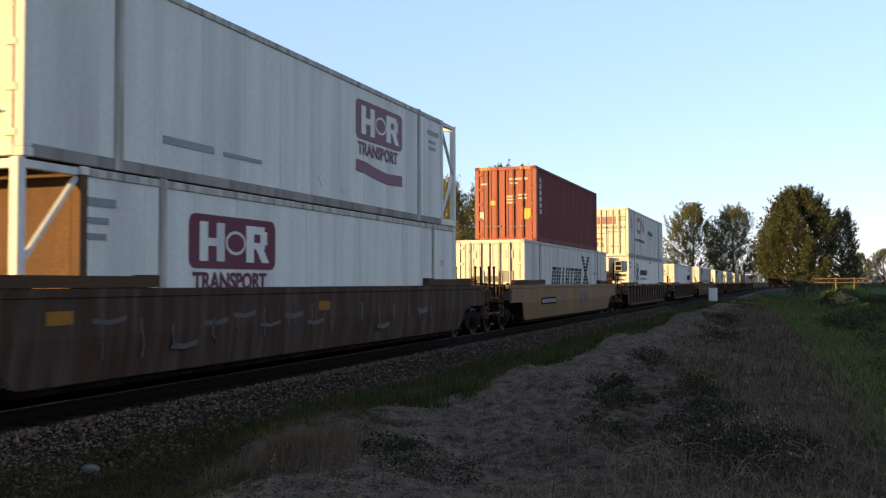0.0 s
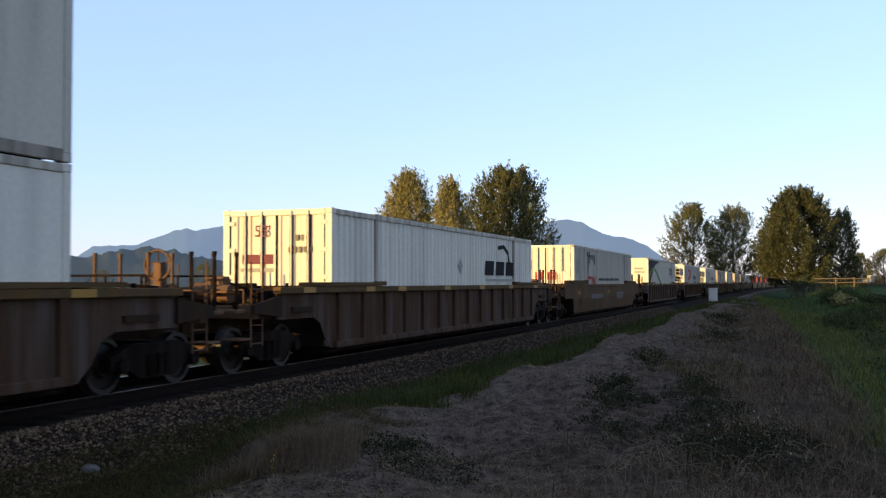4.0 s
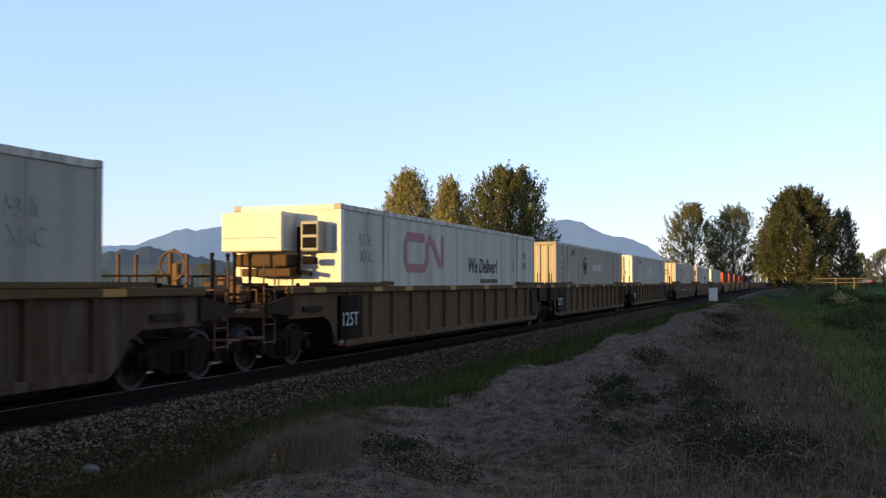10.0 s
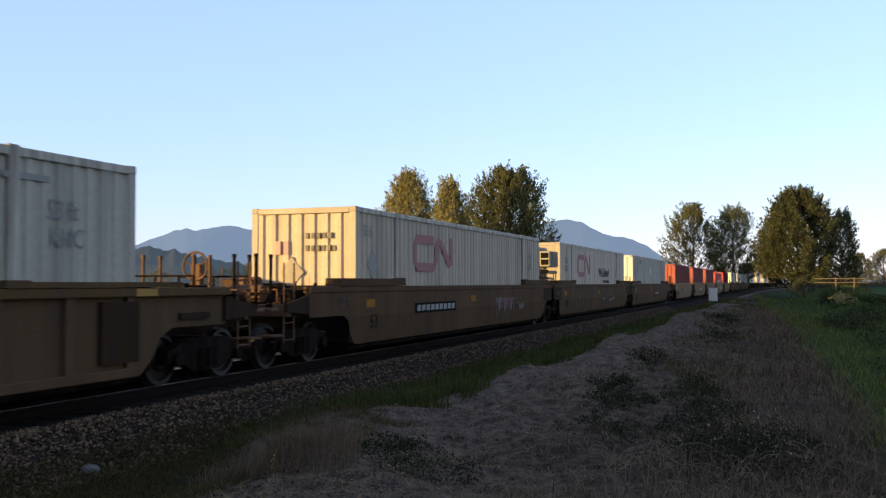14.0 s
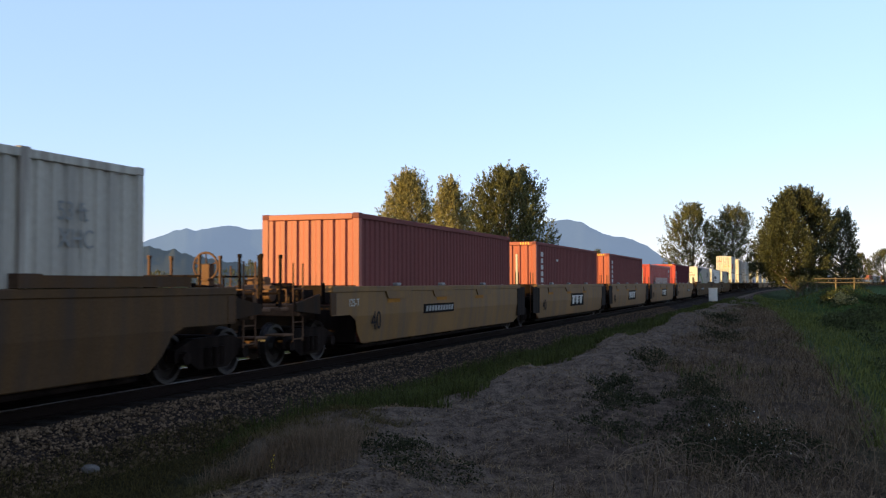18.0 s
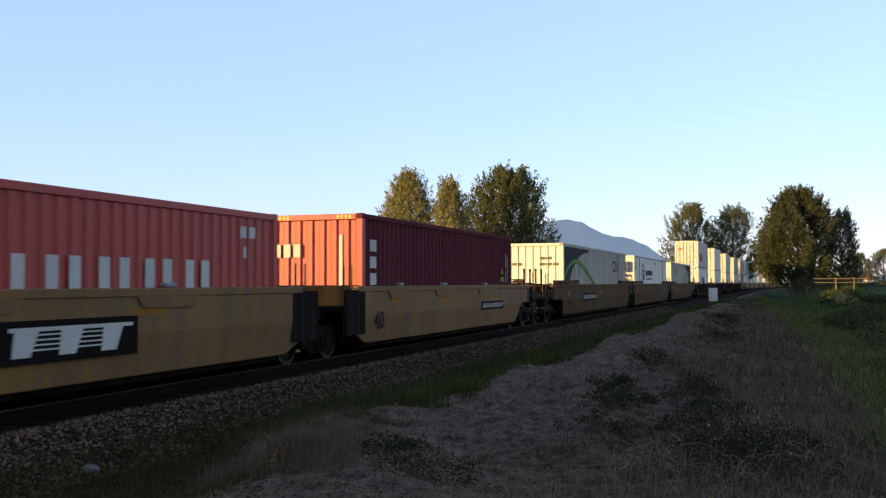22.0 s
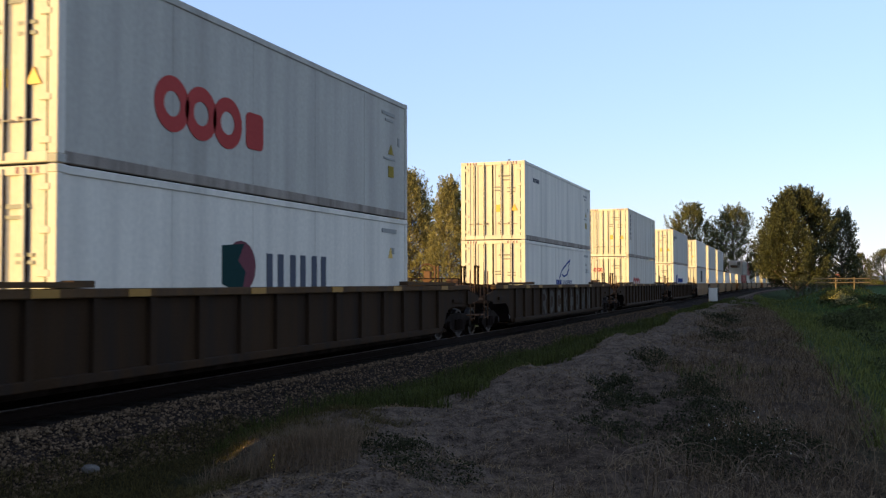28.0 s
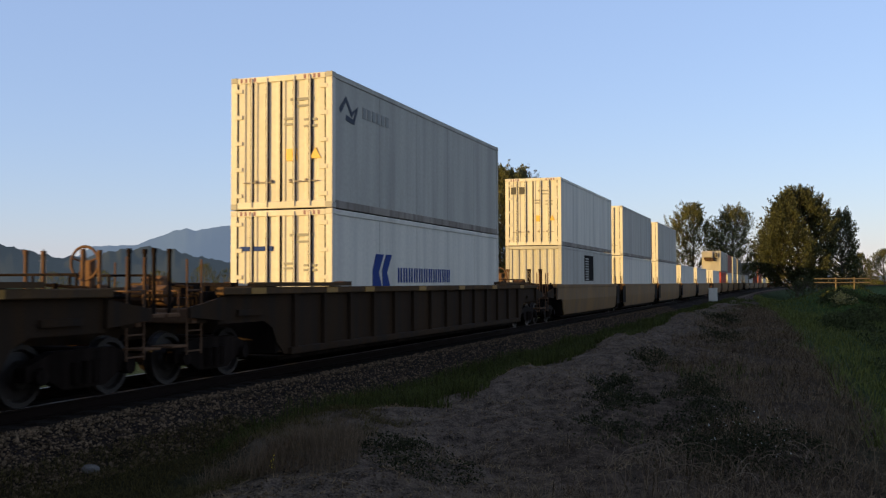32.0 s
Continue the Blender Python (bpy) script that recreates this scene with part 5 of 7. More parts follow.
def unit(place, length, style, paint, near, far, label, lw=None):
    low = {"well_brown": "well_tan", "well_black": "well_drab", "well_khaki": "well_tan"}.get(paint) if style == "rib" else None
    return ride(well_car(style, lw or (17.3 if length > 14 else 13.0), near, far, paint, label, low), place + length / 2)

UP = LOW + 2.895
RIB = "brown ribbed steel well car under a container"
SMOOTH = "faded yellow smooth-sided steel well car"
DRAB = "grimy drab brown smooth-sided articulated well car"
TAN = "dirty tan smooth-sided articulated well car"
CARS = {}
for name, place, length, style, paint, near, far, label in (
        ("lead", -39.20, 16.75, "rib", "well_brown", "coupler", "coupler", RIB),
        ("first", -14.80, 16.75, "rib", "well_brown", "coupler", "coupler", RIB),
        ("a", 9.69, 16.75, "smooth", "well_panel", "coupler", "coupler", "dirty brown smooth-sided well car with faded spray paint"),
        ("b", 34.17, 16.75, "smooth", "well_yellow", "coupler", "coupler", SMOOTH),
        ("c", 58.63, 16.75, "rib", "well_brown", "coupler", "coupler", RIB),
        ("d", 83.22, 16.75, "rib", "well_brown", "coupler", "coupler", RIB),
        ("e", 107.64, 16.75, "smooth", "well_drab", "coupler", "coupler", "dirty tan smooth-sided well car"),
        ("f", 132.08, 16.75, "rib", "well_brown", "coupler", "coupler", RIB),
        ("g", 156.48, 16.75, "rib", "well_brown", "coupler", "coupler", RIB),
        ("h", 180.89, 16.75, "rib", "well_khaki", "coupler", "truck", RIB),
        ("i", 201.31, 16.75, "rib", "well_khaki", "open", "truck", RIB),
        ("j", 222.02, 16.75, "rib", "well_khaki", "open", "coupler", RIB),
        ("k", 246.45, 16.75, "smooth", "well_drab", "coupler", "truck", DRAB),
        ("l", 266.85, 16.75, "smooth", "well_drab", "open", "truck", DRAB),
        ("m", 287.02, 16.75, "smooth", "well_drab", "open", "coupler", DRAB),
        ("n", 311.60, 12.5, "smooth", "well_yellow", "coupler", "truck", SMOOTH),
        ("o", 327.87, 12.5, "smooth", "well_yellow", "open", "truck", SMOOTH),
        ("p", 344.03, 12.5, "smooth", "well_yellow", "open", "truck", SMOOTH),
        ("q", 360.22, 12.5, "smooth", "well_yellow", "open", "truck", SMOOTH),
        ("r", 376.60, 12.5, "smooth", "well_yellow", "open", "coupler", SMOOTH),
        ("s", 397.12, 16.75, "smooth", "well_tan", "coupler", "truck", TAN),
        ("t", 417.33, 16.75, "smooth", "well_tan", "open", "truck", TAN),
        ("u", 437.45, 16.75, "smooth", "well_tan", "open", "coupler", TAN),
        ("v", 461.95, 16.75, "rib", "well_black", "coupler", "coupler", RIB),
        ("w", 486.14, 16.75, "rib", "well_black", "coupler", "coupler", RIB),
        ("x", 510.68, 16.75, "rib", "well_black", "coupler", "coupler", RIB),
        ("y", 534.97, 16.75, "rib", "well_black", "coupler", "coupler", RIB),
        ("z", 559.13, 12.5, "smooth", "well_yellow", "coupler", "truck", SMOOTH),
        ("z2", 575.43, 12.5, "smooth", "well_yellow", "open", "truck", SMOOTH),
        ("z3", 591.73, 12.5, "smooth", "well_yellow", "open", "truck", SMOOTH),
        ("z4", 608.03, 12.5, "smooth", "well_yellow", "open", "truck", SMOOTH),
        ("z5", 624.33, 12.5, "smooth", "well_yellow", "open", "coupler", SMOOTH)):
    CARS[name] = unit(place, length, style, paint, near, far, label)

# white, orange and red end_paint stand for sun on the near ends
load(-39.2, S53, "grey_white", "doors", "long grey ribbed container in a well car")
load(-14.8, P53, "white", "doors", "long white container in a well car")
a_low = load(10.74, P53S, "white", "plain", "white smooth container with a wine-red sign, lower of two", end_paint="rust")
end_frame(a_low, -1)
a_top = load(9.69, P53S, "white", "doors", "white smooth container with a faded wine-red sign, stacked on another", UP)
end_frame(a_top, 1)
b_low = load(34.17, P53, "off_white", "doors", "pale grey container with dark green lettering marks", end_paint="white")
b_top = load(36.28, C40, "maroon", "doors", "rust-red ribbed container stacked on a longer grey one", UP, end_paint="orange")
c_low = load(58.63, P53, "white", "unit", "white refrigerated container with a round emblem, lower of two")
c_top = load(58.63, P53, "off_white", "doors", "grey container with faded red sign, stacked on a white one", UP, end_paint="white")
d_box = load(83.22, S53, "white", "doors", "white container with dark sign near its far end")
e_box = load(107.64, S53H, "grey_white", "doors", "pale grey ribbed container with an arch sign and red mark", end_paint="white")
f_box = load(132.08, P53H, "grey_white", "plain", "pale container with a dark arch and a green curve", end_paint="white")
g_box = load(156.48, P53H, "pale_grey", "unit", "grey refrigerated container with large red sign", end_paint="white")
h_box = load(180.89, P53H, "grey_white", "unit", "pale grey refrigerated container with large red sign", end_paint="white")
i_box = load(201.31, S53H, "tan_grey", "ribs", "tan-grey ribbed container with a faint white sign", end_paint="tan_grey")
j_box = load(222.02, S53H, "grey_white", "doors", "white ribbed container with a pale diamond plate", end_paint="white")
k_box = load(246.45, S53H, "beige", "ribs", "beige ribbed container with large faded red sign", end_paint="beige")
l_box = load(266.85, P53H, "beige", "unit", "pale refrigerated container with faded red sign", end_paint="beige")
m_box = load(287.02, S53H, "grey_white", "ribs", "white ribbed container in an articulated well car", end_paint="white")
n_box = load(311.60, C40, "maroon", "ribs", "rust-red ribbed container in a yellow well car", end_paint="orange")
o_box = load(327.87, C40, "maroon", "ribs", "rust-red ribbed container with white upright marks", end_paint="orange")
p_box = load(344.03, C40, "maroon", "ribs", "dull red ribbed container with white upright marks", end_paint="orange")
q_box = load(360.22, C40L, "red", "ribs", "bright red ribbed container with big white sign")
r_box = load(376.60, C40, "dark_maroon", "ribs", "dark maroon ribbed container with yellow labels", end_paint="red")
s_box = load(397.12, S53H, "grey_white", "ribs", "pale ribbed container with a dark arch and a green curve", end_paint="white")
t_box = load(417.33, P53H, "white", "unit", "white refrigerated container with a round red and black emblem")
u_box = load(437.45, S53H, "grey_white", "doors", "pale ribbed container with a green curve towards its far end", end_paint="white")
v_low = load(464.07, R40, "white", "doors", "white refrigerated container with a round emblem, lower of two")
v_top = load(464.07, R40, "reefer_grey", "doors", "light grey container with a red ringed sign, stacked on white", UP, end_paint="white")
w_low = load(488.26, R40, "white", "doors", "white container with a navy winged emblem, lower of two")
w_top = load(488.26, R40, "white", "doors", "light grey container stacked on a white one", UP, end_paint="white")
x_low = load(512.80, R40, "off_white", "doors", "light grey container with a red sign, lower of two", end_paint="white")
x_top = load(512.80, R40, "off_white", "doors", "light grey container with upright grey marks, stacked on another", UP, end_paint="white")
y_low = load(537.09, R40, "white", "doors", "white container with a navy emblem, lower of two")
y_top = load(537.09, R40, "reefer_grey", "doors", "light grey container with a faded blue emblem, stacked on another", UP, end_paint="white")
z_low = load(559.13, R40, "reefer_grey", "ribs", "dirty grey generator container with a louvred vent, lower of two")
z_top = load(559.13, R40, "white", "doors", "white container with black lettering marks, stacked on a grey one", UP)
for place in (575.43, 591.73):
    load(place, R40, "white", "doors", "light grey container, lower of two")
    load(place, R40, "reefer_grey", "doors", "light grey container stacked on another", UP, end_paint="white")
for place in (608.03, 624.33):
    load(place, R40, "white", "doors", "white container riding alone in a yellow well car")

# the far part of the train
rr = random.Random(8)
place = 647.2
blocks = [("smooth", 12.5, 5, "well_yellow"), ("smooth", 12.5, 5, "well_yellow"), ("rib", 16.75, 1, "well_brown"), ("rib", 16.75, 1, "well_brown"), ("smooth", 16.75, 3, "well_yellow"), ("smooth", 12.5, 5, "well_yellow"), ("rib", 16.75, 1, "well_brown"), ("rib", 16.75, 1, "well_brown")]
count = 0
for style, length, n, paint in blocks:
    for k in range(n):
        near, far = ("coupler" if k == 0 else "open"), ("coupler" if k == n - 1 else "truck")
        unit(place, length, style, paint, near, far, SMOOTH if style == "smooth" else RIB)
        hue = ("white", "red", "white", "reefer_grey", "white", "reefer_grey", "white", "maroon", "orange", "white")[count % 10] if count < 14 else ("white", "reefer_grey", "off_white", "pale_grey")[count % 4]
        spec = (C40 if hue in ("red", "maroon", "orange") else R40) if length < 14 else S53
        load(place, spec, hue, "ribs" if spec is not R40 else "doors", "container far down the train")
        if count in (1,):
            load(place - 1.5, P53, "grey_white", "unit", "pale refrigerated container stacked on a red one", UP)
        elif count in (2, 3, 4, 6, 7, 8) or (count > 12 and rr.random() < 0.3):
            load(place, R40, ("reefer_grey", "pale_grey", "orange")[count % 3], "doors", "container stacked on another far down the train", UP)
        count += 1
        place += 16.3 if length < 14 else 20.3
    place += 8.0 if length < 14 else 3.8

# ---- signs and marks on the containers ----
def blocks(host, name, paint, y0, y1, z0, z1, n, gap=0.3, slant=0.0, face="side", upright=False, out=0.0, pair=False):
    """A name as a row of plain blocks of its size and colour."""
    hw, hl, _ = DEPTH[host.name]
    step = ((z1 - z0) if upright else (y1 - y0)) / n
    for k in range(n):
        if upright:
            o = [(y0, z1 - (k + 1 - gap) * step), (y1, z1 - (k + 1 - gap) * step), (y1, z1 - k * step), (y0, z1 - k * step)]
        else:
            a, b = y0 + k * step, y0 + (k + 1 - gap) * step
            o = [(a, z0), (b, z0), (b + slant, z1), (a + slant, z1)]
        bm = bmesh.new()
        if pair:
            w = (o[1][0] - o[0][0]) * 0.34
            prism(bm, [o[0], (o[0][0] + w, z0), (o[3][0] + w, z1), o[3]], -0.006, 0.005)
            prism(bm, [(o[1][0] - w, z0), o[1], o[2], (o[2][0] - w, z1)], -0.006, 0.005)
        else:
            prism(bm, o, -0.006, 0.005)
        bmesh.ops.recalc_face_normals(bm, faces=bm.faces[:])
        part(name, bm, paint, host).matrix_basis = pose(hw + out, -hl, 0) if face == "side" else pose(-hw, -hl, 0, 0, 0, -90) @ pose(0.012, 0, 0)

def arc(cy, cz, ry, rz, a0, a1, n=24):
    return [(cy + ry * math.cos(radians(a0 + (a1 - a0) * k / n)), cz + rz * math.sin(radians(a0 + (a1 - a0) * k / n))) for k in range(n + 1)]

def ring(host, paint, cy, cz, ry, rz, wide, a0=0, a1=360, name="ring", lift=0.005):
    full = a1 - a0 >= 360
    pts = arc(cy, cz, ry, rz, a0, a1, 28)
    return stroke(host, name, paint, pts[:-1] if full else pts, wide, lift, closed=full)

def round_box(y0, y1, z0, z1, r):
    return arc(y1 - r, z1 - r, r, r, 0, 90, 4) + arc(y0 + r, z1 - r, r, r, 90, 180, 4) + arc(y0 + r, z0 + r, r, r, 180, 270, 4) + arc(y1 - r, z0 + r, r, r, 270, 360, 4)

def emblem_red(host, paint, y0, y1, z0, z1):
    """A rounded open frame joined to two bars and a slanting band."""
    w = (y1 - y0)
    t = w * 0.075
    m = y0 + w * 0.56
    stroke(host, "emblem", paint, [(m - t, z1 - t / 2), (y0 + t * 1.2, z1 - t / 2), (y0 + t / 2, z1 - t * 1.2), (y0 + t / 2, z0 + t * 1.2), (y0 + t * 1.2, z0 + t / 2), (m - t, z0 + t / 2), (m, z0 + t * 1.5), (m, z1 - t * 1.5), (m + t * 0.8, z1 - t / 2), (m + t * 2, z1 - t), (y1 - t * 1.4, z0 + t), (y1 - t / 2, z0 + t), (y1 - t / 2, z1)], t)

def diamond(host, paint, y, z, r, face="side"):
    shape(host, "placard", paint, [(y - r, z), (y, z - r * 1.15), (y + r, z), (y, z + r * 1.15)], face=face)

def end_marks(host, rows):
    """Small marks on the near end: rows of x from its far edge, width, z, height and paint."""
    hw, hl, _ = DEPTH[host.name]
    front = 0.013 if any(c.name.startswith("door") for c in host.children) else -0.006
    for x, w, z, h, paint in rows:
        n = max(1, round(w / (0.8 * h))) if paint == "mark_grey" and 0.08 < h < 0.3 and w > 0.25 else 1
        for k in range(n):
            bm = boxes((-hw + x + w * k / n, -hw + x + w * (k + (0.55 if n > 1 else 1)) / n, -hl + front, -hl + 0.06, z, z + h * (0.8 if n > 1 else 1)))
            part("mark", bm, "end_ink" if n > 1 else paint, host)

# long white containers, stacked, with a wine-red sign
for host, paint, y0, z in ((a_low, "logo_wine", 2.55, 1.55), (a_top, "logo_wine_faded", 9.95, 1.62)):
    shape(host, "sign", paint, round_box(y0, y0 + 2.72, z, z + 0.88, 0.16) if host is a_top else round_box(y0, y0 + 2.75, z, z + 0.88, 0.16))
    for a, b in ((0.28, 0.52), (0.78, 1.02), (1.72, 1.98)):
        bars(host, "sign_bar", "white", (y0 + a, y0 + b, z + 0.12, z + 0.76), out=0.004)
    bars(host, "sign_bar", "white", (y0 + 0.5, y0 + 0.8, z + 0.37, z + 0.50), (y0 + 1.96, y0 + 2.35, z + 0.62, z + 0.76), (y0 + 2.2, y0 + 2.44, z + 0.44, z + 0.68), (y0 + 1.96, y0 + 2.36, z + 0.36, z + 0.47), out=0.004)
    shape(host, "sign_bar", "white", [(y0 + 2.04, z + 0.38), (y0 + 2.26, z + 0.12), (y0 + 2.52, z + 0.12), (y0 + 2.28, z + 0.40)], lift=0.009)
    ring(host, "white", y0 + 1.38, z + 0.44, 0.30, 0.18, 0.05, lift=0.009)
    words(host, "TRANSPORT", paint, y0 + 0.10, z - 0.34, 0.27, bold=0.012, squeeze=1.05)
    stroke(host, "sign_wave", paint, [(y0 + 0.0, z - 0.60), (y0 + 0.5, z - 0.62), (y0 + 1.1, z - 0.70), (y0 + 1.8, z - 0.76), (y0 + 2.72, z - 0.72)], 0.26)
bars(a_low, "number_bar", "mark_grey", (0.1, 0.75, 2.36, 2.48), (0.12, 0.6, 2.12, 2.21), (0.12, 0.55, 1.9, 1.99))
bars(a_top, "number_bar", "mark_grey", (14.5, 15.35, 2.34, 2.46), (14.6, 15.1, 2.12, 2.2), (14.6, 15.1, 1.95, 2.03))
bars(a_top, "number_bar", "mark_grey", (2.9, 4.3, 0.54, 0.66), (4.6, 5.85, 0.55, 0.62))
words(a_low, "53'", "mark_grey", 14.4, 1.76, 0.16)
diamond(a_top, "white", 8.3, 0.55, 0.16)
bars(a_top, "plate", "white", (9.22, 9.5, 0.3, 0.46))

# grey container with striped dark green name, rust-red one above
for k in range(7):
    y0 = 4.2 + k * 0.86
    for j in range(7):
        lo, a = 0.96 + j * 0.145, y0 + 0.05 * j
        if (j == 0 and k in (0, 1, 3)) or (j == 6 and k in (0, 4, 5, 6)) or (j == 3 and k in (3, 5, 6)):
            bars(b_low, "name_stripe", "logo_teal", (a, a + 0.68, lo, lo + 0.115))
        elif k in (2, 4):
            bars(b_low, "name_stripe", "logo_teal", (a + 0.2, a + 0.48, lo, lo + 0.115))
        else:
            bars(b_low, "name_stripe", "logo_teal", (a, a + 0.26, lo, lo + 0.115), (a + 0.42, a + 0.68, lo, lo + 0.115))
for j in range(11):
    lo, a = 0.96 + j * 0.145, 0.13 * abs(j - 5)
    for c in (11.3 - a, 11.3 + a) if j != 5 else (11.3,):
        bars(b_low, "name_stripe", "logo_teal", (c - 0.24, c + 0.24, lo, lo + 0.115))
bars(b_low, "number_bar", "mark_grey", (13.2, 13.7, 1.68, 1.82), (13.9, 14.4, 1.68, 1.82))
end_marks(b_low, [(0.55, 0.42, 1.35, 0.26, "mark_grey"), (1.05, 0.6, 1.35, 0.26, "mark_grey"), (1.75, 0.4, 1.35, 0.4, "mark_grey"), (0.45, 0.3, 2.2, 0.3, "off_white"), (1.85, 0.3, 2.2, 0.3, "off_white")])
blocks(b_top, "name_block", "mark_white", 0.58, 0.86, 1.0, 2.46, 6, upright=True)
end_marks(b_top, [(0.22, 0.3, 2.2, 0.06, "mark_white"), (1.35, 0.75, 2.36, 0.07, "mark_white"), (1.4, 0.3, 2.2, 0.06, "mark_white"), (1.25, 0.35, 1.7, 0.06, "mark_white"), (1.25, 0.35, 1.58, 0.06, "mark_white"), (1.25, 0.35, 1.46, 0.06, "mark_white"), (1.7, 0.35, 1.75, 0.06, "mark_white"), (1.7, 0.35, 1.62, 0.06, "mark_white"), (1.85, 0.34, 0.85, 0.4, "logo_yellow"), (0.14, 0.2, 0.85, 0.3, "mark_white"), (0.62, 0.18, 1.4, 0.18, "logo_yellow")])

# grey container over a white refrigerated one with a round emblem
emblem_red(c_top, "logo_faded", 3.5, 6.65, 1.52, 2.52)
words(c_top, "INTERMODAL", "logo_grey", 2.75, 1.0, 0.18, squeeze=2.6)
words(c_top, "We Deliver!", "logo_grey", 8.56, 1.60, 0.34, shear=0.12)
bars(c_top, "number_bar", "mark_grey", (9.4, 10.9, 1.36, 1.45))
words(c_top, "53 ft", "mark_grey", 0.9, 2.12, 0.26)
words(c_top, "XHC", "mark_grey", 0.95, 1.72, 0.26)
diamond(c_top, "white", 13.5, 1.84, 0.16)
end_marks(c_top, [(0.7, 0.55, 1.92, 0.45, "logo_faded"), (1.3, 0.5, 1.92, 0.45, "logo_faded"), (1.95, 0.5, 2.3, 0.07, "mark_grey"), (1.95, 0.5, 2.12, 0.09, "mark_grey"), (0.5, 0.7, 1.35, 0.05, "mark_grey"), (1.3, 0.9, 1.42, 0.06, "mark_grey"), (0.55, 0.5, 0.98, 0.12, "logo_faded")])
words(c_top, "INTERMODAL", "dark_grey", 0.35, 1.66, 0.11, face="end", squeeze=2.1)
words(c_top, "53 ft.", "dark_grey", 0.4, 0.62, 0.25, face="end")
for host in (c_low, t_box):
    y0 = 3.5 if host is c_low else 3.9
    ring(host, "logo_ochre", y0 + 0.02, 1.86, 0.68, 0.70, 0.055, 40, 300, "outer_ring")
    ring(host, "black", y0 + 0.1, 1.86, 0.56, 0.58, 0.05, 20, 380, "inner_ring")
    stroke(host, "emblem", "black", [(y0 - 0.08, 1.5), (y0 + 0.02, 2.2)], 0.16, 0.009)
    stroke(host, "emblem", "logo_wine", [(y0 + 0.42, 2.2), (y0 + 0.06, 1.88), (y0 + 0.36, 1.5)], 0.14, 0.007)
    blocks(host, "name_block", "dark_grey", y0 + 1.35, y0 + 4.45, 1.78, 2.12, 7, 0.34, 0.03, pair=True)
    words(host, "TRANSPORTATION SOLUTIONS", "mark_grey", y0 + 1.32, 1.5, 0.13, squeeze=1.12)
    diamond(host, "mark_grey", y0 + 5.0, 1.98, 0.17)
    words(host, "53' High Cube", "mark_grey", y0 + 5.7, 2.6, 0.12)
    bars(host, "number_bar", "mark_grey", (0.3, 0.95, 2.42, 2.58), (0.3, 1.0, 2.16, 2.32))
    bars(host, "number_bar", "mark_grey", (y0 + 9.5, y0 + 11.5, 1.27, 1.33))
    end_marks(host, [(0.55, 0.6, 2.5, 0.11, "white")])

# white container with a dark sign far along its side
stroke(d_box, "sign_swoosh", "dark_grey", [(12.4, 2.45), (13.1, 2.5), (13.6, 2.3), (13.8, 1.9)], 0.13)
blocks(d_box, "name_block", "dark_grey", 10.9, 14.5, 1.55, 2.0, 3, 0.2, 0.08)
bars(d_box, "number_bar", "mark_grey", (11.0, 14.4, 1.36, 1.44))
diamond(d_box, "mark_grey", 8.5, 1.8, 0.2)
words(d_box, "53'", "logo_wine", 0.75, 2.3, 0.24, face="end")
end_marks(d_box, [(1.6, 0.5, 2.2, 0.16, "mark_grey"), (1.55, 0.6, 1.95, 0.16, "mark_grey"), (0.45, 0.75, 1.72, 0.2, "logo_wine"), (0.4, 0.8, 1.55, 0.08, "mark_grey")])

# ribbed grey container with an arch sign
shape(e_box, "arch_panel", "arch_grey", [(3.23, 1.5), (3.23, 2.64), (5.05, 2.64), (5.05, 2.2)] + [(p, q) for p, q in arc(4.2, 1.6, 0.88, 0.85, 40, 175, 16)], lift=0.004)
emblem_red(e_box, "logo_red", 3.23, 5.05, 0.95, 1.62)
for a, b, n in ((6.0, 7.7, 9), (7.85, 9.2, 7), (9.35, 10.6, 7), (10.75, 12.15, 8)):
    blocks(e_box, "slogan_bar", "logo_grey", a, b, 1.42, 1.54, n, 0.35)
words(e_box, "53 ft", "mark_grey", 0.55, 2.12, 0.27, squeeze=0.8)
words(e_box, "XHC", "mark_grey", 0.6, 1.74, 0.27, squeeze=0.8)
bars(e_box, "stencil", "black", (3.0, 3.14, 2.52, 2.76), (3.5, 3.64, 2.52, 2.76))
end_marks(e_box, [(0.2, 0.5, 2.2, 0.14, "mark_grey"), (0.2, 0.5, 1.95, 0.14, "mark_grey"), (0.8, 0.35, 1.45, 0.35, "logo_red"), (1.35, 0.4, 1.45, 0.35, "logo_red")])
diamond(e_box, "white", 2.1, 1.55, 0.27, "end")

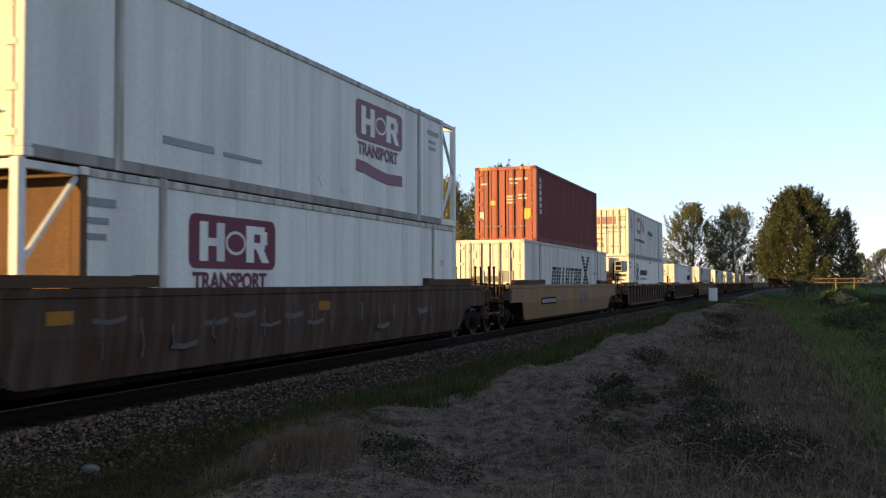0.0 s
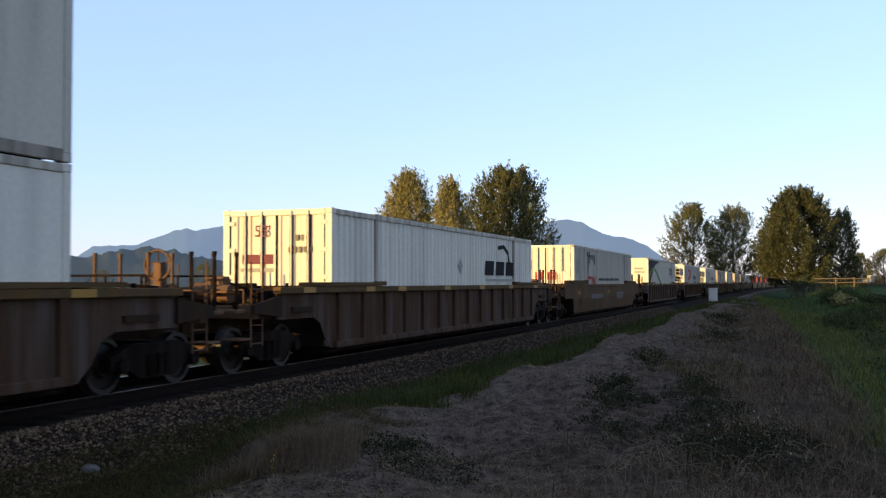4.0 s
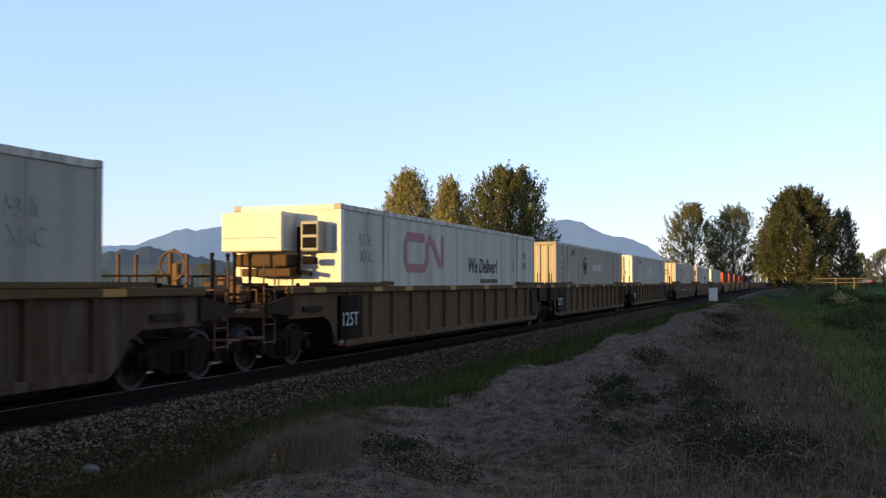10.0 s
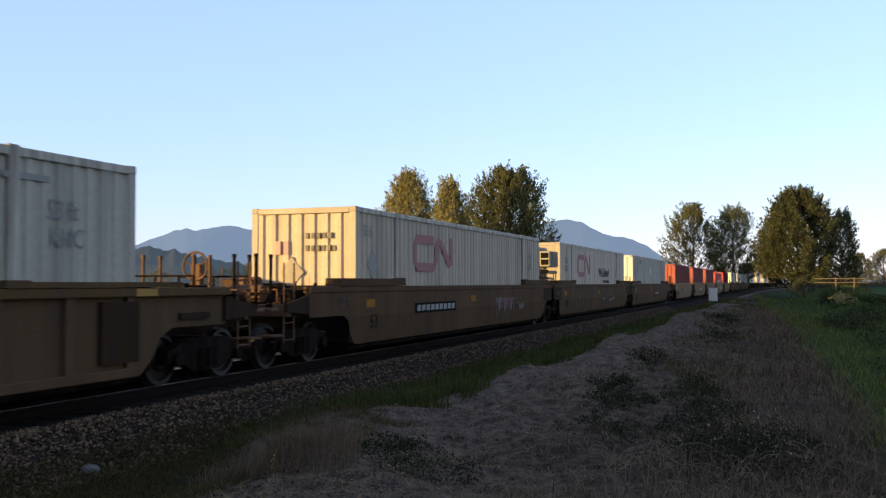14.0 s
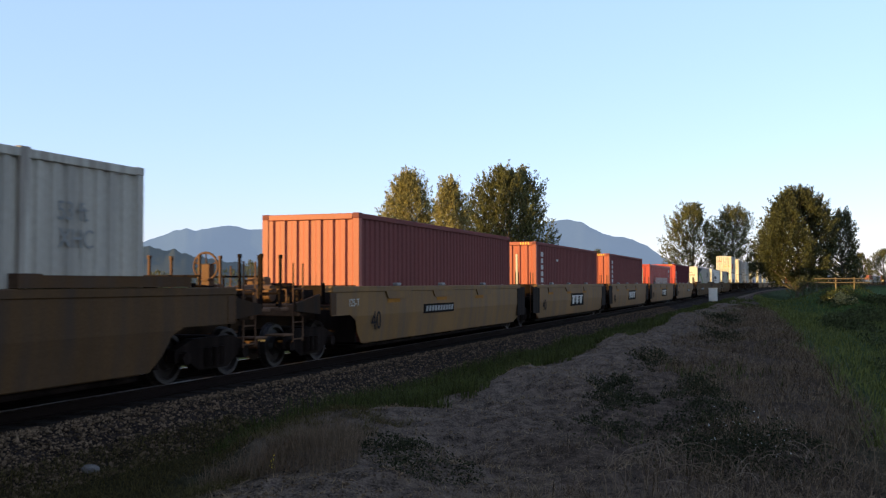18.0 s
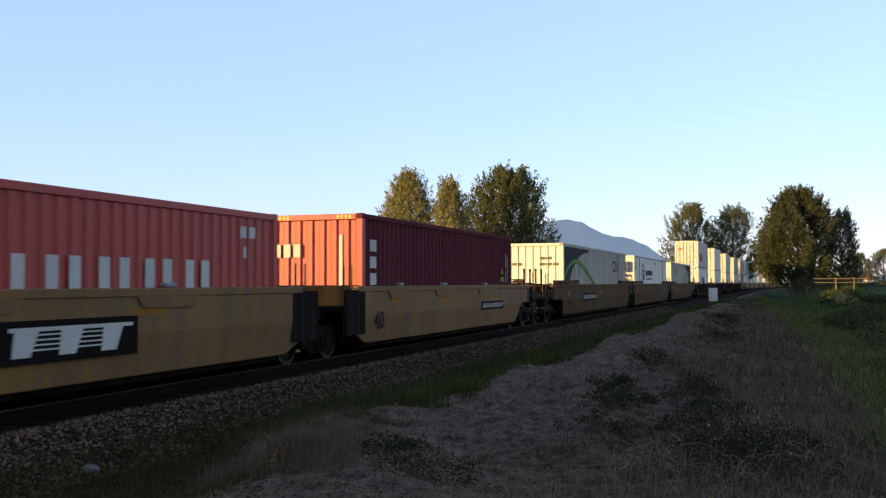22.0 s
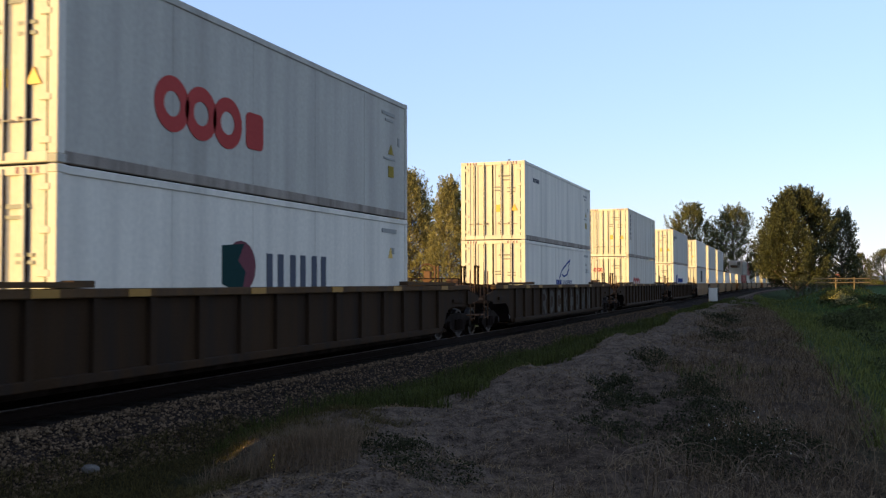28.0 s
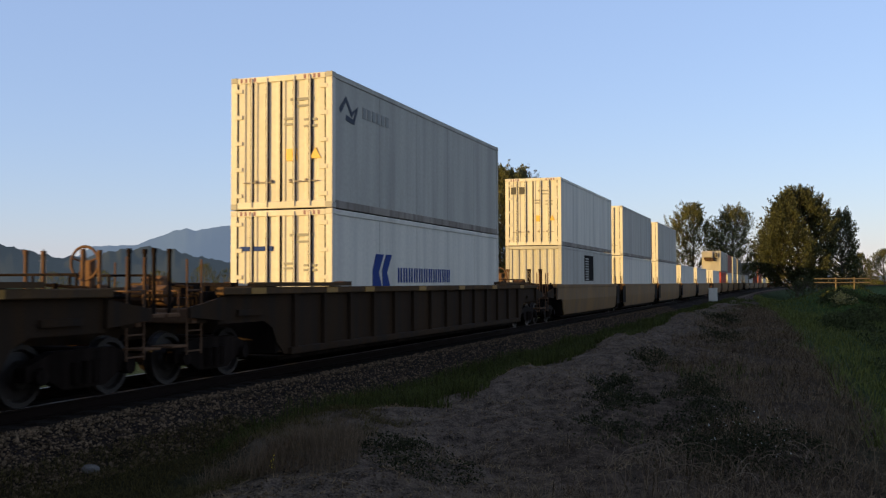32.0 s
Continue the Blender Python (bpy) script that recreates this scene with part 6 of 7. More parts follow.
# pale containers with a dark arch and a green curve
def swoosh(host, flip=False, length=16.5):
    f = (lambda p: [(length - a, b) for a, b in p]) if flip else (lambda p: p)
    white = arc(5.5, 0.2, 5.0, 2.52, 90, 172, 20)
    shape(host, "dark_panel", "panel_grey", f([(0.16, 2.85), (5.5, 2.85)] + white + [(0.16, 0.2)]) if not flip else f([(0.16, 0.2)] + white[::-1] + [(5.5, 2.85), (0.16, 2.85)]), lift=0.022)
    stroke(host, "green_curve", "logo_green", f([(0.18, 1.56), (0.7, 1.9), (1.4, 2.13), (2.1, 2.25), (2.8, 2.28), (3.5, 2.22), (4.2, 2.08), (5.0, 1.88), (5.8, 1.63), (6.6, 1.36), (7.4, 1.06), (8.2, 0.75)]), 0.16, 0.026)
    y0 = 12.5 if not flip else 2.5
    stroke(host, "emblem", "dark_grey", [(y0 + 0.75, 2.42), (y0 + 0.1, 2.42), (y0, 2.3), (y0, 2.05), (y0 + 0.1, 1.93), (y0 + 0.7, 1.93), (y0 + 0.8, 2.05), (y0 + 0.8, 2.36)], 0.09)
    stroke(host, "emblem", "dark_grey", [(y0 + 0.95, 2.4), (y0 + 1.4, 1.95), (y0 + 1.62, 1.95), (y0 + 1.62, 2.42)] if not flip else [(y0 + 0.95, 2.4), (y0 + 1.5, 1.92)], 0.09)
swoosh(f_box)
swoosh(s_box)
swoosh(u_box, True)
end_marks(f_box, [(0.45, 0.5, 2.02, 0.14, "mark_grey"), (1.65, 0.6, 2.22, 0.14, "mark_grey"), (1.65, 0.7, 1.98, 0.14, "mark_grey"), (1.75, 0.3, 1.42, 0.16, "logo_yellow")])
end_marks(s_box, [(0.35, 0.45, 2.05, 0.14, "mark_grey"), (1.55, 0.55, 2.3, 0.14, "mark_grey"), (1.55, 0.8, 2.05, 0.14, "mark_grey")])
end_marks(u_box, [(1.6, 0.6, 2.1, 0.14, "mark_grey"), (1.6, 0.6, 1.85, 0.14, "mark_grey"), (0.2, 0.3, 1.5, 0.3, "black"), (0.65, 0.35, 1.4, 0.45, "black")])
diamond(s_box, "mark_grey", 3.55, 1.85, 0.22)

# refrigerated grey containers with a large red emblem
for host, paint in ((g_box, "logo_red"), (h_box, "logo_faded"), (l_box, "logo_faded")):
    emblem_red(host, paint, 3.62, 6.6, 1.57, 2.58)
    words(host, "We Deliver!", "logo_grey", 8.75, 1.62, 0.42, shear=0.12, bold=0.012)
    blocks(host, "address_bar", "logo_grey", 10.0, 11.9, 1.30, 1.43, 9, 0.3)
    words(host, "53 ft", "mark_grey", 0.95, 2.14, 0.25)
    words(host, "XHC", "mark_grey", 0.98, 1.78, 0.25)
    diamond(host, "mark_grey", 13.9, 1.85, 0.22)
    end_marks(host, [(0.12, 0.1, 2.0, 0.55, "mark_grey"), (2.36, 0.1, 2.0, 0.55, "mark_grey")])
diamond(g_box, "mark_grey", 2.8, 1.85, 0.26)

for host in (f_box, g_box, h_box, k_box, j_box, m_box, e_box):
    words(host, "53 ft", "mark_grey", 14.95, 2.14, 0.25, squeeze=0.9)
    words(host, "XHC", "mark_grey", 14.98, 1.78, 0.25, squeeze=0.9)
# ribbed grey container with a dark blue sign
ring(i_box, "logo_slate", 6.2, 2.1, 0.42, 0.36, 0.1, 60, 330, "sign_ring")
blocks(i_box, "name_block", "dark_grey", 6.0, 6.5, 1.9, 2.25, 2, 0.4, 0.1)
blocks(i_box, "name_block", "reefer_grey", 7.95, 10.5, 1.88, 2.18, 6, 0.3, 0.03)
bars(i_box, "number_bar", "mark_grey", (7.0, 10.5, 1.72, 1.77))
diamond(i_box, "pale_grey", 4.9, 1.6, 0.24)
bars(i_box, "number_bar", "mark_grey", (0.55, 1.2, 2.3, 2.45), (0.55, 1.15, 2.0, 2.12), (0.55, 1.15, 1.75, 1.87))
bars(i_box, "stencil", "black", (3.2, 3.32, 2.52, 2.74), (3.6, 3.72, 2.52, 2.74))

# white ribbed containers
for host in (j_box, m_box):
    words(host, "53", "mark_grey", 0.75, 2.1, 0.28)
    words(host, "XHC", "mark_grey", 0.7, 1.74, 0.28, squeeze=0.75)
    diamond(host, "white", 8.25, 2.1, 0.24)
    bars(host, "stencil", "black", (3.2, 3.3, 2.5, 2.72), (3.6, 3.7, 2.5, 2.72))
diamond(j_box, "tan_grey", 1.95, 1.95, 0.27, "end")
bars(j_box, "number_bar", "mark_grey", (0.9, 1.5, 1.0, 1.1), (14.2, 15.0, 2.6, 2.68))
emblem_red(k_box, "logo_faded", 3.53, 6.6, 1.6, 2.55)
words(k_box, "53 ft", "mark_grey", 0.4, 2.35, 0.26, squeeze=0.75)
diamond(k_box, "mark_grey", 0.95, 1.72, 0.3)
diamond(k_box, "tan_grey", 1.0, 1.55, 0.3, "end")
end_marks(k_box, [(1.35, 0.7, 2.3, 0.16, "mark_grey"), (1.35, 0.8, 2.02, 0.16, "mark_grey"), (0.6, 0.12, 1.95, 0.3, "logo_pale"), (0.8, 0.12, 1.95, 0.3, "logo_pale")])

# red and rust-red ribbed containers
for host in (o_box, p_box):
    blocks(host, "name_block", "mark_white", 0.80, 1.15, 1.0, 2.5, 6, upright=True)
    end_marks(host, [(1.62, 0.07, 1.2, 1.2, "mark_white"), (0.3, 0.12, 2.0, 0.3, "mark_white")])
bars(o_box, "plate", "mark_white", (3.46, 3.82, 2.19, 2.27))
blocks(q_box, "name_block", "mark_white", 3.35, 10.6, 0.82, 1.68, 7, 0.36, pair=True)
shape(q_box, "sign_triangle", "logo_teal", [(1.9, 1.05), (2.75, 1.05), (2.34, 1.84)])
end_marks(q_box, [(1.85, 0.08, 1.3, 1.0, "mark_white")])
shape(q_box, "sign_triangle", "logo_teal", [(0.45, 1.7), (0.85, 1.7), (0.65, 2.05)], face="end")
bars(q_box, "number_bar", "mark_white", (11.2, 11.4, 2.1, 2.3), (11.5, 11.7, 2.1, 2.3), (11.3, 11.4, 1.75, 1.95))
blocks(r_box, "name_block", "mark_white", 0.45, 0.8, 1.15, 2.3, 3, upright=True)
blocks(r_box, "name_block", "mark_white", 0.2, 0.95, 1.9, 2.2, 3, face="end")
end_marks(r_box, [(1.85, 0.08, 1.2, 1.2, "mark_white")])
bars(r_box, "plate", "logo_ochre", (11.25, 11.6, 1.34, 1.50))
bars(r_box, "number_bar", "mark_grey", (11.82, 11.9, 1.3, 1.7), (11.82, 11.9, 1.8, 2.3), (12.0, 12.06, 1.4, 2.2))
shape(r_box, "sign_triangle", "logo_ochre", [(11.3, 1.6), (11.56, 1.6), (11.43, 1.8)])
bars(n_box, "plate", "mark_white", (11.6, 11.75, 1.0, 1.25))
bars(p_box, "plate", "mark_white", (11.6, 11.75, 1.0, 1.25))
for host in (o_box, p_box, r_box, b_top):
    hw, hl, hh = DEPTH[host.name]
    for side in (0.22, hw * 2 - 0.62):
        for k in range(4):
            part("hazard_stripe", boxes((-hw + side + 0.1 * k, -hw + side + 0.1 * k + 0.05, -hl - 0.004, -hl + 0.01, hh - 0.12, hh - 0.03)), "logo_yellow", host)

# stacked refrigerated containers
for k, cy in enumerate((2.55, 3.35, 4.15)):
    ring(v_top, "logo_red", cy, 1.2 - 0.03 * k, 0.34, 0.32, 0.24)
shape(v_top, "sign_bar", "logo_red", round_box(4.75, 5.35, 0.8, 1.45, 0.12))
shape(v_low, "emblem", "logo_wine", arc(4.6, 1.6, 0.5, 0.45, 0, 360, 20)[:-1])
shape(v_low, "emblem", "logo_teal", [(4.0, 1.3), (4.0, 1.95), (4.7, 2.0), (4.5, 1.7), (4.75, 1.5), (4.6, 1.1)], lift=0.009)
blocks(v_low, "name_block", "logo_slate", 5.5, 8.2, 1.2, 1.85, 3, 0.3, pair=True)
bars(v_low, "number_bar", "mark_grey", (10.9, 11.8, 2.5, 2.6), (11.5, 11.65, 2.0, 2.15))
shape(v_low, "sign_triangle", "logo_yellow", [(11.3, 1.9), (11.55, 1.9), (11.42, 2.15)])
stroke(w_low, "wing", "logo_blue", [(5.7, 1.5), (6.2, 1.85), (6.9, 2.05), (7.8, 2.3), (7.5, 2.0), (7.6, 1.9), (7.2, 1.75), (7.3, 1.68), (6.6, 1.58), (6.2, 1.65)], 0.07)
blocks(w_low, "name_block", "logo_blue", 5.1, 6.15, 1.14, 1.44, 3, 0.3)
words(w_low, "LOGISTICS", "logo_blue", 6.35, 1.14, 0.28, squeeze=0.95)
bars(w_low, "number_bar", "mark_grey", (11.0, 11.9, 2.5, 2.6), (11.5, 11.62, 1.8, 1.95))
blocks(w_top, "name_block", "logo_slate", 1.3, 2.3, 2.20, 2.36, 5, 0.4)
for host in (w_top, v_top, x_top):
    bars(host, "number_bar", "mark_grey", (10.9, 11.7, 2.42, 2.50), (11.1, 11.6, 2.28, 2.34), (11.0, 11.7, 1.36, 1.41))
    bars(host, "plate", "logo_ochre", (11.3, 11.62, 0.95, 1.22))
    bars(host, "plate", "mark_grey", (11.9, 12.0, 1.75, 1.95))
    shape(host, "sign_triangle", "logo_ochre", [(11.3, 1.5), (11.62, 1.5), (11.46, 1.74)])
bars(w_low, "plate", "mark_grey", (11.3, 11.5, 2.1, 2.2), (11.35, 11.55, 1.75, 1.95), (11.85, 11.95, 1.75, 1.95))
blocks(x_top, "name_block", "logo_grey", 0.85, 1.13, 0.95, 2.55, 6, upright=True)
bars(x_top, "plate", "white", (0.55, 0.72, 0.5, 0.95))
for k, cy in enumerate((2.3, 3.1, 3.9)):
    ring(x_low, "logo_red", cy, 1.25, 0.36, 0.3, 0.16)
bars(x_low, "sign_bar", "logo_red", (4.55, 4.75, 0.95, 1.55))
stroke(y_top, "emblem", "logo_slate", [(0.4, 2.1), (0.7, 2.4), (1.0, 2.1), (1.3, 2.3), (1.1, 1.95), (0.7, 2.0)], 0.12)
blocks(y_top, "name_block", "mark_grey", 1.6, 3.2, 2.12, 2.36, 6, 0.35)
shape(y_low, "emblem", "logo_blue", [(2.15, 1.2), (2.7, 1.2), (2.5, 1.55), (2.8, 1.98), (2.35, 1.98), (2.15, 1.6)])
shape(y_low, "emblem", "logo_blue", [(2.75, 1.2), (3.2, 1.2), (3.0, 1.55), (3.3, 1.98), (2.95, 1.98), (2.7, 1.6)])
blocks(y_low, "name_block", "logo_blue", 3.7, 7.7, 1.32, 1.68, 11, 0.3, pair=True)
for host in (v_top, v_low, w_top, w_low, x_top, x_low, y_top, y_low, z_top):
    low = host in (v_low, w_low, x_low, y_low)
    end_marks(host, [(1.42, 0.55, 2.3, 0.06, "mark_grey"), (1.55, 0.3, 2.16, 0.05, "mark_grey"), (1.28, 0.3, 1.9 if not low else 1.7, 0.05, "mark_grey"), (1.28, 0.3, 1.78 if not low else 1.6, 0.05, "mark_grey"), (1.75, 0.3, 1.86 if not low else 1.66, 0.05, "mark_grey"), (1.75, 0.3, 1.72 if not low else 1.56, 0.05, "mark_grey")])
    if not low:
        end_marks(host, [(1.33, 0.26, 1.02, 0.26, "logo_yellow")])
        shape(host, "sign_triangle", "logo_yellow", [(1.9, 1.05), (2.16, 1.05), (2.03, 1.28)], face="end")
    hw, hl, hh = DEPTH[host.name]
    for side in (0.22, hw * 2 - 0.66):
        for k in range(4):
            part("hazard_stripe", boxes((-hw + side + 0.11 * k, -hw + side + 0.11 * k + 0.055, -hl - 0.004, -hl + 0.01, hh - 0.12, hh - 0.03)), "logo_wine_faded", host)
for host in (v_top, x_low):
    for k in range(3):
        pts = arc(0.42 + 0.2 * k, 2.0 if host is v_top else 2.1, 0.09, 0.09, 0, 360, 14)[:-1]
        stroke(host, "ring", "logo_red", pts, 0.05, 0.02, True, "end")
end_marks(y_low, [(0.2, 0.8, 2.0, 0.1, "logo_blue")])
blocks(z_top, "name_block", "logo_grey", 0.25, 0.95, 2.2, 2.5, 2, face="end")
bars(z_low, "vent", "black", (5.0, 7.2, 1.4, 2.6))
for k in range(9):
    bars(z_low, "slat", "mark_white", (5.2, 6.0, 1.45 + 0.12 * k, 1.5 + 0.12 * k), out=0.004)

# ---- marks on the cars ----
RIBBED = [CARS[c] for c in ("lead", "first", *"cdfghijvwxy")]

def car_mark(car, paint, y0, y1, z0, z1, name="mark"):
    """A painted mark on the near side of a car, y from the container's near end."""
    hw, hl, _ = DEPTH[car.name]
    skin = HALF if paint.startswith("reflector") or name == "stencil_panel" or car not in RIBBED else BAY
    out = 0.03 if paint == "reflector" else 0.002 if name == "stencil_panel" else 0.006
    return part(name, boxes((skin - 0.1, skin + out, -8.37 + y0 if hl > 8 else -6.25 + y0, -8.37 + y1 if hl > 8 else -6.25 + y1, z0, z1)), paint, car)

def car_words(car, text, paint, y, z, size):
    hw, hl, _ = DEPTH[car.name]
    return words(car, text, paint, y + hl - (8.37 if hl > 8 else 6.25), z, size)

def latch_mesh():
    """A pressed cover hung below the chord, narrower at its foot."""
    bm = bmesh.new()
    prism(bm, [(0.0, 0.17), (0.14, 0.02), (0.22, 0.0), (1.38, 0.0), (1.46, 0.02), (1.6, 0.17)], 0, 0.03)
    return bm

def emblem_bars(car, paint, y0, y1, z0, z1, out=0.001):
    """Three slanting bars tied by thin level stripes."""
    w = y1 - y0
    for k in range(3):
        a = y0 + w * (0.04 + 0.34 * k)
        shape(car, "emblem_bar", paint, [(a, z0), (a + 0.13 * w, z0), (a + 0.20 * w, z1), (a + 0.02 * w, z1)], lift=0.005 + out)
    for j in range(4):
        z = z0 + (z1 - z0) * (0.2 + 0.17 * j)
        bars(car, "emblem_stripe", paint, (y0 + 0.17 * w, y0 + 0.74 * w, z, z + 0.06 * (z1 - z0)), out=out - 0.002)
    bars(car, "emblem_stripe", paint, (y0 + 0.02 * w, y1, z1 - 0.14 * (z1 - z0), z1), out=out - 0.001)

def name_plate(car, y0, y1, z0, z1, n=3):
    car_mark(car, "black", y0, y1, z0, z1, "name_plate")
    hl = DEPTH[car.name][1]
    base = hl - (8.37 if hl > 8 else 6.25)
    if n < 6:
        emblem_bars(car, "mark_white", base + y0 + 0.12, base + y1 - 0.12, z0 + 0.16 * (z1 - z0), z1 - 0.16 * (z1 - z0), 0.004)
        return
    blocks(car, "name_block", "mark_grey" if n > 5 else "mark_white", base + y0 + 0.15, base + y1 - 0.05, z0 + 0.22 * (z1 - z0), z1 - 0.22 * (z1 - z0), n, 0.28, 0.05, out=0.004, pair=n < 6)

car_words(CARS["e"], "53", "well_black", 0.55, 0.60, 0.32)
for c in "klmstu":
    car_words(CARS[c], "53", "well_black", 0.55, 0.62, 0.30)
    car_words(CARS[c], "125 T", "graffiti", -1.15, 1.14, 0.17).location.x += 0.014
blocks(CARS["e"], "number_bar", "mark_dim", 3.75, 6.85, 0.86, 1.08, 11, 0.3, 0.04, out=0.001)
name_plate(CARS["b"], 2.05, 4.55, 0.8, 1.06, 9)
for c in "bek":
    emblem_bars(CARS[c], "mark_dim" if c == "e" else "logo_dim", *{"b": (9.85, 11.7, 0.72, 1.12), "e": (10.9, 13.3, 0.74, 1.12), "k": (10.9, 13.0, 0.74, 1.12)}[c])
name_plate(CARS["k"], 3.3, 6.5, 0.86, 1.12, 9)
name_plate(CARS["s"], 3.5, 6.95, 0.8, 1.14, 10)
name_plate(CARS["n"], 3.6, 6.0, 0.84, 1.08, 10)
name_plate(CARS["r"], 8.41, 10.83, 0.80, 1.05, 10)
name_plate(CARS["m"], 9.6, 12.0, 0.8, 1.0, 10)
for c in "opq":
    name_plate(CARS[c], 5.45, 8.1, 0.62, 1.16, 3)
for c in "nopqr":
    car_words(CARS[c], "40", "dark_grey", 0.25, 0.58, 0.40)
    car_words(CARS[c], "125-T", "mark_white", -0.95, 1.12, 0.16)
    hl = DEPTH[CARS[c].name][1]
    for f in (1.0, 4.2, 8.0):
        part("latch_cover", shared("latch_cover", latch_mesh), "well_yellow", CARS[c]).matrix_basis = pose(HALF, -6.2 + f, 1.26)
    # skylight on these small tabs is painted in with the pale grey
    for f in (1.7, 4.9, 8.7):
        part("lit_lock_tab", shared("lit_lock_tab", lambda: rounded(boxes((-0.10, 0.03, 0, 0.26, 0, 0.075)), 0.02)), "mark_grey", CARS[c]).matrix_basis = pose(HALF, -6.2 + f, 1.552)
    for f in (1.2, 4.6, 8.0):
        car_mark(CARS[c], "reflector_dim", f, f + 0.8, 1.16, 1.25, "reflector_strip")
for c in ("first", "a", "b", "c", "d", "e", "f", "g", "h", "i", "j", "k", "l", "m", "s", "t", "u", "v", "w", "x", "y"):
    rib = c in ("first", "c", "d", "f", "g", "h", "i", "j", "v", "w", "x", "y")
    z0, z1 = (1.43, 1.54) if rib else (1.08, 1.26)
    for f in (-1.5, 1.45, 3.35, 6.7, 9.9, 13.2, 16.6) if rib else (0.3, 7.9):
        car_mark(CARS[c], "reflector" if rib else "reflector_dim", f, f + 0.5, z0, z1, "reflector_strip")
for c in "hij":
    car_mark(CARS[c], "steel_dark", -0.25, 0.85, 0.44, 1.36, "stencil_panel")
    car_mark(CARS[c], "well_black", 15.9, 16.7, 0.5, 1.36, "stencil_panel")
    car_words(CARS[c], "125T", "mark_white", -0.22, 0.72, 0.28)
    for f in (-0.1, 0.55, 15.7, 16.3):
        car_mark(CARS[c], "mark_white", f, f + 0.4, 0.36, 0.41, "stripe")
        car_mark(CARS[c], "logo_red", f, f + 0.4, 0.32, 0.35, "stripe")
for c in "cfg":
    car_mark(CARS[c], "mark_dim", -0.3, -0.1, 0.6, 0.82, "plate")
    car_mark(CARS[c], "graffiti_pale", 2.3, 2.7, 0.94, 1.06, "number_bar")
    car_mark(CARS[c], "graffiti_pale", 2.9, 3.6, 0.94, 1.06, "number_bar")
    for q in range(3):
        car_mark(CARS[c], "mark_dim", 10.75 + 0.52 * q, 11.15 + 0.52 * q, 0.80, 1.08, "name_bar")

def scrawl(car, paint, y0, y1, z0, z1, seed, letters, wide=0.06):
    """Faded sprayed marks along a car's side: broken uprights, level smears and drips."""
    q = random.Random(seed)
    hl = DEPTH[car.name][1]
    base = hl - (8.37 if hl > 8 else 6.25)
    step = (y1 - y0) / letters
    for k in range(letters):
        c, high = base + y0 + (k + 0.5) * step, z1 - z0
        lo, hi = z0 + high * q.uniform(0.0, 0.4), z0 + high * q.uniform(0.65, 1.0)
        x = c + step * q.uniform(-0.3, 0.0)
        stroke(car, "spray_paint", paint, [(x + q.uniform(-0.03, 0.03), lo + (hi - lo) * i / 4) for i in range(5)], wide * q.uniform(0.7, 1.4))
        if q.random() < 0.6:
            m = q.uniform(lo, hi)
            stroke(car, "spray_paint", paint, [(c - 0.3 * step, m), (c + 0.1 * step, m - 0.03), (c + 0.5 * step, m + 0.02)], wide * q.uniform(1.5, 2.6))
        if q.random() < 0.5:
            d = c + step * q.uniform(-0.4, 0.4)
            stroke(car, "spray_paint", paint, [(d, lo), (d, lo - 0.12)], wide * 0.4)

scrawl(CARS["a"], "graffiti", 1.0, 9.0, 0.55, 1.25, 1, 9, 0.035)
scrawl(CARS["a"], "graffiti", 9.8, 15.0, 0.6, 1.2, 2, 6, 0.05)
scrawl(CARS["k"], "graffiti", 10.3, 14.0, 0.5, 1.2, 3, 4, 0.08)
scrawl(CARS["l"], "graffiti", 9.0, 12.8, 0.55, 1.25, 4, 4, 0.05)
scrawl(CARS["l"], "graffiti", 3.0, 5.0, 0.6, 1.2, 5, 2, 0.08)
scrawl(CARS["t"], "well_brown", 2.0, 9.0, 0.5, 1.2, 6, 8, 0.05)
scrawl(CARS["t"], "graffiti", 12.0, 15.5, 0.7, 1.3, 7, 5, 0.06)
scrawl(CARS["u"], "graffiti", 1.0, 4.0, 0.6, 1.2, 8, 3, 0.05)
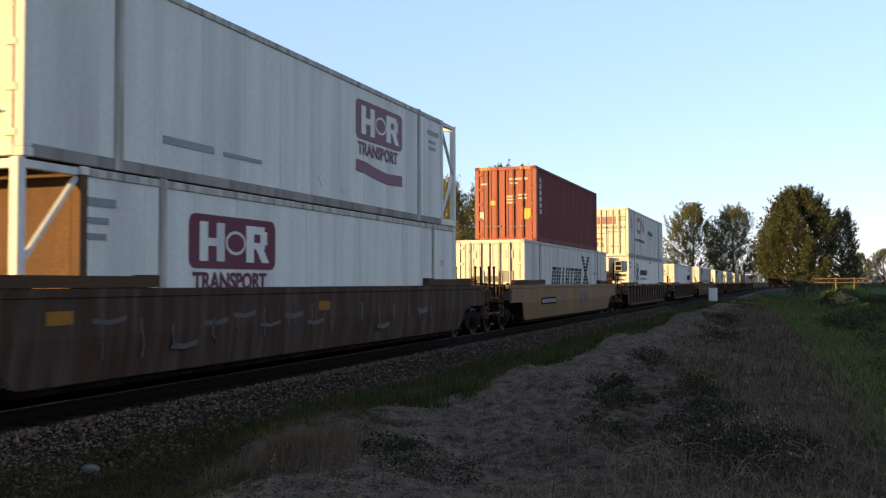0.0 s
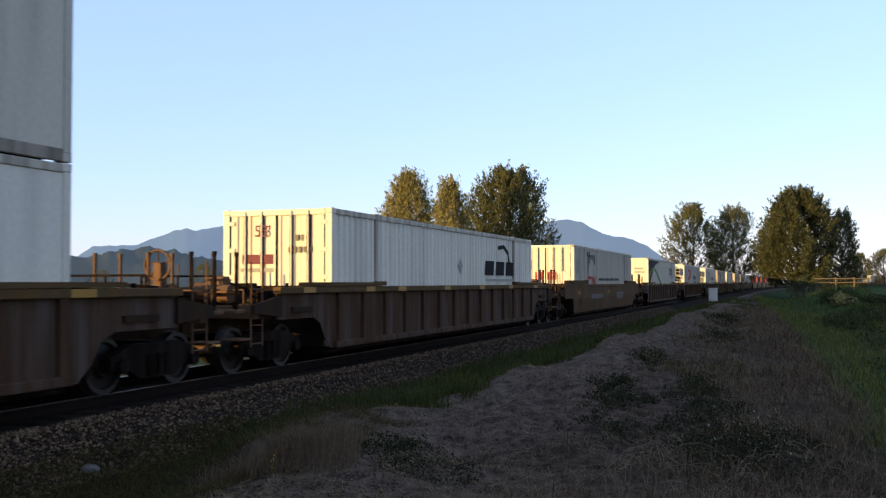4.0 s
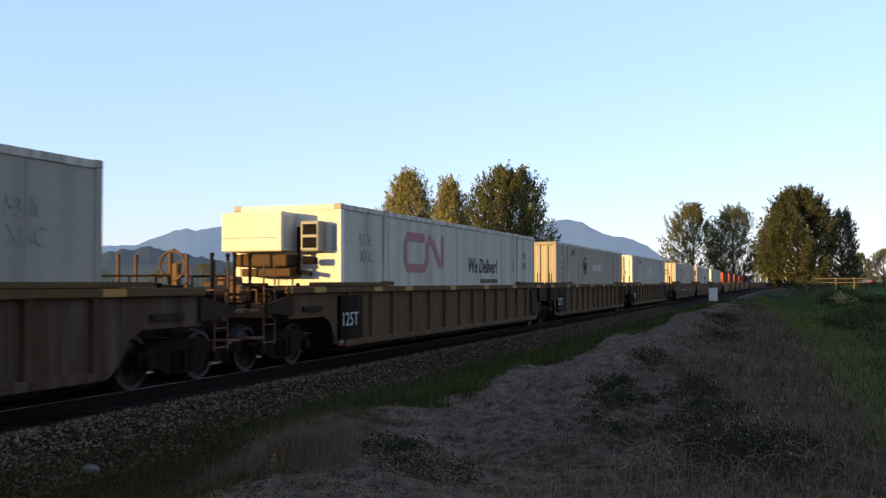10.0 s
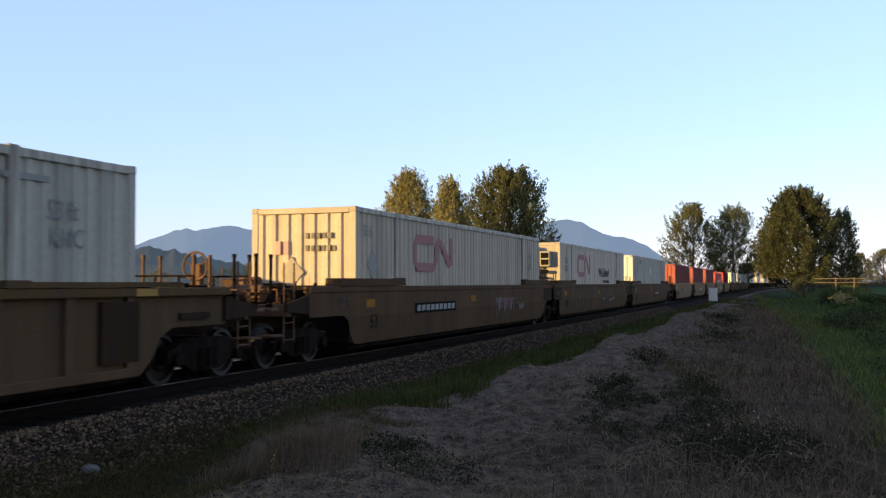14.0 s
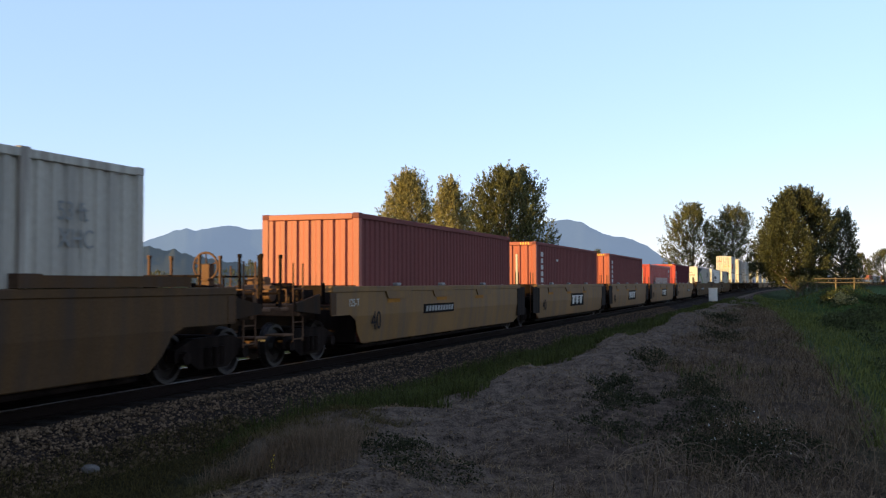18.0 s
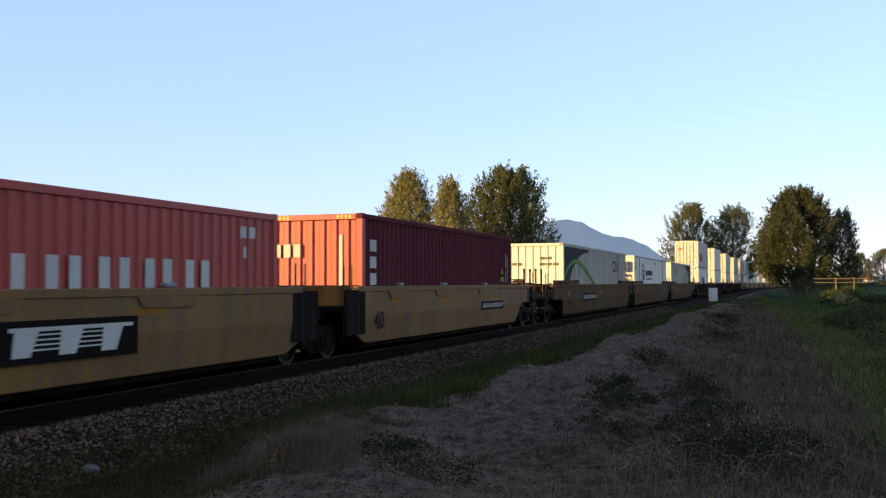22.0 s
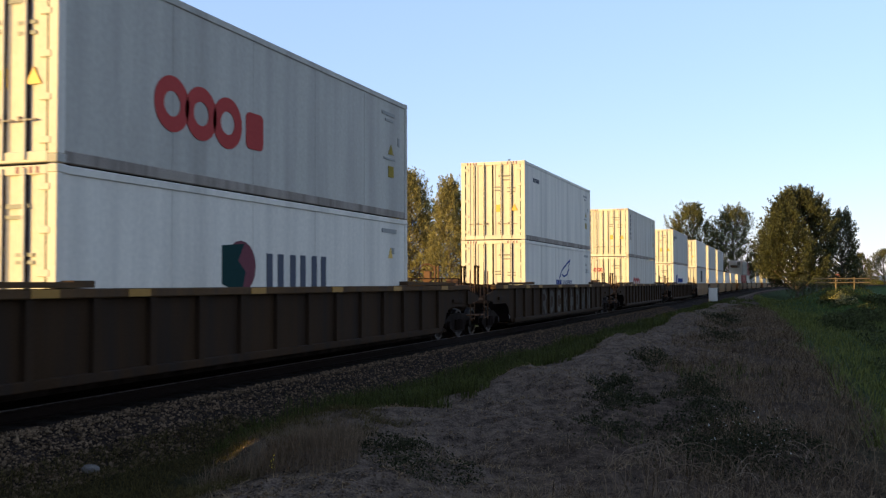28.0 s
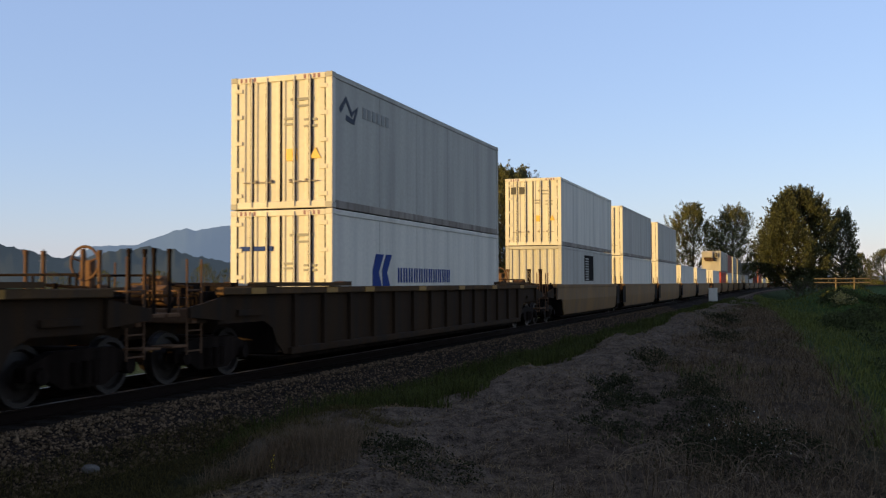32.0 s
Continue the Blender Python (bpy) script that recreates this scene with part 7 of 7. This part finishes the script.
# one tall pale sprayed letter in each bay of a ribbed car: lines in a unit box, and how broad they are
LETTERS = {
    "R": (([(0.12, 0.0), (0.12, 0.92), (0.55, 0.94), (0.85, 0.72), (0.62, 0.46), (0.2, 0.42)], 0.2), ([(0.45, 0.42), (0.8, 0.0)], 0.24)),
    "O": (([(0.5, 0.9), (0.78, 0.78), (0.84, 0.48), (0.68, 0.18), (0.42, 0.1), (0.2, 0.24), (0.15, 0.54), (0.28, 0.82), (0.5, 0.9)], 0.23),),
    "C": (([(0.84, 0.62), (0.78, 0.84), (0.5, 0.9), (0.24, 0.78), (0.16, 0.5), (0.24, 0.2), (0.5, 0.1), (0.78, 0.16), (0.84, 0.34)], 0.22),),
    "K": (([(0.2, 0.0), (0.26, 1.0)], 0.26), ([(0.34, 0.42), (0.84, 0.76)], 0.2), ([(0.4, 0.5), (0.72, 0.0)], 0.22)),
    "T": (([(0.5, 0.0), (0.5, 1.0)], 0.2), ([(0.16, 0.4), (0.86, 0.44)], 0.36)),
    "W": (([(0.06, 1.0), (0.3, 0.0)], 0.2), ([(0.34, 0.04), (0.48, 0.8)], 0.13), ([(0.5, 0.8), (0.62, 0.04)], 0.13), ([(0.66, 0.0), (0.92, 1.0)], 0.22)),
    "N": (([(0.2, 0.0), (0.14, 0.86)], 0.22), ([(0.2, 0.94), (0.74, 0.06)], 0.16), ([(0.8, 0.0), (0.84, 1.0)], 0.22)),
}
for k, letter in enumerate("ROCKTOWN"):
    y0 = 0.5 + 1.254 * (k + 3) + 0.2
    for n, (line, broad) in enumerate(LETTERS[letter]):
        band = stroke(CARS["w"], "spray_paint", "graffiti_pale", [(y0 + 0.86 * u, 0.43 + 0.9 * v) for u, v in line], broad, 0.004 + 0.003 * n)
        band.location.x -= HALF - BAY

# ---- what moves: the train runs towards the viewer and past ----
def motions():
    for thing, place, z in RIDERS:
        rows = []
        for t in range(0, 33, 1):
            rows.append((t, on_line(place - gone(t), 0, z)))
        walk(thing, rows)

motions()
